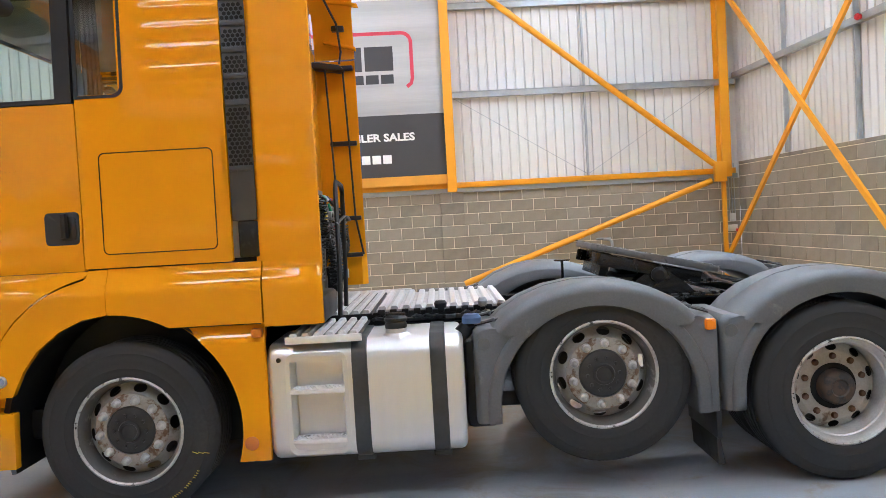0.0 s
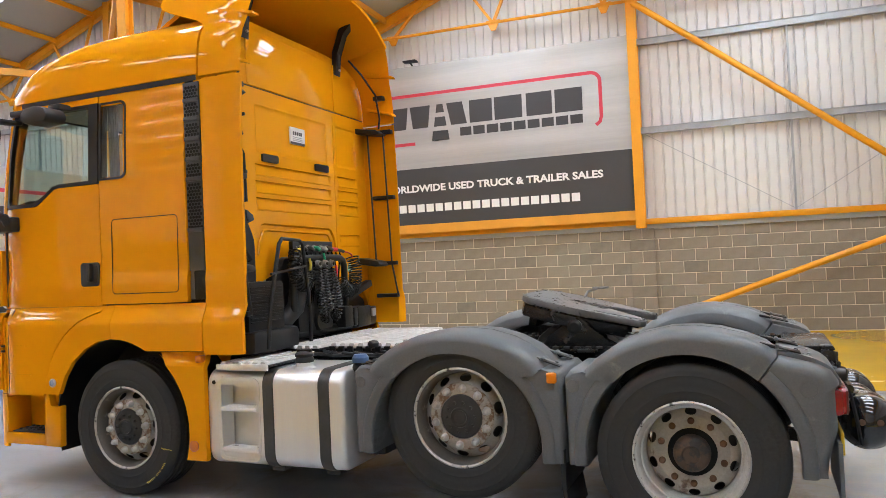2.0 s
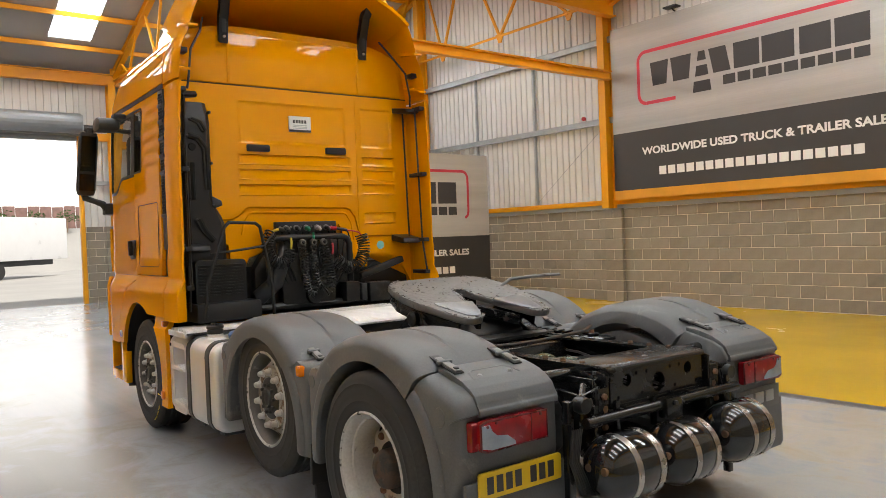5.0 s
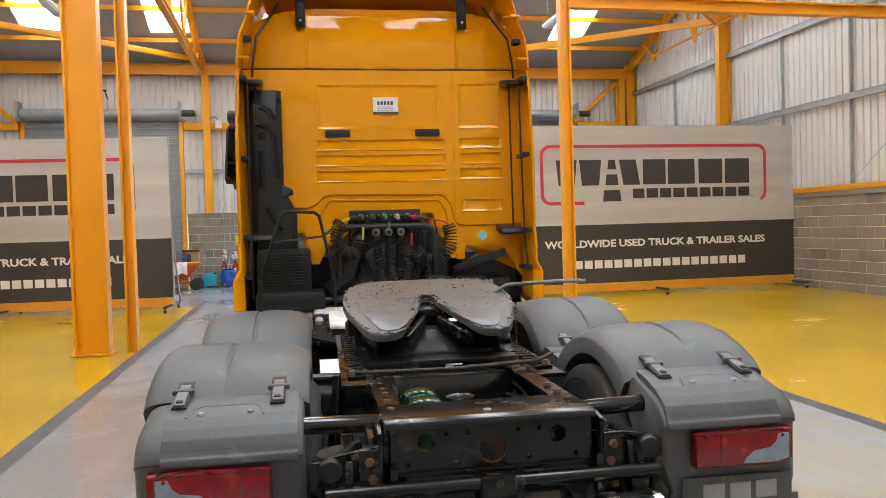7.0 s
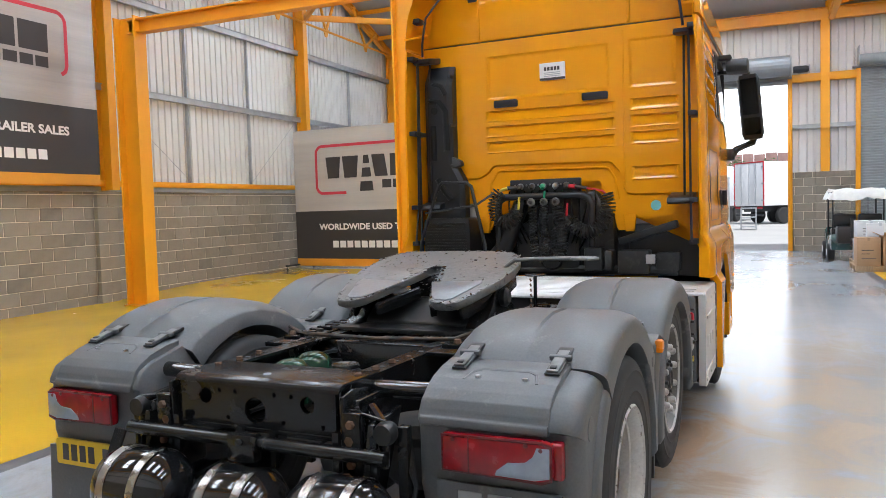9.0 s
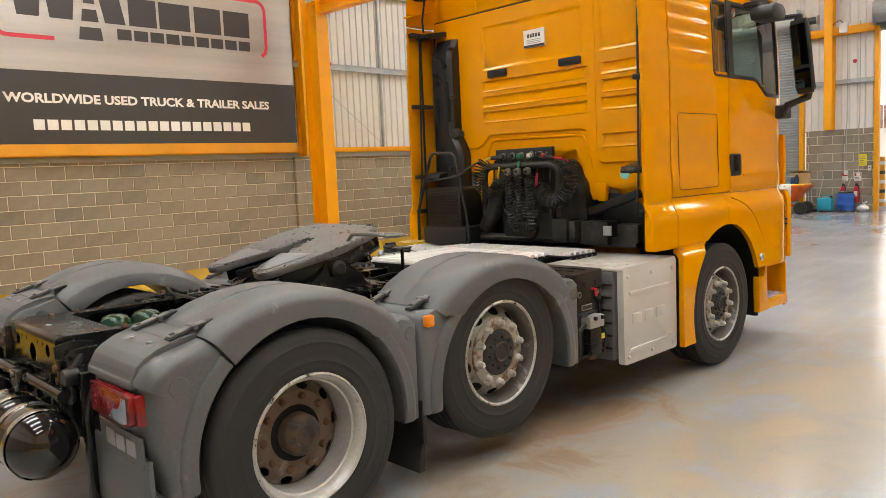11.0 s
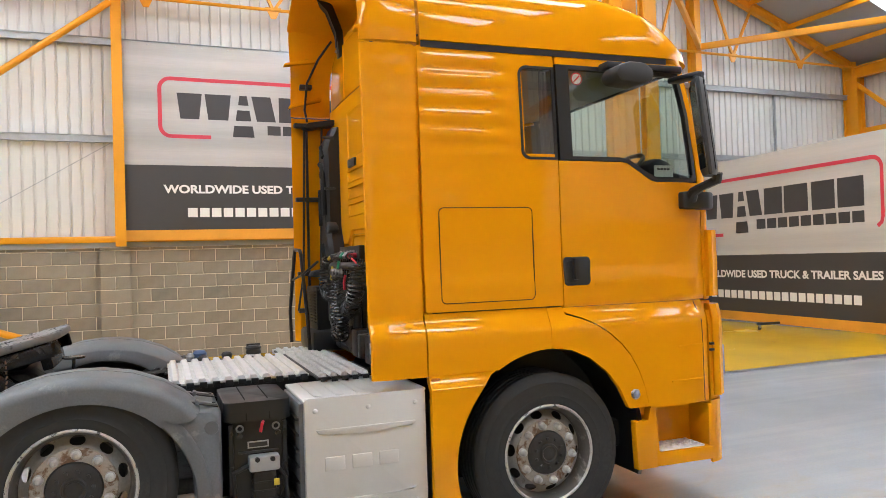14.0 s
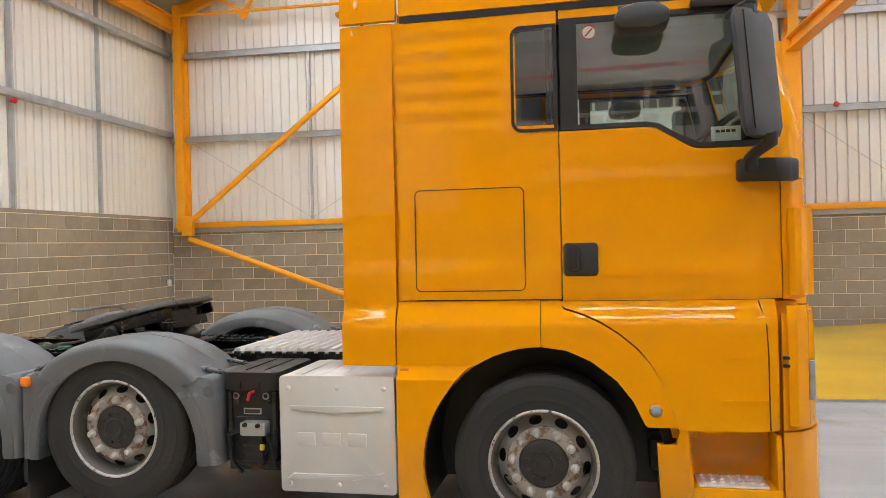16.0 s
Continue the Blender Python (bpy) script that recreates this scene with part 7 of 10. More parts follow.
part("main_switch", tube([(1.68, 1.16, 0.855), (1.69, 1.20, 0.85), (1.70, 1.205, 0.81)], 0.009, 8), M["red_line"], bbox, "red isolator switch")
part("box_label", box((1.65, 1.13, 0.715), (1.76, 1.137, 0.75)), M["galvanised"], bbox)
part("box_label_face", box((1.657, 1.136, 0.721), (1.753, 1.139, 0.744)), M["dark_print"], bbox)
for x in (1.645, 1.765):
    part("lid_groove", tube([(x, 0.64, 0.966), (x, 1.08, 0.967), (x, 1.135, 0.945), (x, 1.161, 0.90), (x, 1.161, 0.87)], 0.0035, 6), M["seam_black"], bbox)
for x in (1.612, 1.80):
    ring = [(x + 0.017 * math.cos(a), 1.150, 0.825 + 0.017 * math.sin(a)) for a in (2 * math.pi * k / 14 for k in range(14))]
    part("lifting_ring", tube(ring, 0.005, 6, None, True), M["steel_dull"], bbox)
for x in (1.565, 1.845):
    part("side_rib", box((x - 0.012, 1.12, 0.44), (x + 0.012, 1.142, 0.845), 0.004), BP, bbox)
    for z in (0.80, 0.62, 0.47):
        part("rib_screw", lathe([(0.0, 0.008), (0.009, 0.007), (0.011, 0.0)], (x, 1.141, z), "y", 8), M["dirty_black"], bbox)
part("front_ledge", box((1.60, 1.125, 0.69), (1.81, 1.141, 0.70), 0.003), M["trim"], bbox)
for x, z in ((1.64, 0.665), (1.72, 0.668)):
    part("bracket_stud", lathe([(0.0, 0.018), (0.012, 0.016), (0.014, 0.0)], (x, 1.205, z), "y", 10), M["dirty_black"], bbox)
for k in range(4):
    part("loose_cable", tube([(1.58 + 0.02 * k, 1.12, 0.66 - 0.03 * k), (1.555 + 0.012 * k, 1.165, 0.56), (1.60 + 0.05 * k, 1.17, 0.46 - 0.01 * k), (1.66 + 0.05 * k, 1.08, 0.40)], 0.006, 6), BP, bbox)
for x in (1.60, 1.80):
    part("box_knob", lathe([(0.0, 0.02), (0.014, 0.018), (0.016, 0.0)], (x, 1.135, 0.785), "y", 10), M["dirty_black"], bbox)
pump = part("air_unit", box((1.60, 1.10, 0.60), (1.76, 1.20, 0.68), 0.012), M["galvanised"], truck, "grey metal air valve unit")
part("air_unit_body", box((1.62, 1.08, 0.42), (1.74, 1.19, 0.60), 0.015), M["dirty_black"], pump)
for k in range(3):
    part("air_unit_band", box((1.615, 1.075, 0.45 + 0.045 * k), (1.745, 1.195, 0.458 + 0.045 * k), 0.002), BP, pump)
part("air_unit_tag", box((1.605, 1.19, 0.52), (1.635, 1.20, 0.555), 0.003), M["yellow_line"], pump)
part("air_unit_foot", lathe([(0.04, 0.0), (0.045, 0.03), (0.0, 0.03)], (1.68, 1.13, 0.39), "z", 14), M["rust_nut"], pump)
part("air_hose", tube([(1.76, 1.16, 0.63), (1.84, 1.17, 0.60), (1.83, 1.16, 0.45), (1.80, 1.10, 0.36)], 0.013, 8), BP, pump)
part("air_hose", tube([(1.62, 1.16, 0.63), (1.57, 1.18, 0.55), (1.56, 1.16, 0.42), (1.60, 1.0, 0.36)], 0.011, 8), BP, pump)
part("box_frame", box((1.50, 0.62, 0.36), (1.90, 1.06, 0.46), 0.01), BP, truck)

# ---- machinery and couplings behind the cab ----
bm = bmesh.new()
loops = []
for j in range(24):
    z = 1.45 + 1.36 * j / 23
    wide = 0.0 if z > 2.02 else 0.10 * sm((2.02 - z) / 0.25)
    depth = 0.0 if z < 2.65 else -0.08 * sm((z - 2.65) / 0.16)
    loops.append([(0.76, -1.12, z), (0.85 + depth, -1.12, z), (0.885 + depth, -1.08, z), (0.885 + depth, -0.90 + wide, z), (0.85 + depth, -0.86 + wide, z), (0.76, -0.86 + wide, z)])
loft(loops, bm)
intake = part("air_intake", bm, BP, truck, "black plastic air intake duct")
# Grooves drawn as near-black rods, the shade of a recess put into colour.
for pts, r in (([(0.875, -1.02, 2.66), (0.882, -0.95, 2.63), (0.884, -0.91, 2.56)], 0.022), ([(0.884, -1.05, 2.52), (0.886, -0.97, 2.50), (0.886, -0.91, 2.42), (0.886, -0.90, 2.08)], 0.024), ([(0.886, -1.03, 2.30), (0.886, -1.03, 2.00)], 0.026), ([(0.886, -0.99, 1.84), (0.886, -0.94, 1.74), (0.886, -0.87, 1.66)], 0.026)):
    part("duct_groove_shade", tube(pts, r, 8), M["seam_black"], intake)
    edge = [(x + 0.006, y - r * 0.9, z) for x, y, z in pts]
    part("duct_ridge", tube(edge, 0.013, 8), BP, intake)
for z in (2.72, 2.30, 1.95):
    part("duct_rib", box((0.80, -0.875, z - 0.012), (0.892, -0.855, z + 0.012), 0.005), TR, intake)
part("duct_lug", prism([(-0.87, 2.03), (-0.79, 1.99), (-0.78, 1.95), (-0.87, 1.92)], "x", 0.80, 0.88, 0.01), TR, intake)
part("duct_boss", lathe([(0.0, 0.012), (0.03, 0.010), (0.034, 0.0)], (0.884, -1.02, 2.43), "x", 14), M["seam_black"], intake)
part("duct_strap", tube([(0.98, -1.12, 2.86), (0.985, -1.12, 2.2), (0.99, -1.12, 1.3), (0.985, -1.12, 1.10)], 0.012, 6), BP, intake)
filt = part("air_filter_box", prism(rounded(-1.08, 1.14, -0.66, 1.50, 0.03), "x", 0.76, 1.02, 0.02), BP, truck, "black louvred air filter box")
for k in range(11):
    part("louvre", box((1.015, -1.06, 1.215 + 0.024 * k), (1.034, -0.69, 1.224 + 0.024 * k), 0.002), BP, filt)
part("lower_tank", box((0.76, -1.10, 1.0), (1.08, -0.55, 1.16), 0.03), BP, truck)
grab_line = [(1.16, -1.06, 1.04), (1.17, -1.04, 1.30), (1.15, -0.88, 1.76), (1.15, -0.84, 1.80), (1.15, -0.62, 1.79), (1.15, -0.58, 1.76), (1.13, -0.48, 1.28), (1.12, -0.47, 1.03)]
guard_bar = part("grab_frame", tube(grab_line, 0.014, 8), BP, truck, "bent black steel grab frame")
part("grab_bar", tube([(1.16, -1.0, 1.55), (1.15, -0.55, 1.60), (1.05, -0.42, 1.70)], 0.010, 6), BP, guard_bar)
part("engine_block", prism([(-0.50, 1.0), (-0.50, 1.40), (-0.30, 1.68), (0.36, 1.70), (0.50, 1.50), (0.52, 1.0)], "x", 0.30, 0.80, 0.04), M["dirty_black"], truck)
part("engine_tunnel", prism([(-0.62, 1.0), (-0.62, 1.55), (-0.42, 1.74), (0.42, 1.74), (0.60, 1.50), (0.62, 1.0)], "x", 0.2, 0.70, 0.02), M["dirty_black"], truck)
part("rear_pipe", tube([(0.86, -0.50, 1.15), (0.92, -0.36, 1.28), (0.92, -0.30, 1.45), (0.86, -0.25, 1.60)], 0.07, 14), BP, truck)
part("dark_housing", prism([(-0.28, 1.06), (-0.30, 1.40), (-0.10, 1.52), (0.12, 1.52), (0.25, 1.40), (0.24, 1.06)], "x", 0.78, 0.90, 0.03), M["dirty_black"], truck)
part("dust_cover", lathe([(0.0, 0.05), (0.08, 0.045), (0.10, 0.0), (0.0, 0.0)], (0.88, 0.02, 1.15), "x", 20), M["dirty_black"], truck)
for y0, y1, z0, z1, x in ((0.30, 0.44, 1.06, 1.24, 0.98), (0.46, 0.52, 1.06, 1.22, 0.98), (0.56, 0.80, 1.04, 1.22, 0.96), (0.84, 1.02, 1.06, 1.20, 0.90)):
    part("valve_unit", box((0.82, y0, z0), (x, y1, z1), 0.012), M["dirty_black"], truck)
part("pale_valve", box((0.97, 0.78, 1.12), (0.985, 0.85, 1.19), 0.004), M["galvanised"], truck)
part("cab_support", bar_between((0.80, 0.55, 1.28), (0.84, 1.0, 1.42), 0.08, 0.06, bevel=0.01), BP, truck)
part("arch_cover", prism([(0.58, 1.0), (0.60, 1.285), (0.75, 1.40), (0.88, 1.462), (0.96, 1.455), (1.08, 1.365), (1.14, 1.24), (1.17, 1.0)], "x", 0.60, 0.71, 0.02), BP, truck)
part("cross_tube", tube([(0.86, -1.0, 1.06), (0.86, 1.0, 1.06)], 0.04, 10), M["dirty_black"], truck)
panel_box = part("coupling_panel", box((0.86, -0.335, 1.688), (0.90, 0.262, 1.802), 0.006), BP, truck, "black coupling panel with coloured airline sockets")
hoop = part("hose_rail", tube([(0.95, -0.42, 1.25), (0.95, -0.425, 1.57), (0.95, -0.41, 1.63), (0.95, -0.36, 1.662), (0.95, 0.28, 1.662), (0.95, 0.335, 1.64), (0.95, 0.36, 1.59), (0.95, 0.36, 1.25)], 0.029, 12), BP, truck, "bent black hose rail")
for y, mat in ((-0.24, "hub"), (-0.14, "hub"), (-0.045, "green_line"), (0.06, "galvanised"), (0.15, "hub")):
    socket = part("socket", tube([(0.895, y, 1.745), (0.945, y, 1.742), (0.965, y + 0.01, 1.722)], [0.022, 0.020, 0.014], 10), M[mat], panel_box)
    part("collar", lathe([(0.020, 0.0), (0.027, 0.004), (0.027, 0.014), (0.020, 0.018)], (0.902, y, 1.745), "x", 12), M["steel_dull"], socket)
for y in (-0.29, -0.19, -0.09, 0.01, 0.10, 0.21):
    part("panel_bolt", lathe([(0.0, 0.008), (0.008, 0.007), (0.009, 0.0)], (0.90, y, 1.755), "x", 6), M["steel_dull"], panel_box)
part("socket", tube([(0.90, 0.17, 1.735), (0.94, 0.20, 1.733), (0.96, 0.235, 1.730)], 0.018, 10), M["red_line"], panel_box)
part("socket", tube([(0.96, 0.235, 1.730), (0.965, 0.29, 1.722), (0.97, 0.33, 1.713)], 0.013, 10), M["hub"], panel_box)
part("socket", tube([(0.90, -0.26, 1.735), (0.94, -0.30, 1.738), (0.96, -0.335, 1.735)], 0.018, 10), M["hub"], panel_box)


def coil(points, r=0.040, wire=0.0066, pitch=0.024):
    """A coiled airline round a line of points."""
    pts = [Vector(p) for p in points]
    dense = []
    for i in range(len(pts) - 1):
        a, b = pts[max(0, i - 1)], pts[i]
        c, d = pts[i + 1], pts[min(len(pts) - 1, i + 2)]
        for k in range(12):
            t = k / 12
            dense.append(0.5 * ((2 * b) + (c - a) * t + (2 * a - 5 * b + 4 * c - d) * t * t + (3 * b - a - 3 * c + d) * t**3))
    dense.append(pts[-1])
    length = sum((b - a).length for a, b in zip(dense, dense[1:]))
    turns = length / pitch
    out, side, run = [], None, 0.0
    for i in range(len(dense) - 1):
        a, b = dense[i], dense[i + 1]
        way = (b - a).normalized()
        side = (side if side is not None else way.orthogonal()).normalized()
        side = (side - way * side.dot(way)).normalized()
        other = way.cross(side)
        steps = max(2, int((b - a).length / pitch * 8))
        for k in range(steps):
            t = k / steps
            ph = 2 * math.pi * (run + (b - a).length * t) / pitch
            out.append(a.lerp(b, t) + r * (math.cos(ph) * side + math.sin(ph) * other))
        run += (b - a).length
    return tube(out, wire, 5)


COILS = (
    ([(0.97, -0.40, 1.715), (0.98, -0.437, 1.66), (0.99, -0.447, 1.56), (0.99, -0.40, 1.47), (0.99, -0.32, 1.447), (0.99, -0.26, 1.49), (0.98, -0.238, 1.55)], 0.050),
    ([(0.98, -0.125, 1.59), (0.99, -0.112, 1.50), (1.0, -0.108, 1.34), (1.0, -0.09, 1.20), (1.0, -0.05, 1.16), (0.98, -0.02, 1.24)], 0.030),
    ([(0.98, -0.022, 1.59), (0.99, -0.018, 1.44), (1.0, -0.006, 1.29), (1.0, 0.03, 1.22), (0.99, 0.06, 1.28), (0.98, 0.07, 1.40)], 0.030),
    ([(0.97, 0.083, 1.57), (0.99, 0.11, 1.45), (1.0, 0.135, 1.30), (1.0, 0.12, 1.20), (0.99, 0.08, 1.17)], 0.042),
    ([(0.97, 0.478, 1.665), (0.98, 0.497, 1.58), (0.99, 0.478, 1.475), (1.0, 0.40, 1.385), (1.0, 0.31, 1.375), (1.0, 0.24, 1.415), (0.99, 0.195, 1.46)], 0.056),
)
for pts, r in COILS:
    part("coiled_airline", coil(pts, r), M["airline"], hoop, "coiled black airline")
for y, z, mat in ((-0.235, 1.56, "yellow_line"), (-0.02, 1.60, "green_line"), (0.165, 1.50, "red_line")):
    part("hose_end", tube([(0.985, y, z), (0.99, y + 0.006, z + 0.05), (0.98, y + 0.008, z + 0.10)], 0.010, 8), M[mat], hoop)
for y in (-0.125, -0.02, 0.08):
    plug = part("plug", lathe([(0.0, 0.03), (0.026, 0.028), (0.034, 0.0), (0.0, 0.0)], (0.985, y, 1.615), "x", 16), M["steel_dull"], hoop, "grey round plug")
    part("plug_boss", lathe([(0.0, 0.012), (0.012, 0.010), (0.016, 0.0)], (1.014, y, 1.615), "x", 10), M["hub"], plug)
part("red_lead", tube([(0.97, 0.33, 1.713), (0.98, 0.39, 1.705), (0.975, 0.45, 1.690), (0.97, 0.478, 1.665)], 0.007, 6), M["red_line"], hoop)
part("yellow_lead", tube([(0.965, -0.335, 1.735), (0.97, -0.37, 1.728), (0.97, -0.40, 1.715)], 0.012, 8), M["yellow_line"], hoop)
rng = random.Random(3)
for k in range(12):
    y = -0.34 + 0.065 * k
    part("cable", tube([(0.90, y, 1.71), (0.925, y + 0.02 * rng.random(), 1.62), (0.93, y + 0.06 * (rng.random() - 0.5), 1.45), (0.88, y * 0.6, 1.20)], 0.007, 5), CH, hoop)
# dark bar and feet added for the underside's shade, seen between the wheels
part("under_shade_bar", box((1.9, -0.60, 0.36), (2.2, 0.60, 0.46), 0.02), M["dirty_black"], truck)
part("under_shade_foot", box((0.70, -0.95, 0.24), (0.76, -0.75, 0.36), 0.01), BP, truck)
part("under_shade_foot", box((0.70, 0.75, 0.24), (0.76, 0.95, 0.36), 0.01), BP, truck)


# ---- printed banners ----
def cloth(u, v, seed):
    """How far the banner's cloth bellies out at (u, v)."""
    return 0.006 * math.sin(2.1 * u + seed) * math.cos(1.3 * v + seed) + 0.003 * math.sin(5.3 * u + 2.7 * v + 2 * seed)


def sheet(m, u0, v0, u1, v1, seed, lift=0.0, step=0.25, lean=0.0, cut=0.0):
    """A patch of cloth; lean pushes its top sideways, cut narrows its foot."""
    bm = bmesh.new()
    nu, nv = max(1, round((u1 - u0) / step)), max(1, round((v1 - v0) / step))
    grid = []
    for j in range(nv + 1):
        f = j / nv
        row = []
        for i in range(nu + 1):
            u, v = u0 + cut * (1 - f) + (u1 - u0 - 2 * cut * (1 - f)) * i / nu + lean * f, v0 + (v1 - v0) * f
            row.append(bm.verts.new(m @ Vector((u, cloth(u, v, seed) - lift, v))))
        grid.append(row)
    for j in range(nv):
        for i in range(nu):
            bm.faces.new((grid[j][i], grid[j][i + 1], grid[j + 1][i + 1], grid[j + 1][i]))
    return bm


def red_outline(m, u0, v0, u1, v1, seed, stroke=0.075):
    """The printed round-cornered outline, open at its foot."""
    r = 0.2
    line = [(u0 + 0.18 * (u1 - u0), v0), (u0 + r, v0)]
    for cu, cv, start in ((u0 + r, v0 + r, 270), (u0 + r, v1 - r, 180), (u1 - r, v1 - r, 90)):
        line += [(cu + r * math.cos(radians(start - 15 * k)), cv + r * math.sin(radians(start - 15 * k))) for k in range(7)]
    line += [(u1, v0 + r * 0.9), (u1 - 0.03, v0 + 0.07), (u1 - 0.12, v0)]
    fine = []
    for (a, b), (c, d) in zip(line, line[1:]):
        n = max(1, int(math.hypot(c - a, d - b) / 0.3))
        fine += [(a + (c - a) * k / n, b + (d - b) * k / n) for k in range(n)]
    fine.append(line[-1])
    bm, sides = bmesh.new(), []
    for i, (u, v) in enumerate(fine):
        a, b = fine[max(0, i - 1)], fine[min(len(fine) - 1, i + 1)]
        du, dv = b[0] - a[0], b[1] - a[1]
        k = stroke / 2 / math.hypot(du, dv)
        sides.append([bm.verts.new(m @ Vector((u + w * dv * k, cloth(u, v, seed) - 0.006, v - w * du * k))) for w in (-1, 1)])
    for a, b in zip(sides, sides[1:]):
        bm.faces.new((a[0], a[1], b[1], b[0]))
    return bm


def lettering(name, text, m, u0, v0, u1, v1, seed, material, parent, lift=0.006, bold=0.036):
    """Readable words in the built-in font, spread over a box."""
    curve = bpy.data.curves.new(name, "FONT")
    curve.body, curve.offset, curve.resolution_u = text, bold, 3
    tmp = bpy.data.objects.new(name, curve)
    scene.collection.objects.link(tmp)
    me = bpy.data.meshes.new_from_object(tmp.evaluated_get(bpy.context.evaluated_depsgraph_get()))
    bpy.data.objects.remove(tmp)
    xs, ys = [v.co.x for v in me.vertices], [v.co.y for v in me.vertices]
    ku, kv = (u1 - u0) / (max(xs) - min(xs)), (v1 - v0) / (max(ys) - min(ys))
    for v in me.vertices:
        u, w = u0 + (v.co.x - min(xs)) * ku, v0 + (v.co.y - min(ys)) * kv
        v.co = m @ Vector((u, (cloth(u, w, seed) if seed is not None else 0.0) - lift, w))
    me.materials.clear()
    me.materials.append(material)
    ob = new(name, me)
    ob.parent = parent
    return ob


def make_banner(parent, m, wide, z0, hem, dark_top, top, logo, slogan, bars, seed, silver="banner_silver"):
    """Cloth in three fields with the printed shapes; logo = (u0, v0, u1, v1) of the red outline."""
    part("hem", sheet(m, 0, z0, wide, hem, seed), M["banner_orange"], parent, "orange bottom hem")
    part("dark_field", sheet(m, 0, hem, wide, dark_top, seed), M["banner_dark"], parent, "charcoal printed field")
    part("silver_field", sheet(m, 0, dark_top, wide, top, seed), M[silver], parent, "brushed silver printed field")
    u0, v0, u1, v1 = logo
    part("outline", red_outline(m, u0, v0, u1, v1, seed), M["banner_red"], parent, "open red outline")
    w, h = u1 - u0, v1 - v0
    at = lambda f: u0 + w * f
    up = lambda f: v1 - h * f
    DP = M["dark_print"]
    for a, b, lean, cut in ((0.060, 0.150, 0, 0.06), (0.160, 0.256, 0, 0.06), (0.352, 0.425, -0.10, 0), (0.438, 0.540, 0, 0), (0.550, 0.672, 0, 0), (0.690, 0.800, 0, 0), (0.812, 0.926, 0, 0)):
        part("printed_block", sheet(m, at(a), up(0.69), at(b), up(0.24), seed, 0.006, 0.25, lean, cut), DP, parent)
    for a, b, lo, hi in ((0.288, 0.316, 0.41, 0.24), (0.278, 0.325, 0.69, 0.50), (0.266, 0.336, 0.98, 0.78)):
        part("printed_wedge", sheet(m, at(a), up(lo), at(b), up(hi), seed, 0.006, 0.25, 0.0, -0.03), DP, parent)
    for k in range(9):
        a = 0.392 + k * 0.0602
        part("printed_bar", sheet(m, at(a), up(0.93), at(a + 0.051), up(0.76), seed, 0.006), DP, parent)
    lettering("slogan", "WORLDWIDE USED TRUCK & TRAILER SALES", m, slogan[0], slogan[1], slogan[2], slogan[3], seed, M["white_print"], parent)
    n = 19
    for k in range(n):
        a = bars[0] + (bars[2] - bars[0]) * k / n
        part("printed_bar", sheet(m, a, bars[1], a + (bars[2] - bars[0]) / n * 0.80, bars[3], seed, 0.006), M["white_print"], parent)


def eyelets(parent, m, wide, zs, seed):
    for z in zs:
        for k in range(14):
            u = 0.05 + (wide - 0.1) * k / 13
            part("eyelet", lathe([(0.0, 0.008), (0.014, 0.008), (0.018, 0.0)], m @ Vector((u, cloth(u, z, seed), z)), "y", 8), M["galvanised"], parent)


# Hung on the north wall, between two columns.
BANNER_LABEL = "silver and charcoal vinyl banner, white slogan, "
m = Matrix.Translation((-4.25, 10.72, 0))
b = thing("wall_banner", BANNER_LABEL + "hung on cladding", "banner", "wall banners")
make_banner(b, m, 6.61, 2.30, 2.50, 3.80, 6.20, (0.75, 4.38, 5.99, 5.51), (0.78, 3.25, 5.97, 3.42), (1.22, 2.785, 5.50, 2.965), 0.4)
eyelets(b, m, 6.61, (6.16,), 0.4)
# Hung on the south wall.
m = Matrix.Translation((2.45, -10.38, 0)) @ Matrix.Rotation(math.pi, 4, "Z")
b = thing("wall_banner", BANNER_LABEL + "hung on cladding", "banner", "wall banners")
make_banner(b, m, 6.65, 2.22, 2.42, 3.68, 6.05, (0.75, 4.25, 6.0, 5.38), (0.78, 3.13, 5.98, 3.30), (1.22, 2.665, 5.52, 2.845), 1.9)
eyelets(b, m, 6.65, (6.01,), 1.9)


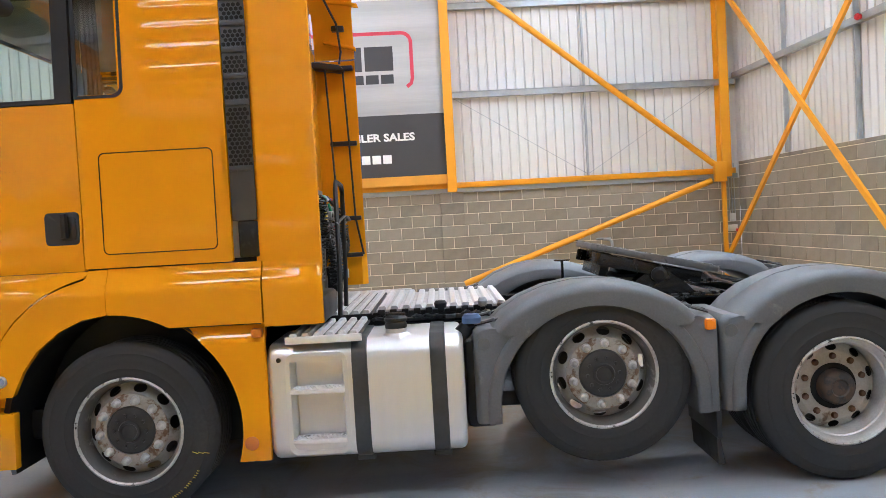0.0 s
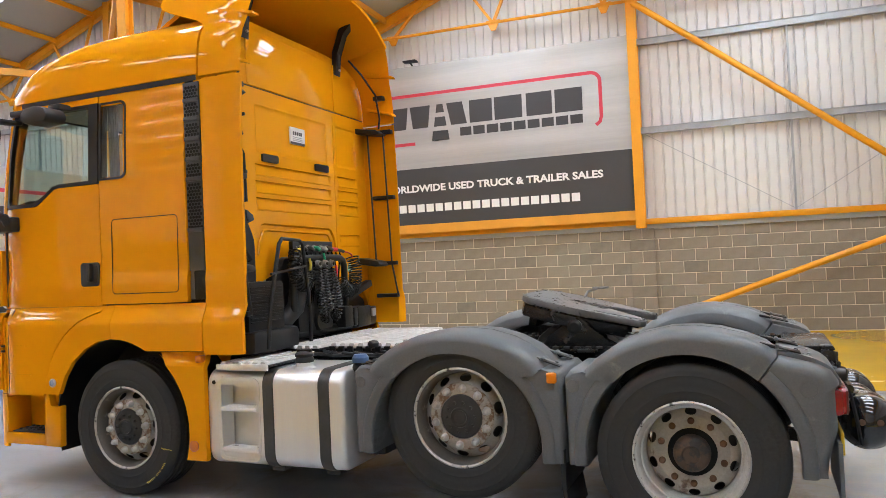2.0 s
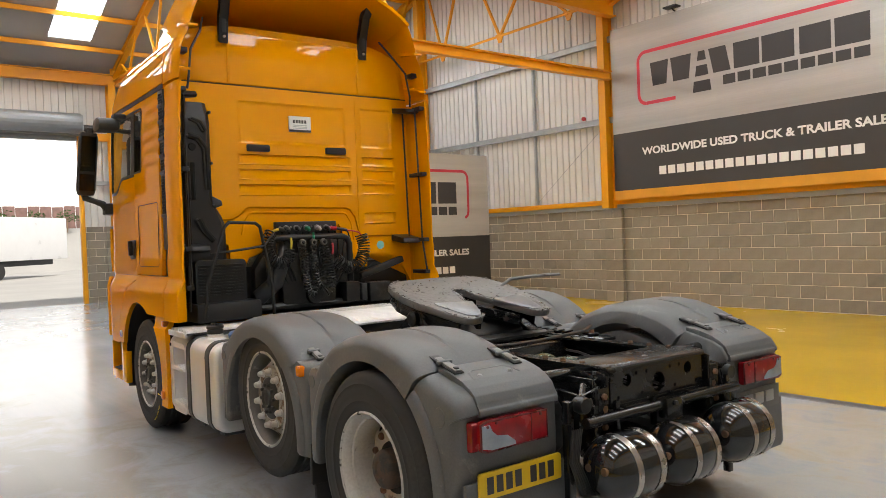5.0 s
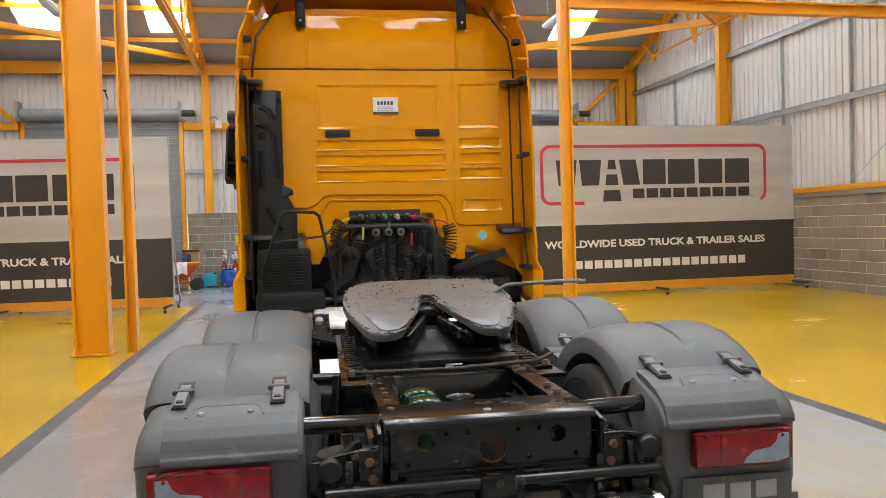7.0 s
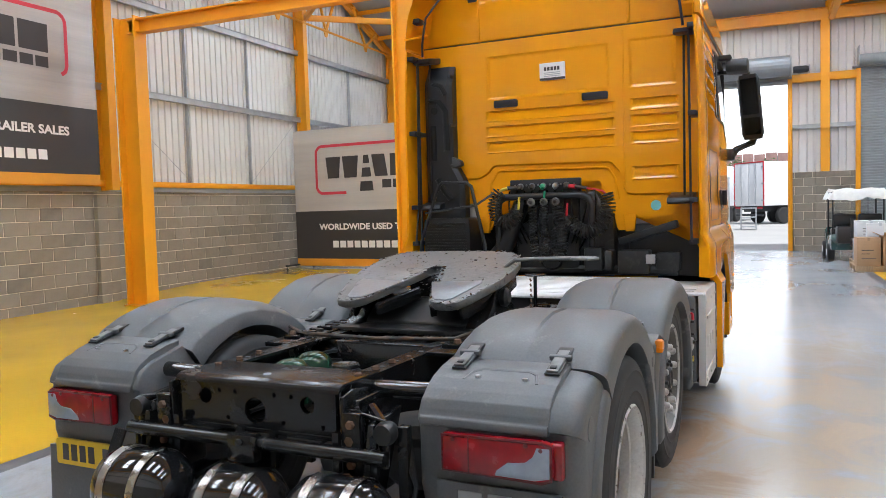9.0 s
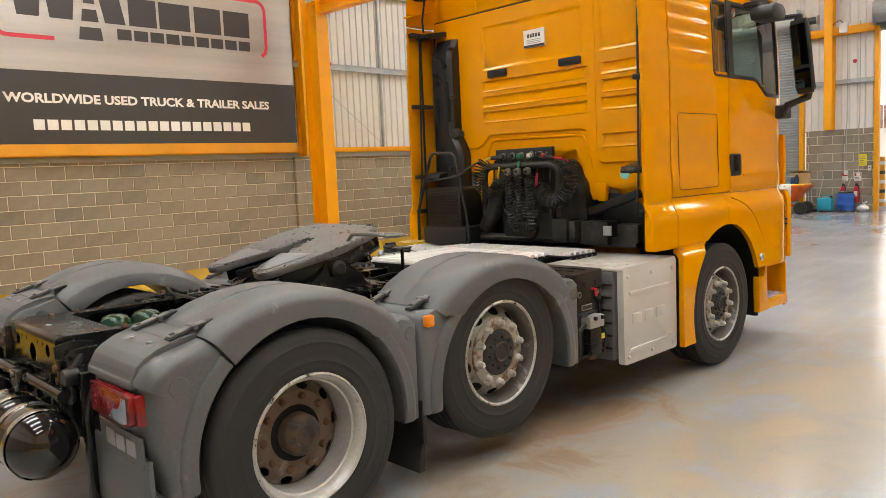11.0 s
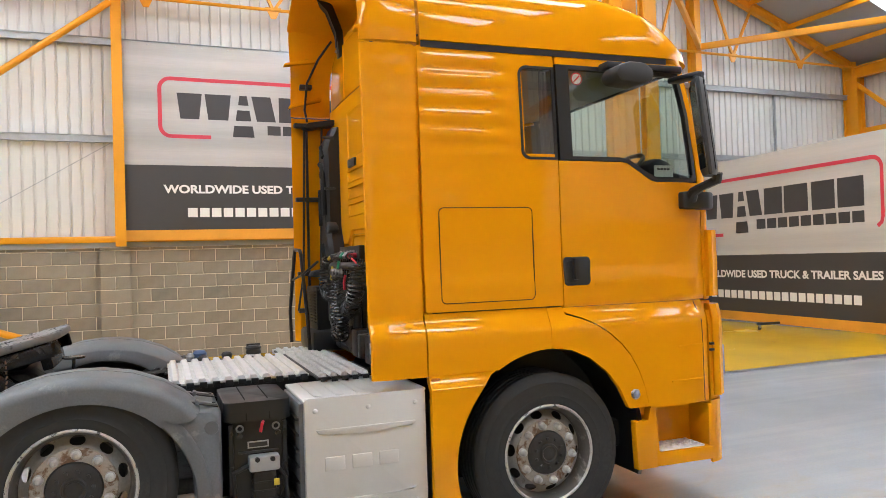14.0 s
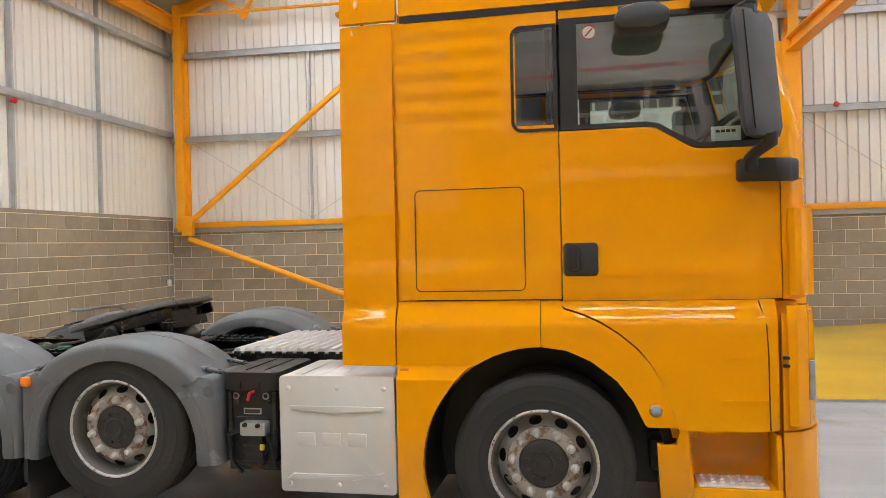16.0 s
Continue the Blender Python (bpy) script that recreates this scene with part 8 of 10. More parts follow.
def standing_banner(m, wide, z0, hem, dark, top, logo, slogan, bars, seed, feet):
    """A banner laced into a tube frame on wheeled feet; m puts its left foot, the cloth faces local -y."""
    b = thing("standing_banner", BANNER_LABEL + "tube frame on wheels", "banner", "standing banners")
    make_banner(b, m, wide, z0, hem, dark, top, logo, slogan, bars, seed, "banner_silver_lit")
    P = lambda u, d, z: m @ Vector((u, d, z))
    for u in (0.0, wide / 2, wide):
        part("upright", tube([P(u, 0.05, 0.12), P(u, 0.05, top)], 0.025, 10), M["galvanised"], b, "grey steel tube")
        part("stay", tube([P(u, 0.06, 1.75), P(u, 0.62, 0.16)], 0.018, 8), M["galvanised"], b)
    for z in (top - 0.01, 0.16):
        part("crossbar", tube([P(0, 0.05, z), P(wide, 0.05, z)], 0.025, 10), M["galvanised"], b)
    part("back_cloth", sheet(m, 0, z0, wide, top, seed, -0.012), M["banner_back"], b, "plain grey back of the banner")
    for u in feet:
        foot = part("foot", bar_between(P(u, -0.55, 0.13), P(u, 0.68, 0.13), 0.06, 0.05, bevel=0.006), M["trim"], b, "dark steel foot bar")
        for d in (-0.5, 0.63):
            part("caster_wheel", lathe([(0.0, -0.016), (0.04, -0.016), (0.045, -0.01), (0.045, 0.01), (0.04, 0.016), (0.0, 0.016)], P(u, d, 0.045), "y", 16), M["rubber"], foot)
            part("caster_fork", box((-0.02, -0.02, 0.05), (0.02, 0.02, 0.108), 0.004, None, Matrix.Translation(P(u, d, 0))), M["galvanised"], foot)
    return b


M["banner_back"] = plain("grey_banner_back", (0.30, 0.30, 0.30), 0.6, var=0.1, scale=2, fine=30)
# North standing banner: faces east, reads from south to north.
m = Matrix.Translation((-8.75, 3.83, 0)) @ Matrix.Rotation(radians(90), 4, "Z")
standing_banner(m, 6.99, 0.09, 0.29, 1.60, 3.80, (0.77, 2.09, 6.25, 3.35), (0.80, 1.09, 6.22, 1.26), (1.25, 0.62, 5.75, 0.80), 3.1, (0.05, 3.46, 6.95))
# South standing banner: a little turned.
a, c = Vector((-10.65, -10.2, 0)), Vector((-10.0, -3.4, 0))
m = Matrix.Translation(a) @ Matrix.Rotation(math.atan2((c - a).y, (c - a).x), 4, "Z")
standing_banner(m, (c - a).length, 0.10, 0.30, 1.58, 3.75, (0.75, 2.05, 6.08, 3.30), (0.78, 1.07, 6.05, 1.24), (1.22, 0.60, 5.6, 0.78), 4.6, (0.05, 3.4, 6.78))


# ---- roller doors ----
def roller_curtain(y0, y1, z0, z1, x):
    """Interlocking curved slats."""
    bm, rows = bmesh.new(), []
    z = z0
    while z < z1:
        for f, d in ((0.0, 0.0), (0.12, 0.012), (0.5, 0.020), (0.88, 0.012)):
            rows.append((z + f * 0.077, d))
        z += 0.077
    pts = [[bm.verts.new((x + d, y, zz)) for y in (y0, y1)] for zz, d in rows]
    for a, b in zip(pts, pts[1:]):
        bm.faces.new((a[0], a[1], b[1], b[0]))
    return bm


def roller_door(k, y0, y1, h, closed):
    door = tagged(part(f"door_{k}", box((WEST - 0.02, y0 - 0.15, h + 0.02), (WEST + 0.16, y1 + 0.15, h + 0.06), 0.004), M["galvanised"]), "grey steel roller door, closed" if closed else "grey steel roller door, rolled up", "roller door", kind="structure")
    part("curtain", roller_curtain(y0 + 0.03, y1 - 0.03, 0.02 if closed else h - 0.05, h + 0.05, WEST + 0.02), M["roller"], door, "grey ribbed steel curtain")
    part("bottom_bar", box((WEST, y0 + 0.03, 0.0 if closed else h - 0.14), (WEST + 0.06, y1 - 0.03, 0.1 if closed else h - 0.05), 0.006), M["flashing"], door)
    half, r = (y1 - y0) / 2, 0.16 if closed else 0.30
    part("hood", lathe([(0.0, -half), (r - 0.01, -half), (r, -half + 0.02), (r, half - 0.02), (r - 0.01, half), (0.0, half)], (WEST + 0.06 + r, (y0 + y1) / 2, h + 0.04 + r), "y", 20), M["flashing"] if closed else M["roller"], door, "rolled steel drum", 35 if closed else 10)
    for y, s in ((y0, -1), (y1, 1)):
        bm = box((WEST - 0.02, y - 0.05, 0.0), (WEST + 0.075, y - 0.035, h), 0.0)
        box((WEST - 0.02, y + 0.035, 0.0), (WEST + 0.075, y + 0.05, h), 0.0, bm)
        box((WEST + 0.07, y - 0.05, 0.0), (WEST + 0.078, y + 0.05, h), 0.0, bm)
        part("guide", bm, M["galvanised"], door, "galvanised steel guide rail")
        part("end_plate", box((WEST, y + s * 0.02 - 0.01, h), (WEST + 0.56, y + s * 0.02 + 0.01, h + 0.56), 0.004), M["galvanised"], door)
    motor = part("motor", lathe([(0.0, -0.2), (0.09, -0.2), (0.1, -0.18), (0.1, 0.15), (0.07, 0.2), (0.0, 0.2)], (WEST + 0.30, y1 + 0.28, h + 0.22), "y", 20), M["trim"], door, "dark motor")
    part("chain_wheel", lathe([(0.0, -0.01), (0.13, -0.01), (0.13, 0.01), (0.0, 0.01)], (WEST + 0.30, y1 + 0.5, h + 0.22), "y", 20), M["galvanised"], motor)
    return door


for k, (y0, y1, h) in enumerate(DOORS):
    roller_door(k + 1, y0, y1, h, k != 1)


# ---- things at the west end of the hall ----
M["cardboard"] = plain("brown_cardboard", (0.46, 0.30, 0.17), 0.8, var=0.10, scale=3, fine=40, bump=0.08)
M["white_card"] = plain("white_carton", (0.72, 0.73, 0.75), 0.6, var=0.06, scale=3, fine=30)
M["wrap"] = plain("plastic_wrapped_carton", (0.66, 0.69, 0.73), 0.22, var=0.14, scale=5, fine=22, bump=0.5, coat=0.6)
M["pallet_wood"] = plain("pallet_wood", (0.42, 0.29, 0.17), 0.8, var=0.25, scale=4, fine=30, stretch=(1, 8, 1))
M["cloth"] = plain("white_cloth", (0.74, 0.72, 0.68), 0.85, var=0.10, scale=6, fine=50, bump=0.4, dist=0.01)
M["buggy_green"] = plain("dark_green_plastic", (0.012, 0.05, 0.048), 0.25, var=0.1, coat=0.5)
M["vinyl"] = plain("black_vinyl", (0.016, 0.016, 0.017), 0.4, var=0.2)
M["hopper"] = plain("orange_hopper_plastic", (0.72, 0.13, 0.012), 0.42, var=0.10, scale=4)
M["tool_red"] = plain("red_tool_paint", (0.50, 0.02, 0.03), 0.4, var=0.12)
M["turquoise"] = plain("turquoise_plastic", (0.02, 0.36, 0.50), 0.4, var=0.08)
M["drum_blue"] = plain("blue_plastic", (0.02, 0.10, 0.42), 0.4, var=0.08)
M["navy"] = plain("navy_fabric", (0.022, 0.03, 0.06), 0.7, var=0.2, bump=0.2)
M["sign_yellow"] = plain("yellow_sign", (0.80, 0.68, 0.03), 0.5, var=0.04)
M["sign_white"] = plain("white_sign", (0.72, 0.72, 0.70), 0.5, var=0.04)
M["lamp_white"] = plain("white_lamp_housing", (0.78, 0.78, 0.77), 0.4, var=0.03)


def pallet(x0, y0, x1, y1):
    p = thing("pallet", "worn wooden pallet on the grey floor", "pallet", "pallets")
    n = 5
    for k in range(n):
        a = y0 + (y1 - y0) * k / n
        part("board", box((x0, a, 0.095), (x1, a + (y1 - y0) / n * 0.8, 0.115), 0.003), M["pallet_wood"], p)
    for x in (x0, (x0 + x1) / 2 - 0.05, x1 - 0.1):
        part("bearer", box((x, y0, 0.0), (x + 0.1, y1, 0.095), 0.004), M["pallet_wood"], p)


def carton(lo, hi, material, label, open_top=False, group="cartons", marks=True):
    c = thing("carton", label, "box", group)
    body = part("body", box(lo, hi, 0.006), material, c)
    x0, y0, z0 = lo
    x1, y1, z1 = hi
    part("tape", box((x0 - 0.002, (y0 + y1) / 2 - 0.025, z1 - 0.06), (x1 + 0.002, (y0 + y1) / 2 + 0.025, z1 + 0.002)), M["pallet_wood"] if material is M["cardboard"] else M["wrap"], c)
    if open_top:
        for y, s in ((y0, -1), (y1, 1)):
            part("flap", prism([(y, z1), (y + s * 0.14, z1 + 0.08), (y + s * 0.14, z1 + 0.086), (y, z1 + 0.008)], "x", x0, x1), material, c)
        part("flap", prism([(x1, z1), (x1 + 0.12, z1 + 0.09), (x1 + 0.12, z1 + 0.096), (x1, z1 + 0.008)], "y", y0, y1), material, c)
    if marks:
        for k, (w, z) in enumerate(((0.5, 0.55), (0.35, 0.42), (0.6, 0.25))):
            zc = z0 + (z1 - z0) * z
            part("printed_bar", box((x1, y0 + (y1 - y0) * 0.2, zc), (x1 + 0.003, y0 + (y1 - y0) * (0.2 + w), zc + 0.014)), M["dark_print"] if k < 2 else M["line"], c)
    return c


pallet(-13.20, 3.47, -11.85, 4.35)
pallet(-12.05, 3.37, -10.85, 4.41)
carton((-12.85, 3.49, 0.116), (-12.35, 4.30, 0.60), M["wrap"], "white carton in clear plastic wrap on a pallet")
carton((-12.33, 3.49, 0.116), (-11.87, 4.25, 0.62), M["cardboard"], "brown cardboard carton on a pallet")
carton((-12.65, 3.51, 0.626), (-11.95, 4.05, 1.02), M["white_card"], "white carton stacked on two cartons")
carton((-11.45, 3.39, 0.116), (-10.88, 3.83, 0.70), M["cardboard"], "tall brown cardboard carton on a pallet")
carton((-11.50, 3.87, 0.116), (-10.88, 4.39, 0.72), M["cardboard"], "brown cardboard carton with open flaps on a pallet", True)
carton((-11.74, 3.65, 0.116), (-11.52, 4.15, 0.98), M["white_card"], "slim white carton standing on a pallet")


def stepladder():
    s = thing("stepladder", "folding aluminium stepladder, open, on the floor", "ladder")
    for y in (4.72, 5.14):
        part("rail", bar_between((-11.35, y, 0.0), (-11.85, y + (4.93 - y) * 0.3, 1.95), 0.06, 0.025), M["alu"], s)
        part("back_leg", bar_between((-12.45, y, 0.0), (-11.90, y + (4.93 - y) * 0.3, 1.75), 0.04, 0.02), M["alu"], s)
    for k in range(6):
        f = 0.13 + 0.14 * k
        x, z = -11.35 - 0.5 * f, 1.95 * f
        part("step", box((x - 0.06, 4.74, z - 0.015), (x + 0.04, 5.12, z + 0.015), 0.004), M["alu"], s)
    part("top_bar", box((-11.9, 4.78, 1.93), (-11.8, 5.08, 1.97), 0.01), M["black_plastic"], s)


stepladder()


def golf_buggy():
    g = thing("golf_buggy", "dark golf buggy with a white cloth draped over its canopy", "golf buggy")
    x0, x1, y0, y1 = -15.5, -13.4, 3.1, 4.3
    body = prism([(x0, 0.30), (x0 + 0.05, 0.66), (x0 + 0.45, 0.80), (x0 + 0.55, 0.45), (x0 + 1.0, 0.42), (x0 + 1.05, 0.62), (x1 - 0.1, 0.66), (x1, 0.55), (x1, 0.28)], "y", y0, y1, 0.05)
    part("body", body, M["buggy_green"], g, "dark green plastic body")
    part("seat", box((x0 + 1.05, y0 + 0.06, 0.63), (x0 + 1.6, y1 - 0.06, 0.78), 0.04), M["vinyl"], g)
    for a, b in ((y0 + 0.06, (y0 + y1) / 2 - 0.02), ((y0 + y1) / 2 + 0.02, y1 - 0.06)):
        part("seat_back", box((x0 + 1.55, a, 0.80), (x0 + 1.68, b, 1.14), 0.045), M["vinyl"], g)
    part("bag_well", box((x1 - 0.32, y0 + 0.12, 0.45), (x1 + 0.12, y1 - 0.12, 0.86), 0.05), M["vinyl"], g)
    part("strap", box((x1 + 0.12, (y0 + y1) / 2 - 0.2, 0.4), (x1 + 0.14, (y0 + y1) / 2 - 0.1, 1.05), 0.004), M["black_plastic"], g)
    for x in (x0 + 0.35, x1 - 0.42):
        for y, s in ((y0 + 0.02, -1), (y1 - 0.02, 1)):
            w = part("wheel", lathe([(0.09, -0.08), (0.16, -0.09), (0.205, -0.07), (0.215, 0.0), (0.205, 0.07), (0.16, 0.09), (0.09, 0.08)], (x, y, 0.215), "y", 28), M["rubber"], g)
            part("hub_cap", lathe([(0.0, -0.095), (0.06, -0.09), (0.10, -0.075), (0.10, 0.075), (0.06, 0.09), (0.0, 0.095)], (x, y, 0.215), "y", 24), M["lamp_white"], w)
    for x, y in ((x0 + 0.5, y0 + 0.06), (x0 + 0.5, y1 - 0.06), (x1 - 0.25, y0 + 0.06), (x1 - 0.25, y1 - 0.06)):
        part("canopy_post", tube([(x, y, 0.6), (x + 0.03, y, 1.62)], 0.018, 8), M["black_plastic"], g)
    part("windscreen", box((x0 + 0.44, y0 + 0.08, 0.84), (x0 + 0.45, y1 - 0.08, 1.55)), M["clear"], g)
    ring = [(x0 + 0.62 + 0.06 * math.cos(a), y0 + 0.32 + 0.17 * math.sin(a), 1.0 + 0.13 * math.cos(a)) for a in (2 * math.pi * k / 20 for k in range(20))]
    part("steering_wheel", tube(ring, 0.013, 6, None, True), M["vinyl"], g)
    part("steering_column", tube([(x0 + 0.4, y0 + 0.32, 0.75), (x0 + 0.62, y0 + 0.32, 1.0)], 0.02, 8), M["vinyl"], g)
    part("canopy", box((x0 + 0.3, y0 + 0.02, 1.62), (x1 - 0.1, y1 - 0.02, 1.69), 0.03), M["vinyl"], g)
    # cloth over the canopy
    bm, rows, rng = bmesh.new(), [], random.Random(4)
    nx, ny = 30, 20
    for i in range(nx + 1):
        row = []
        for j in range(ny + 1):
            u, v = i / nx, j / ny
            x, y = x0 + 0.22 + (x1 - x0 - 0.2) * u, y0 - 0.05 + (y1 - y0 + 0.1) * v
            edge = min(u, 1 - u) * 2.0, min(v, 1 - v) * 1.2
            z = 1.735 - 0.22 * max(0, 1 - min(edge) / 0.12) ** 1.3
            z += 0.018 * math.sin(9 * u + 7 * v) + 0.02 * math.sin(17 * v + 3 * u) + rng.uniform(-0.008, 0.008)
            if min(edge) < 0.03:
                z -= rng.uniform(0, 0.05)
            row.append(bm.verts.new((x + rng.uniform(-0.01, 0.01), y + rng.uniform(-0.01, 0.01), z)))
        rows.append(row)
    for i in range(nx):
        for j in range(ny):
            bm.faces.new((rows[i][j], rows[i + 1][j], rows[i + 1][j + 1], rows[i][j + 1]))
    tagged(part("draped_cloth", bm, M["cloth"], None, "", 80), "white cloth draped over the buggy's canopy", "cloth")


golf_buggy()


def parked_lorry():
    """A dark cab, mostly hidden behind the standing banner."""
    v = thing("parked_lorry", "dark lorry cab with white lower panels, parked indoors", "lorry")
    x0, x1, y0, y1 = -16.6, -14.4, 7.2, 9.6
    part("cab_body", box((x0, y0, 1.0), (x1, y1, 3.1), 0.12, segments=3), M["navy"], v, "dark navy cab")
    part("window", box((x1 - 0.01, y0 + 0.55, 1.95), (x1 + 0.012, y0 + 1.35, 2.7), 0.04), M["dark_glass"], v)
    part("window", box((x0 + 0.5, y0 - 0.012, 1.95), (x1 - 0.4, y0 + 0.01, 2.7), 0.04), M["dark_glass"], v)
    part("side_panel", box((x1 - 0.05, y0 + 0.1, 1.20), (x1 + 0.01, y0 + 0.45, 2.9), 0.03), M["white_card"], v)
    part("sign", box((x1, y0 + 0.55, 1.45), (x1 + 0.015, y0 + 1.1, 1.68)), M["tool_red"], v, "red sign")
    part("bumper", box((x0, y0 - 0.9, 0.62), (x1 - 0.05, y1, 0.98), 0.06), M["white_card"], v, "white lower panel")
    for y in (y0 - 0.3, y1 - 0.5):
        w = part("wheel", lathe([(0.26, -0.13), (0.46, -0.14), (0.49, -0.09), (0.49, 0.09), (0.46, 0.14), (0.26, 0.13)], (x1 - 0.15, y, 0.49), "x", 36), M["rubber"], v)
        part("rim", lathe([(0.0, -0.1), (0.27, -0.12), (0.27, 0.10), (0.18, 0.04), (0.0, 0.06)], (x1 - 0.15, y, 0.49), "x", 30), M["rim_lip"], w)
        arch = [(x1 - 0.4, y + 0.6 * math.cos(a), 0.5 + 0.6 * math.sin(a)) for a in (math.pi * k / 12 for k in range(13))]
        part("wheel_arch", loft([[(px, py, pz), (px + 0.42, py, pz), (px + 0.42, py, pz + 0.04), (px, py, pz + 0.04)] for px, py, pz in arch]), M["mudguard"], v)


parked_lorry()


def spreader():
    """An orange hopper trolley, loaded with tools."""
    h = thing("hopper_trolley", "orange plastic hopper trolley on small black wheels", "trolley")
    x0, x1, y0, y1 = -16.75, -15.95, -5.25, -3.55
    top, bot, z0, z1 = [(x0, y0), (x1, y0), (x1, y1), (x0, y1)], [(x0 + 0.2, y0 + 0.3), (x1 - 0.2, y0 + 0.3), (x1 - 0.2, y1 - 0.35), (x0 + 0.2, y1 - 0.35)], 0.36, 0.80
    bm = loft([[(x, y, z0) for x, y in bot], [(x, y, z1 - 0.06) for x, y in top], [(x, y, z1) for x, y in top]])
    bevelled(bm, bm.verts[:], 0.02)
    part("tub", bm, M["hopper"], h)
    part("rim", box((x0 - 0.02, y0 - 0.02, z1 - 0.05), (x1 + 0.02, y1 + 0.02, z1 + 0.01), 0.015), M["hopper"], h)
    part("board", box((x0 + 0.03, y0 + 0.04, z1 + 0.012), (x1 - 0.03, y1 - 0.04, z1 + 0.03), 0.004), M["sign_yellow"], h, "yellow board over the tub")
    part("axle_frame", box((x0 + 0.2, y0 + 0.35, 0.20), (x1 - 0.15, y1 - 0.2, 0.27), 0.01), M["hopper"], h)
    part("axle_frame", bar_between((x1 - 0.18, y0 + 0.6, 0.25), (x1 - 0.2, y0 + 0.6, 0.7), 0.05, 0.03), M["hopper"], h)
    part("prop_leg", tube([(x1 - 0.1, y0 + 0.55, 0.0), (x1 - 0.1, y0 + 0.55, 0.34)], 0.015, 8), M["galvanised"], h)
    part("drawbar", bar_between((x1 - 0.05, y0 + 0.2, 0.30), (x1 - 0.05, y1 - 0.5, 0.30), 0.04, 0.04), M["hopper"], h)
    for y in (y0 + 0.32, y1 - 0.12):
        for x in (x0 + 0.15, x1 - 0.08):
            w = part("wheel", lathe([(0.06, -0.05), (0.14, -0.055), (0.17, -0.03), (0.17, 0.03), (0.14, 0.055), (0.06, 0.05)], (x, y, 0.17), "x", 24), M["rubber"], h)
            part("hub", lathe([(0.0, -0.05), (0.07, -0.045), (0.07, 0.045), (0.0, 0.05)], (x, y, 0.17), "x", 16), M["galvanised"], w)
    # what lies on it
    zt = z1 + 0.03
    rng = random.Random(9)
    for k, (y, w, hh, mat, nm) in enumerate(((-5.0, 0.16, 0.20, "dark_print", "bottle"), (-4.82, 0.22, 0.16, "tool_red", "power_tool"), (-4.55, 0.20, 0.13, "tool_red", "power_tool"), (-4.30, 0.26, 0.12, "tool_red", "toolbox"), (-4.02, 0.12, 0.22, "drum_blue", "spray_bottle"), (-3.86, 0.14, 0.30, "navy", "spray_bottle"))):
        t = thing(nm, {"bottle": "dark plastic bottle on the trolley", "power_tool": "red power tool lying on the trolley", "toolbox": "red toolbox on the trolley", "spray_bottle": "dark blue bottle standing on the trolley"}[nm], nm.replace("_", " "), "things on the trolley")
        x = -16.35 + rng.uniform(-0.1, 0.15)
        if "bottle" in nm:
            part("body", lathe([(0.0, 0.0), (w * 0.45, 0.0), (w * 0.45, hh * 0.6), (w * 0.18, hh * 0.8), (w * 0.18, hh * 0.9), (0.0, hh * 0.92)], (x, y, zt), "z", 16), M[mat], t)
            part("cap", lathe([(0.0, hh * 0.9), (w * 0.2, hh * 0.9), (w * 0.2, hh), (0.0, hh)], (x, y, zt), "z", 12), M["sign_white"], t)
        else:
            part("body", box((x - 0.12, y - w / 2, zt), (x + 0.12, y + w / 2, zt + hh * 0.7), 0.02), M[mat], t)
            part("handle", tube([(x, y - w * 0.35, zt + hh * 0.68), (x, y - w * 0.3, zt + hh), (x, y + w * 0.3, zt + hh), (x, y + w * 0.35, zt + hh * 0.68)], 0.012, 6), M["black_plastic"], t)
    box_ = thing("crate", "open brown crate on the trolley", "crate", "things on the trolley")
    part("body", box((-16.65, -4.05, zt), (-16.45, -3.6, zt + 0.30), 0.008), M["cardboard"], box_)
    part("lid", prism([(-16.7, zt + 0.30), (-16.36, zt + 0.36), (-16.36, zt + 0.375), (-16.7, zt + 0.315)], "y", -4.08, -3.58), M["cardboard"], box_)
    # cloth hung over the front rim
    bm, rows = bmesh.new(), []
    path = [(-16.25, zt + 0.005), (-15.98, zt + 0.008), (-15.92, zt - 0.02), (-15.915, zt - 0.18), (-15.93, zt - 0.34)]
    for j in range(13):
        y = -4.42 + 0.55 * j / 12
        rows.append([bm.verts.new((x + (0.015 * math.sin(j * 1.4) if k > 1 else 0), y, z + (0.03 * math.sin(j * 0.9) if k == 4 else 0))) for k, (x, z) in enumerate(path)])
    for a, b in zip(rows, rows[1:]):
        for k in range(4):
            bm.faces.new((a[k], a[k + 1], b[k + 1], b[k]))
    tagged(part("rag", bm, M["cloth"], None, "", 80), "white rag hung over the trolley's rim", "cloth")


spreader()


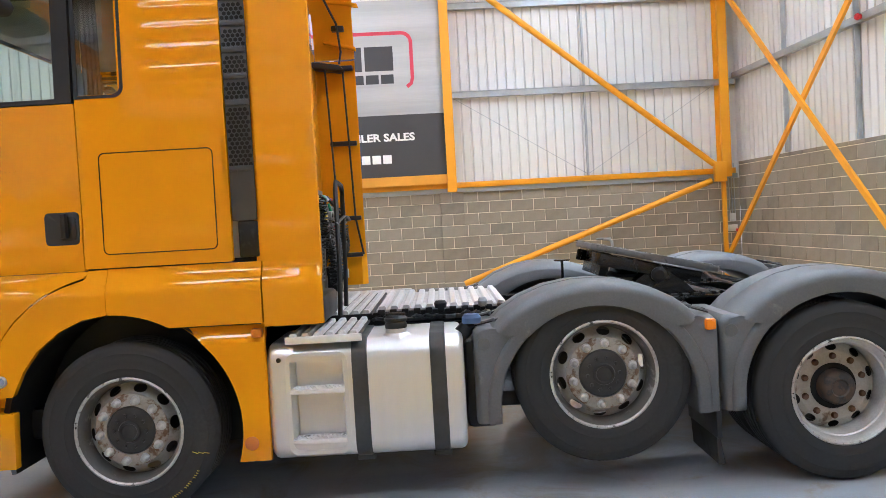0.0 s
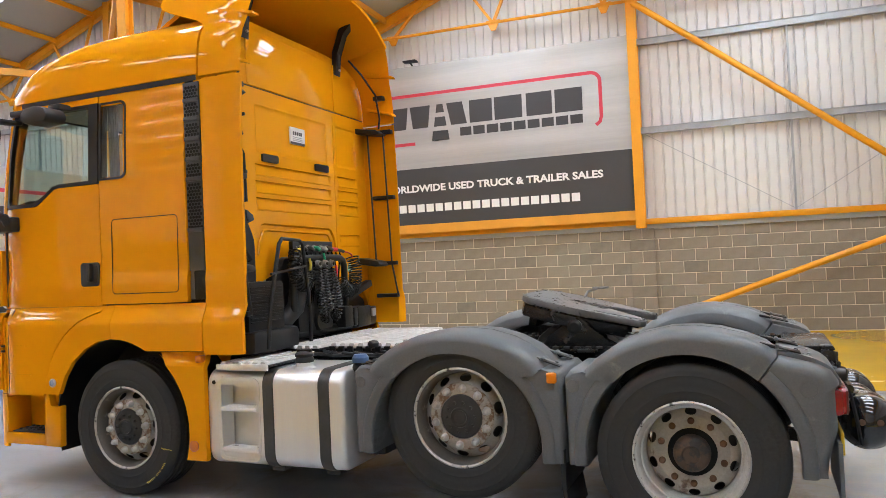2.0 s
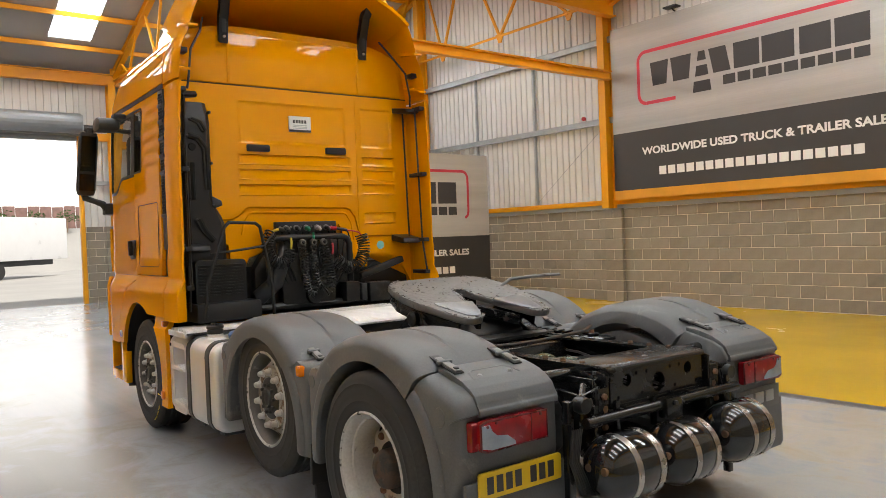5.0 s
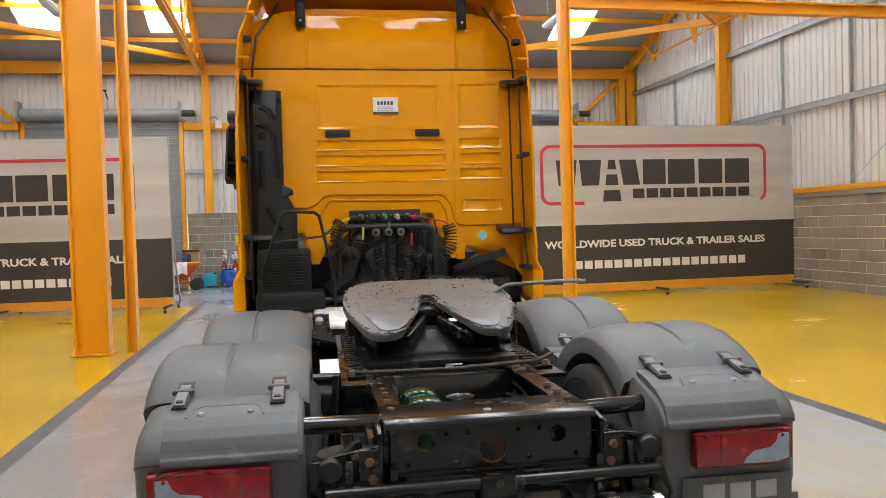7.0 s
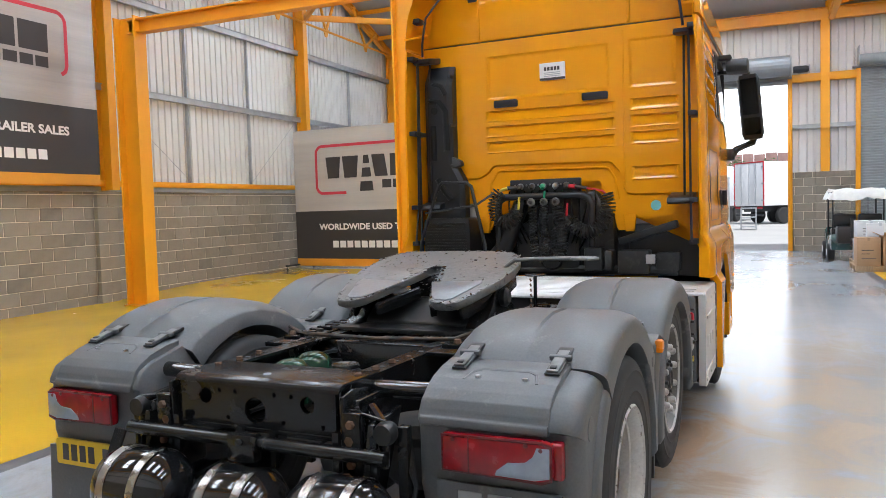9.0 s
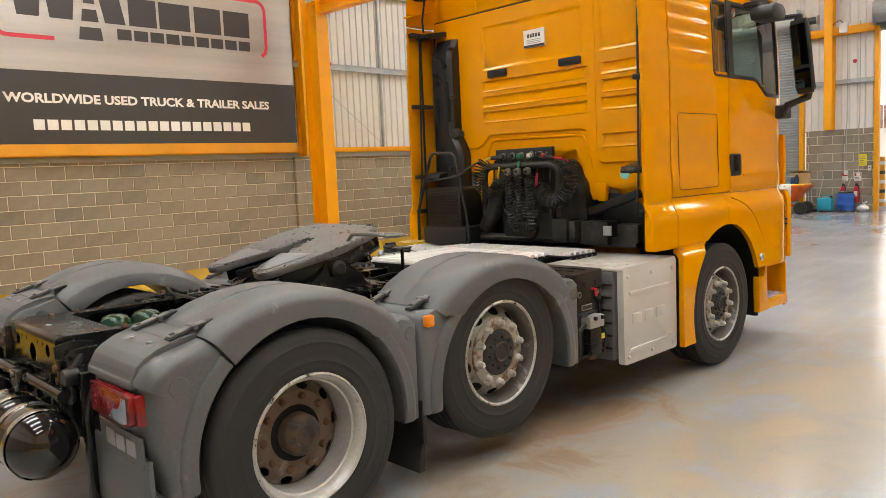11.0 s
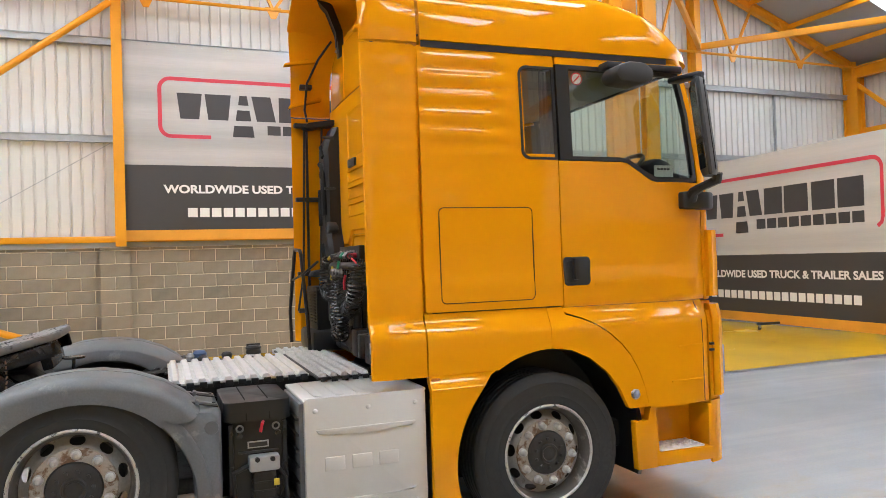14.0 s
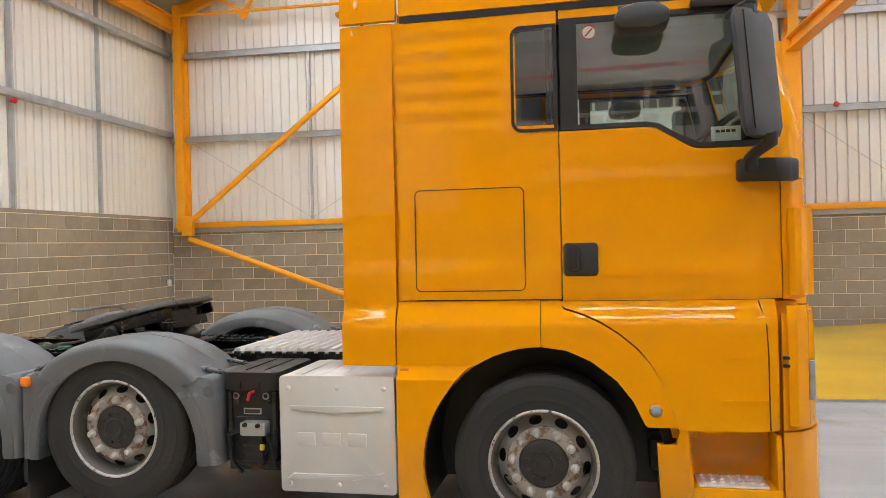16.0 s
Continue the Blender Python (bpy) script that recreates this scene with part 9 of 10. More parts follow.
def bicycle():
    b = thing("bicycle", "dark mountain bicycle leaning on the roller door", "bicycle")
    m = Matrix.Translation((-17.0, -6.5, 0)) @ Matrix.Rotation(radians(-8), 4, "Y")
    P = lambda y, z: m @ Vector((0, y, z))
    for y in (-0.52, 0.52):
        ring = [P(y + 0.33 * math.cos(a), 0.35 + 0.33 * math.sin(a)) for a in (2 * math.pi * k / 32 for k in range(32))]
        tyre = part("tyre", tube(ring, 0.024, 8, None, True), M["rubber"], b)
        for k in range(12):
            a = math.pi * k / 6
            part("spoke", tube([P(y, 0.35), P(y + 0.31 * math.cos(a), 0.35 + 0.31 * math.sin(a))], 0.002, 4), M["galvanised"], tyre)
        part("hub", lathe([(0.0, -0.05), (0.03, -0.04), (0.03, 0.04), (0.0, 0.05)], P(y, 0.35), "x", 12), M["trim"], tyre)
    for name, pts, r in (("down_tube", [(-0.38, 0.68), (0.05, 0.32)], 0.022), ("top_tube", [(-0.40, 0.78), (0.14, 0.72)], 0.018), ("seat_tube", [(0.05, 0.32), (0.18, 0.86)], 0.018), ("chain_stay", [(0.05, 0.32), (0.52, 0.35)], 0.012), ("seat_stay", [(0.15, 0.72), (0.52, 0.35)], 0.010), ("fork", [(-0.52, 0.35), (-0.40, 0.78), (-0.37, 0.90)], 0.018)):
        part(name, tube([P(*p) for p in pts], r, 8), M["trim"], b)
    part("saddle", box((-0.06, 0.05, 0.86), (0.06, 0.32, 0.91), 0.025, None, m), M["vinyl"], b)
    part("handlebar", tube([m @ Vector(p) for p in ((-0.3, -0.34, 0.96), (-0.1, -0.38, 0.93), (0.1, -0.38, 0.93), (0.3, -0.34, 0.96))], 0.014, 8), M["vinyl"], b)
    part("chainring", lathe([(0.0, -0.006), (0.085, -0.006), (0.085, 0.006), (0.0, 0.006)], P(0.05, 0.32), "x", 20), M["galvanised"], b)


bicycle()
for k in range(3):
    y = -4.75 + 0.30 * k
    c = thing("wheeled_bag", "dark navy wheeled bag leaning back on the floor", "bag", "wheeled bags")
    m = Matrix.Translation((-12.3, y, 0.06)) @ Matrix.Rotation(radians(-28), 4, "Y")
    part("body", box((-0.14, -0.13, 0.0), (0.14, 0.13, 0.82 - 0.05 * k), 0.05, None, m, 3), M["navy"], c)
    part("pocket", box((0.12, -0.10, 0.15), (0.19, 0.10, 0.5), 0.03, None, m), M["navy"], c)
    for s in (-0.1, 0.1):
        part("wheel", lathe([(0.0, -0.02), (0.05, -0.02), (0.06, 0.0), (0.05, 0.02), (0.0, 0.02)], (-12.22, y + s, 0.06), "y", 16), M["rubber"], c)
    part("handle", tube([m @ Vector((0, -0.06, 0.78)), m @ Vector((0, -0.06, 0.92)), m @ Vector((0, 0.06, 0.92)), m @ Vector((0, 0.06, 0.78))], 0.012, 6), M["black_plastic"], c)

# ---- on and by the pier south of the open door ----
can = thing("jerrycan", "turquoise plastic jerrycan on the floor by blockwork", "jerrycan")
part("body", box((-17.25, -3.55, 0.0), (-16.98, -3.15, 0.40), 0.045, segments=3), M["turquoise"], can)
part("handle", tube([(-17.12, -3.46, 0.39), (-17.12, -3.44, 0.46), (-17.12, -3.26, 0.46), (-17.12, -3.24, 0.39)], 0.018, 8), M["turquoise"], can)
part("cap", lathe([(0.0, 0.05), (0.035, 0.05), (0.04, 0.0)], (-17.12, -3.2, 0.40), "z", 14), M["black_plastic"], can)
drum = thing("plastic_drum", "blue plastic drum on the floor by blockwork", "drum")
part("body", lathe([(0.0, 0.0), (0.21, 0.0), (0.225, 0.03), (0.225, 0.18), (0.235, 0.20), (0.225, 0.22), (0.225, 0.40), (0.235, 0.42), (0.215, 0.50), (0.16, 0.53), (0.0, 0.54)], (-17.1, -2.82, 0), "z", 32), M["drum_blue"], drum)
part("lid_ring", lathe([(0.15, 0.52), (0.19, 0.52), (0.19, 0.555), (0.15, 0.555)], (-17.1, -2.82, 0), "z", 28), M["black_plastic"], drum)
for y in (-2.96, -2.62):
    e = thing("fire_extinguisher", "red fire extinguisher hung on a block pier", "extinguisher", "fire extinguishers")
    part("cylinder", lathe([(0.0, 0.24), (0.075, 0.25), (0.085, 0.28), (0.085, 0.62), (0.06, 0.69), (0.025, 0.72), (0.0, 0.72)], (-17.39, y, 0.0), "z", 20), M["tool_red"], e)
    part("valve", box((-17.43, y - 0.025, 0.71), (-17.33, y + 0.025, 0.78), 0.01), M["black_plastic"], e)
    part("hose", tube([(-17.34, y + 0.03, 0.75), (-17.28, y + 0.08, 0.68), (-17.29, y + 0.10, 0.45), (-17.32, y + 0.08, 0.34)], 0.012, 6), M["rubber"], e)
    part("label", box((-17.31, y - 0.04, 0.42), (-17.302, y + 0.04, 0.56), 0.002), M["sign_white"], e)
    s = thing("safety_sign", "small red and white safety sign on blockwork", "sign", "safety signs")
    part("plate", box((-17.495, y - 0.09, 0.84), (-17.487, y + 0.09, 1.08), 0.002), M["sign_white"], s)
    part("red_field", box((-17.487, y - 0.08, 0.98), (-17.484, y + 0.08, 1.07)), M["tool_red"], s)
    for k in range(3):
        part("printed_bar", box((-17.487, y - 0.07, 0.86 + 0.035 * k), (-17.484, y + 0.06 - 0.02 * k, 0.872 + 0.035 * k)), M["dark_print"], s)
s = thing("notice", "yellow notice with grey print on blockwork", "sign")
part("plate", box((-17.495, -2.59, 1.26), (-17.488, -2.40, 1.58), 0.002), M["sign_yellow"], s)
for k in range(5):
    part("printed_bar", box((-17.488, -2.57, 1.30 + 0.05 * k), (-17.485, -2.43 - 0.015 * (k % 3), 1.312 + 0.05 * k)), M["line"], s)
for y, z in ((-2.92, 1.12), (-2.60, 1.05)):
    c = thing("conduit", "grey steel conduit running up the wall", "conduit", "conduits")
    part("pipe", tube([(-17.46, y, z), (-17.46, y, 2.35), (-17.38, y + 0.04, 2.5), (-17.38, y + 0.04, 5.2)], 0.012, 8), M["galvanised"], c)
    part("switch_box", box((-17.49, y - 0.045, z - 0.1), (-17.43, y + 0.045, z + 0.02), 0.006), M["sign_white"], c)
s = thing("wall_switch", "small white wall switch on blockwork", "switch")
part("plate", box((-17.49, -2.36, 1.12), (-17.44, -2.28, 1.26), 0.006), M["sign_white"], s)
part("button", lathe([(0.0, 0.05), (0.018, 0.05), (0.02, 0.03)], (-17.48, -2.32, 1.21), "x", 12), M["black_plastic"], s)
for k, (y0, y1, top) in enumerate(((-3.82, -3.95, 1.25), (-3.72, -3.88, 1.15), (-3.62, -3.50, 1.0))):
    b = thing("broom", "broom with a grey shaft leaning on blockwork", "broom", "brooms")
    part("shaft", tube([(-17.2, y0, 0.06), (-17.44, y1, top)], 0.014, 8), M["galvanised"], b)
    part("head", box((-17.25, y0 - 0.14, 0.0), (-17.15, y0 + 0.14, 0.07), 0.012), M["trim"], b)
b = thing("squeegee", "long-handled floor squeegee leaning on the pier", "squeegee")
part("shaft", tube([(-16.85, -2.92, 0.05), (-17.42, -2.75, 1.0)], 0.013, 8), M["galvanised"], b)
part("blade", box((-16.95, -3.45, 0.0), (-16.85, -2.55, 0.05), 0.01), M["trim"], b)
b = thing("plastic_bag", "crumpled white plastic bag on the floor", "bag")
bm = bmesh.new()
bmesh.ops.create_icosphere(bm, subdivisions=3, radius=1)
rng = random.Random(3)
for v in bm.verts:
    v.co = Vector((-17.1, -2.38, 0.10)) + Vector((v.co.x * 0.13, v.co.y * 0.15, v.co.z * 0.10)) * rng.uniform(0.8, 1.08)
part("body", bm, M["white_card"], b, "", 80)
part("knot", tube([(-17.1, -2.38, 0.18), (-17.08, -2.33, 0.26), (-17.04, -2.28, 0.28)], [0.04, 0.025, 0.035], 8), M["white_card"], b)
bo = thing("bollard", "orange bollard with black and white bands by the doorway", "bollard")
part("post", lathe([(0.0, 0.0), (0.09, 0.0), (0.09, 1.42), (0.06, 1.47), (0.0, 1.48)], (-19.6, -2.55, 0), "z", 24), M["banner_orange"], bo)
for k in range(5):
    part("band", lathe([(0.0905, 0.12 + 0.28 * k), (0.093, 0.12 + 0.28 * k), (0.093, 0.22 + 0.28 * k), (0.0905, 0.22 + 0.28 * k)], (-19.6, -2.55, 0), "z", 24), M["dark_print"] if k % 2 else M["sign_white"], bo)

# ---- fittings on the walls and under the roof ----
for x, y, z, nx, ny in ((-5.18, 10.84, 4.31, 0, -1), (8.62, 6.13, 4.30, -1, 0), (-17.38, -2.68, 4.13, 1, 0), (8.62, -5.5, 4.16, -1, 0), (-5.26, -10.48, 4.22, 0, 1)):
    bell = thing("alarm_bell", "red alarm bell on a steel rail", "alarm bell", "alarm bells")
    axis = "y" if ny else "x"
    sg = ny or nx
    part("base", lathe([(0.0, 0.0), (0.04, 0.0), (0.04, sg * 0.04), (0.0, sg * 0.05)], (x, y, z), axis, 20), M["tool_red"], bell)
    part("dome", lathe([(0.05, sg * 0.04), (0.055, sg * 0.055), (0.04, sg * 0.085), (0.0, sg * 0.095)], (x, y, z), axis, 20), M["tool_red"], bell)
for y in (6.5, -6.4):
    for x in (-12.8, -1.0):
        l = thing("strip_lamp", "white strip lamp hung under the roof, unlit", "lamp", "strip lamps")
        part("housing", box((x - 0.75, y - 0.14, 7.25), (x + 0.75, y + 0.14, 7.34), 0.02), M["lamp_white"], l)
        part("diffuser", box((x - 0.70, y - 0.11, 7.215), (x + 0.70, y + 0.11, 7.248), 0.012), M["white_card"], l)
        for dx in (-0.6, 0.6):
            part("chain", tube([(x + dx, y, 7.34), (x + dx, y, roof_z(x + dx))], 0.006, 5), M["galvanised"], l)
for x, wall, s in ((-2.61, NORTH, -1), (-2.43, SOUTH, 1)):
    f = thing("wall_lamp", "small grey wall lamp on a bracket above the banner", "lamp", "wall lamps")
    part("body", box((x - 0.16, min(wall, wall + s * 0.3), 6.30), (x + 0.16, max(wall + s * 0.1, wall + s * 0.42), 6.34), 0.01), M["trim"], f)
    part("bracket", bar_between((x, wall, 6.22), (x, wall + s * 0.22, 6.30), 0.03, 0.02), M["trim"], f)
for s in (-1, 1):
    y = s * 6.4
    f = thing("wall_lamp", "small grey wall lamp on a bracket over the roller door", "lamp", "wall lamps")
    part("body", box((WEST + 0.3, y - 0.25, 6.02), (WEST + 0.42, y + 0.25, 6.06), 0.01), M["trim"], f)
    part("bracket", bar_between((WEST, y + 0.2, 5.85), (WEST + 0.34, y + 0.2, 6.03), 0.03, 0.03), M["trim"], f)
w = thing("door_control", "white door control box over the door header", "control box")
part("case", box((-17.28, -3.05, 4.92), (-17.18, -2.85, 5.18), 0.01), M["sign_white"], w)
part("cable", tube([(-17.23, -2.95, 5.17), (-17.25, -3.05, 5.28), (-17.3, -3.2, 5.22), (-17.3, -3.35, 5.05)], 0.01, 6), M["black_plastic"], w)
# electrical fittings in the north-east and south-east corners
e = thing("socket_box", "white electrical boxes with grey conduits in the corner", "socket")
part("box_upper", box((8.50, 10.88, 1.15), (8.62, 10.95, 1.33), 0.008), M["sign_white"], e)
part("box_lower", box((8.44, 10.86, 0.94), (8.64, 10.95, 1.08), 0.008), M["sign_white"], e)
for x in (8.50, 8.56, 8.62):
    part("conduit", tube([(x, 10.925, 1.32), (x, 10.925, 2.42)], 0.011, 6), M["galvanised"], e)
part("red_switch", box((8.60, 10.85, 0.93), (8.66, 10.87, 0.99), 0.004), M["tool_red"], e)
e = thing("conduit", "thin grey conduit with an end box on blockwork", "conduit", "conduits")
part("pipe", tube([(8.72, -10.33, 2.4), (8.72, -10.33, 1.05)], 0.011, 6), M["galvanised"], e)
part("switch_box", box((8.69, -10.38, 0.92), (8.745, -10.28, 1.06), 0.006), M["sign_white"], e)


# ---- the yard beyond the open door ----
M["yard"] = make_floor("yard_concrete", (0.50, 0.49, 0.46), 0.8, (0.36, 0.35, 0.33))
M["trailer_white"] = plain("white_trailer_panel", (0.78, 0.79, 0.80), 0.35, var=0.04, scale=1, fine=10)
# Fence brown is lightened to carry the yard's bright haze in its colour.
M["fence_brown"] = plain("brown_sheet_fence", (0.30, 0.18, 0.155), 0.7, var=0.2, scale=2, fine=20)
M["leaf"] = plain("hedge_leaf", (0.07, 0.13, 0.03), 0.6, var=0.4, scale=3, fine=20)
M["teal_roof"] = plain("teal_sheet_roof", (0.05, 0.22, 0.24), 0.5, var=0.1)
g = bmesh.new()
for q in (((-400, -400), (WEST - 0.3, -400), (WEST - 0.3, 400), (-400, 400)), ((EAST + 0.3, -400), (400, -400), (400, 400), (EAST + 0.3, 400)), ((WEST - 0.3, -400), (EAST + 0.3, -400), (EAST + 0.3, SOUTH - 0.3), (WEST - 0.3, SOUTH - 0.3)), ((WEST - 0.3, NORTH + 0.3), (EAST + 0.3, NORTH + 0.3), (EAST + 0.3, 400), (WEST - 0.3, 400))):
    g.faces.new([g.verts.new((x, y, -0.02)) for x, y in q])
bmesh.ops.remove_doubles(g, verts=g.verts[:], dist=0.001)
structure("ground", g, M["yard"], "pale worn concrete yard", "ground")


def box_trailer(m, length, label):
    """A box trailer; its rear doors look to local +x, its middle line lies on y = 0."""
    t = thing("box_trailer", label, "trailer", "box trailers")
    at = lambda bm: bmesh.ops.transform(bm, matrix=m, verts=bm.verts) or bm
    part("body", at(box((-length, -1.25, 1.1), (0, 1.25, 3.75), 0.04)), M["trailer_white"], t, "white panelled body")
    for y0, y1 in ((-1.2, -0.02), (0.02, 1.2)):
        door = part("rear_door", at(box((0, y0, 1.15), (0.04, y1, 3.68), 0.01)), M["trailer_white"], t)
        for z in (1.4, 2.4, 3.4):
            part("hinge", at(box((0.03, (y0 if y0 < -1 else y1) - 0.1, z), (0.06, (y0 if y0 < -1 else y1) + 0.06, z + 0.08), 0.005)), M["galvanised"], door)
        part("lock_rod", at(tube([(0.06, (y0 + y1) / 2, 1.2), (0.06, (y0 + y1) / 2, 3.65)], 0.018, 6)), M["galvanised"], door)
    for y in (-1.24, 1.24):
        part("red_edge", at(box((0.0, y - 0.04, 1.1), (0.05, y + 0.04, 3.75), 0.005)), M["tool_red"], t)
    part("red_edge", at(box((0.0, -1.2, 3.69), (0.05, 1.2, 3.76), 0.005)), M["tool_red"], t)
    for y in (-0.95, 0.95):
        part("tail_lamp", at(box((0.0, y - 0.22, 0.92), (0.06, y + 0.22, 1.06), 0.01)), M["red_lens"], t, "red tail lamp")
    part("underrun_bar", at(box((-0.1, -1.15, 0.5), (0.0, 1.15, 0.62), 0.01)), M["trim"], t)
    part("chassis", at(box((-length + 0.5, -0.5, 0.75), (-0.05, 0.5, 1.08), 0.01)), M["trim"], t)
    for x in (-1.6, -2.9):
        for y in (-1.05, 1.05):
            c = m @ Vector((x, y, 0.5))
            w = part("wheel", at(lathe([(0.28, -0.14), (0.46, -0.15), (0.50, -0.1), (0.50, 0.1), (0.46, 0.15), (0.28, 0.14)], (x, y, 0.5), "y", 32)), M["rubber"], t)
            part("rim", at(lathe([(0.0, -0.1), (0.28, -0.12), (0.28, 0.12), (0.0, 0.1)], (x, y, 0.5), "y", 24)), M["rim_lip"], w)
    return t


box_trailer(pose(-42.8, 0.9, 0, 0, 0, -48), 9.0, "white box trailer with red-edged rear doors in the yard")
box_trailer(pose(-46.5, -2.0, 0, 0, 0, -20), 9.0, "white box trailer standing in the yard")
c = thing("white_container", "low white storage container standing in the yard", "container")
m = pose(-33.5, -1.5, 0, 0, 0, 4)
at = lambda bm: bmesh.ops.transform(bm, matrix=m, verts=bm.verts) or bm
part("body", at(box((-1.6, -1.6, 0.22), (0, 1.60, 2.62), 0.03)), M["trailer_white"], c)
part("base_rail", at(box((-1.62, -1.62, 0.0), (0.03, 1.62, 0.2), 0.01)), M["galvanised"], c)
part("lid_edge", at(box((-1.63, -1.63, 2.56), (0.03, 1.63, 2.66), 0.01)), M["galvanised"], c)
for y in (1.57, -1.55):
    part("corner_post", at(box((0.0, y - 0.05, 0.2), (0.04, y + 0.05, 2.56), 0.005)), M["galvanised"], c)
c = thing("stillage", "grey steel stillage beside the container", "stillage")
for dx in (0, -0.9):
    for dy in (0, 0.7):
        part("post", box((-34.0 + dx, 0.6 + dy, 0), (-33.94 + dx, 0.66 + dy, 1.1), 0.004), M["galvanised"], c)
for z in (0.12, 0.6, 1.06):
    part("rail", box((-34.9, 0.6, z), (-33.94, 1.36, z + 0.04), 0.004), M["galvanised"], c)
# bank, fence and bushes behind
structure("bank", prism([(-60, -0.02), (-68, 3.6), (-110, 3.6), (-110, -0.02)], "y", -45, 45), M["yard"], "rough bank behind the yard", "bank")
f = thing("fence", "brown sheet metal fence on the bank behind the yard", "fence", kind="structure")
for k in range(46):
    y = -23 + k
    part("panel", box((-70.05, y, 3.5), (-70.0 + (0.08 if k % 2 else 0), y + 0.96, 5.7 + 0.06 * math.sin(k * 2.3)), 0.01), M["fence_brown"], f)
for k in range(14):
    rng = random.Random(50 + k)
    cx, cy, r = -67 + rng.uniform(-1, 1), -16 + 2.6 * k, rng.uniform(0.6, 1.3)
    bm = bmesh.new()
    for j in range(150):
        d = Vector((rng.gauss(0, 1), rng.gauss(0, 1), abs(rng.gauss(0, 1)))).normalized() * r * rng.uniform(0.5, 1.1)
        q = Matrix.Translation(Vector((cx, cy, 4.2)) + d) @ Matrix.Rotation(rng.uniform(0, 6.28), 4, "Z") @ Matrix.Rotation(rng.uniform(0, 3.14), 4, "X")
        bm.faces.new([bm.verts.new(q @ Vector(p)) for p in ((-0.12, 0, 0), (0, -0.07, 0.02), (0.14, 0, 0), (0, 0.07, 0.02))])
    b = thing("bush", "green leafy bush in front of the fence", "bush", "bushes")
    part("foliage", bm, M["leaf"], b)
    part("stem", tube([(cx, cy, 3.2), (cx + 0.05, cy, 4.5)], [0.05, 0.03], 6), M["pallet_wood"], b)
h = thing("far_building", "distant building with a teal gable roof", "building")
part("wall", box((-130, 2.2, 0), (-124, 4.6, 7.4)), M["trailer_white"], h)
part("roof", prism([(2.0, 7.3), (3.4, 8.7), (4.8, 7.3)], "x", -130.3, -123.7), M["teal_roof"], h)
# bright hazy sky low over the yard
M["haze"] = Nodes("bright_haze").set(Base_Color=(0.8, 0.8, 0.8), Roughness=1.0, Emission_Color=(0.95, 0.98, 1.0), Emission_Strength=1.05)
structure("backdrop", box((-172, -220, -1), (-170, 220, 90)), M["haze"], "bright overcast sky behind the yard", "sky")


# ---- concrete block walls ----
JOINT = 0.013


def block_verts(length, high, depth=0.05, soft=0.006):
    """A block's face at y = 0 looking to -y, with worn edges; its lower left corner at the origin."""
    ring = [(0, 0), (length, 0), (length, high), (0, high)]
    inner = [(soft, soft), (length - soft, soft), (length - soft, high - soft), (soft, high - soft)]
    verts = [(u, depth, v) for u, v in ring] + [(u, soft, v) for u, v in ring] + [(u, 0.0, v) for u, v in inner]
    faces = [(8, 9, 10, 11)] + [(r + k, r + (k + 1) % 4, r + 4 + (k + 1) % 4, r + 4 + k) for r in (0, 4) for k in range(4)]
    return verts, faces


block_meshes = {}


def block_mesh(length, high):
    key = (round(length, 3), round(high, 3))
    if key not in block_meshes:
        me = bpy.data.meshes.new("block")
        v, f = block_verts(length, high)
        me.from_pydata(v, [], f)
        me.materials.append(M["block"])
        block_meshes[key] = me
    return block_meshes[key]


def course_blocks(length, height, unit, course, foot, phase):
    """Blocks of a wall in half bond, as (start, foot, length, height)."""
    z, row = foot, 0
    while z < height - 0.03:
        high = min(course - JOINT, height - z - 0.005)
        s = (phase if row % 2 else phase + unit / 2) - unit * 2
        while s < length - 0.03:
            a, b = max(0.0, s), min(length, s + unit - JOINT)
            if b - a > 0.04:
                yield a, z, b - a, high
            s += unit
        z += course
        row += 1


def block_wall(name, m, length, height, near, unit=0.481, course=0.2445, foot=-0.066, phase=0.068, label="grey-brown concrete block wall with pale mortar joints", thick=0.28):
    """m puts the wall's left end with its face to local -y; near: the stretch whose blocks are single parts."""
    wall = structure(name, box((0, 0.009, -0.25), (length, thick, height), 0, None, m), M["mortar"], label, "block wall")
    verts, faces, rng = [], [], random.Random(len(name) * 7 + int(length * 10))
    for a, z, l, h in course_blocks(length, height, unit, course, foot, phase):
        proud = rng.uniform(-0.0015, 0.0015)
        if near[0] <= a <= near[1]:
            ob = new("block", block_mesh(l, h))
            ob.parent = wall
            ob.matrix_basis = m @ Matrix.Translation((a, proud, z + 0.003))
        else:
            v, f = block_verts(l, h)
            n = len(verts)
            verts += [tuple(m @ Vector((x + a, y + proud, q + z + 0.003))) for x, y, q in v]
            faces += [tuple(n + i for i in face) for face in f]
    if verts:
        me = bpy.data.meshes.new("blocks")
        me.from_pydata(verts, [], faces)
        me.materials.append(M["block"])
        ob = new("blocks", me)
        ob.parent = wall
        tagged(ob, kind="stuff")
    return wall


def turned(x, y, deg):
    return Matrix.Translation((x, y, 0)) @ Matrix.Rotation(radians(deg), 4, "Z")


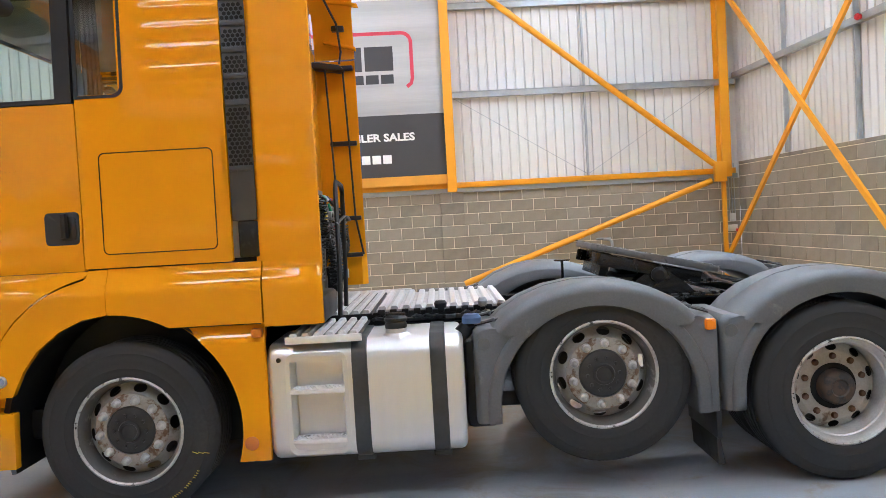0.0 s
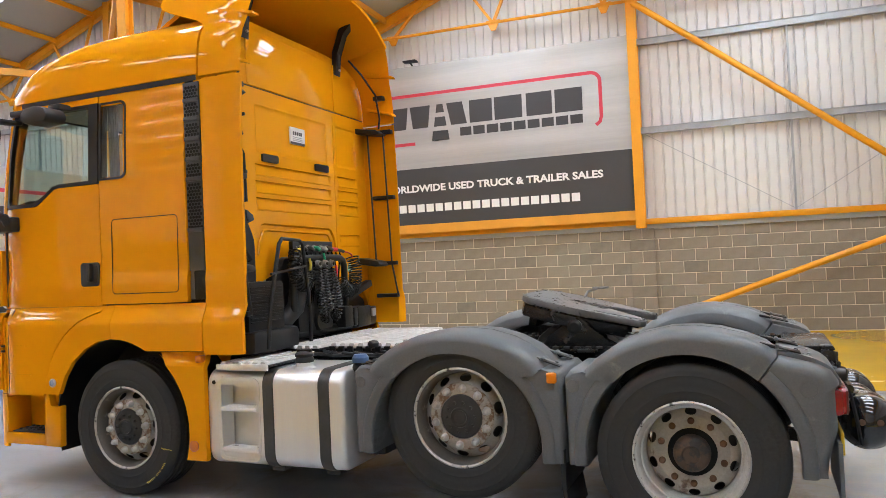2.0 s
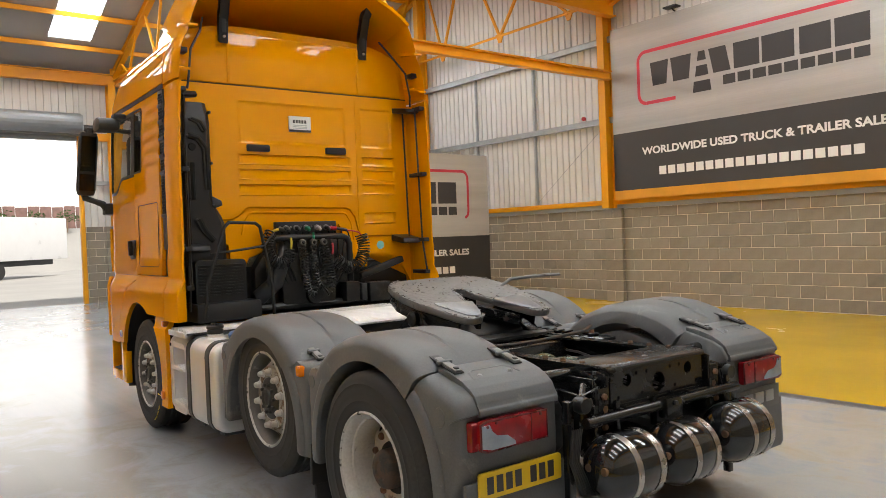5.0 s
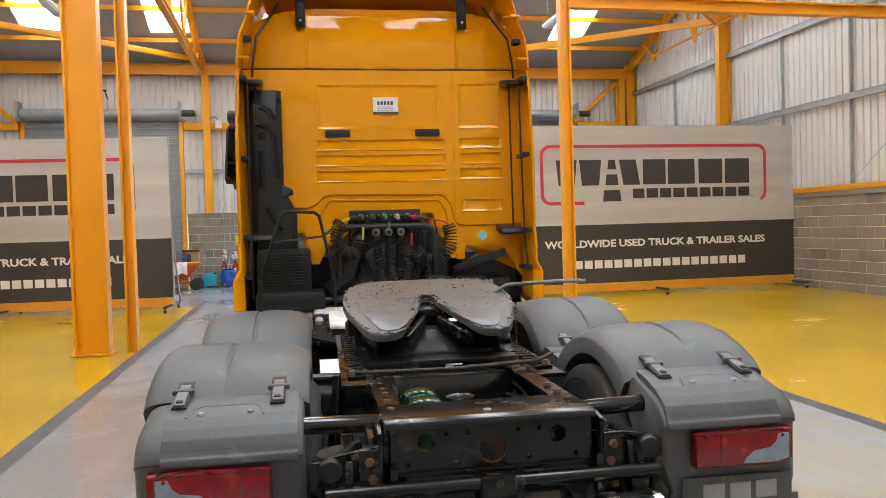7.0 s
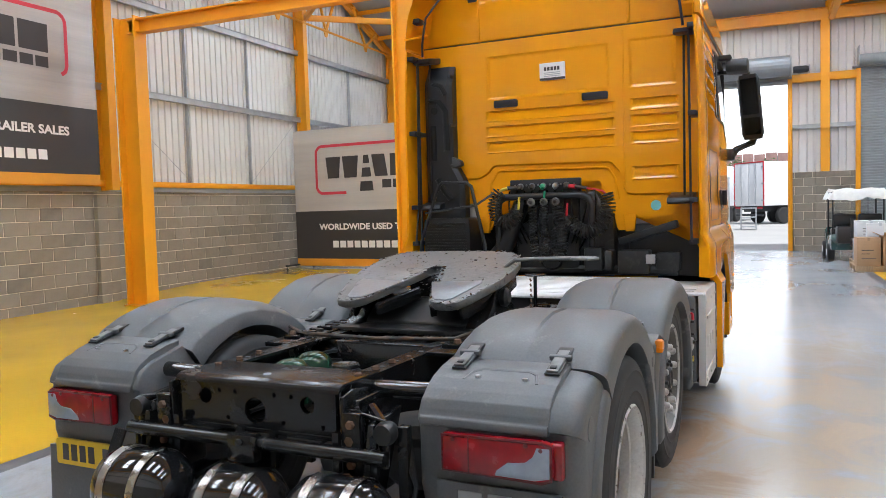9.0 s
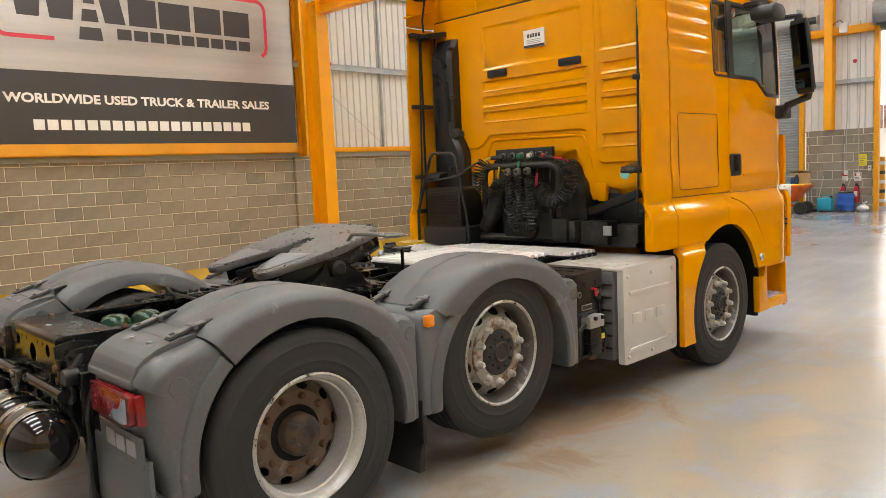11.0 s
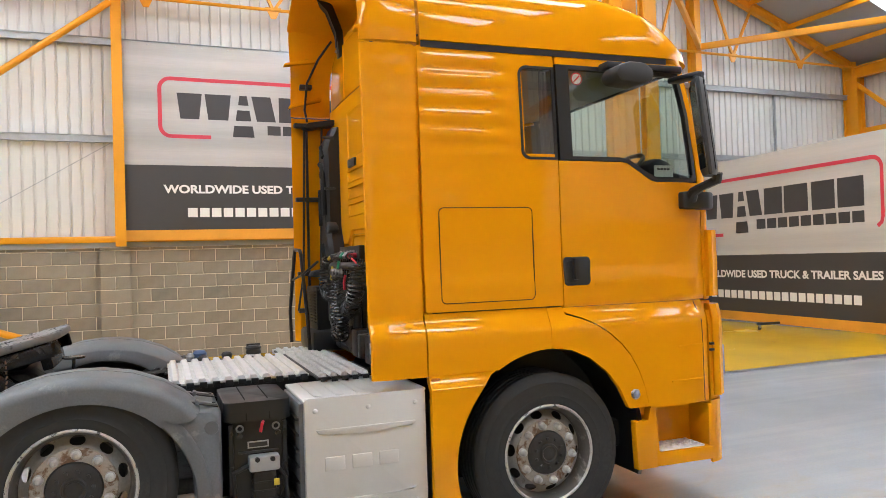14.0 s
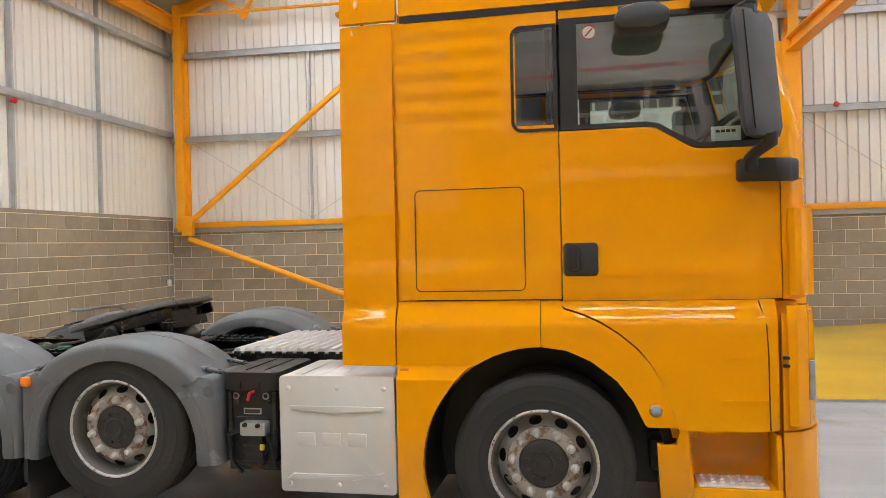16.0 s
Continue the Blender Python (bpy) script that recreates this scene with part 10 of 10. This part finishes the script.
def pilaster(k, x, y, deg, wide, height, proud=0.10, course=0.2445, foot=-0.066):
    """A block pier against the wall: one long block and two short ones by turns."""
    m = turned(x, y, deg)
    pier = structure(f"pilaster_{k}", box((0.008, -proud + 0.008, -0.25), (wide - 0.008, 0.0, height), 0, None, m), M["mortar"], "concrete block pilaster under a steel column", "pilaster")
    z, row = foot, 0
    while z < height - 0.03:
        high = min(course - JOINT, height - z - 0.004)
        cuts = ((0, wide),) if row % 2 else ((0, wide / 2 - 0.005), (wide / 2 + 0.005, wide))
        for a, b in cuts:
            v, f = block_verts(b - a, high, proud - 0.002)
            key = ("pier", round(b - a, 3), round(high, 3), round(proud, 3))
            if key not in block_meshes:
                block_meshes[key] = bpy.data.meshes.new("block")
                block_meshes[key].from_pydata(v, [], f)
                block_meshes[key].materials.append(M["block"])
            ob = new("block", block_meshes[key])
            ob.parent = pier
            ob.matrix_basis = m @ Matrix.Translation((a, -proud, z + 0.003))
        z += course
        row += 1


block_wall("block_wall_north", turned(WEST, NORTH, 0), EAST - WEST, BLOCK_N, (13.3, 25.6))
block_wall("block_wall_south", turned(EAST, SOUTH, 180), EAST - WEST, BLOCK_N, (0.0, 12.3), 0.491, 0.25, -0.205, 0.438)
block_wall("block_wall_east", turned(EAST, NORTH, -90), NORTH - SOUTH, BLOCK_E, (0.9, 12.2))
for k, (y0, y1) in enumerate(((-10.6, -8.7), (-4.0, -2.2), (2.4, 4.05), (8.85, 10.95))):
    block_wall(f"block_wall_west_{k + 1}", turned(WEST, y0, 90), y1 - y0, 2.3, (0, 9))
for k, (x, w) in enumerate(((2.19, 0.5), (-4.70, 0.5), (-11.75, 0.5))):
    pilaster(k + 1, x, NORTH, 0, w, 2.11)
for k, y in enumerate((-3.52, 3.02)):
    pilaster(k + 7, WEST, y, 90, 0.5, 2.3, 0.06)
for k, (x, w) in enumerate(((2.83, 0.54), (-4.20, 0.5), (-11.25, 0.5))):
    pilaster(k + 4, x, SOUTH, 180, w, 2.11, 0.10, 0.25, -0.205)
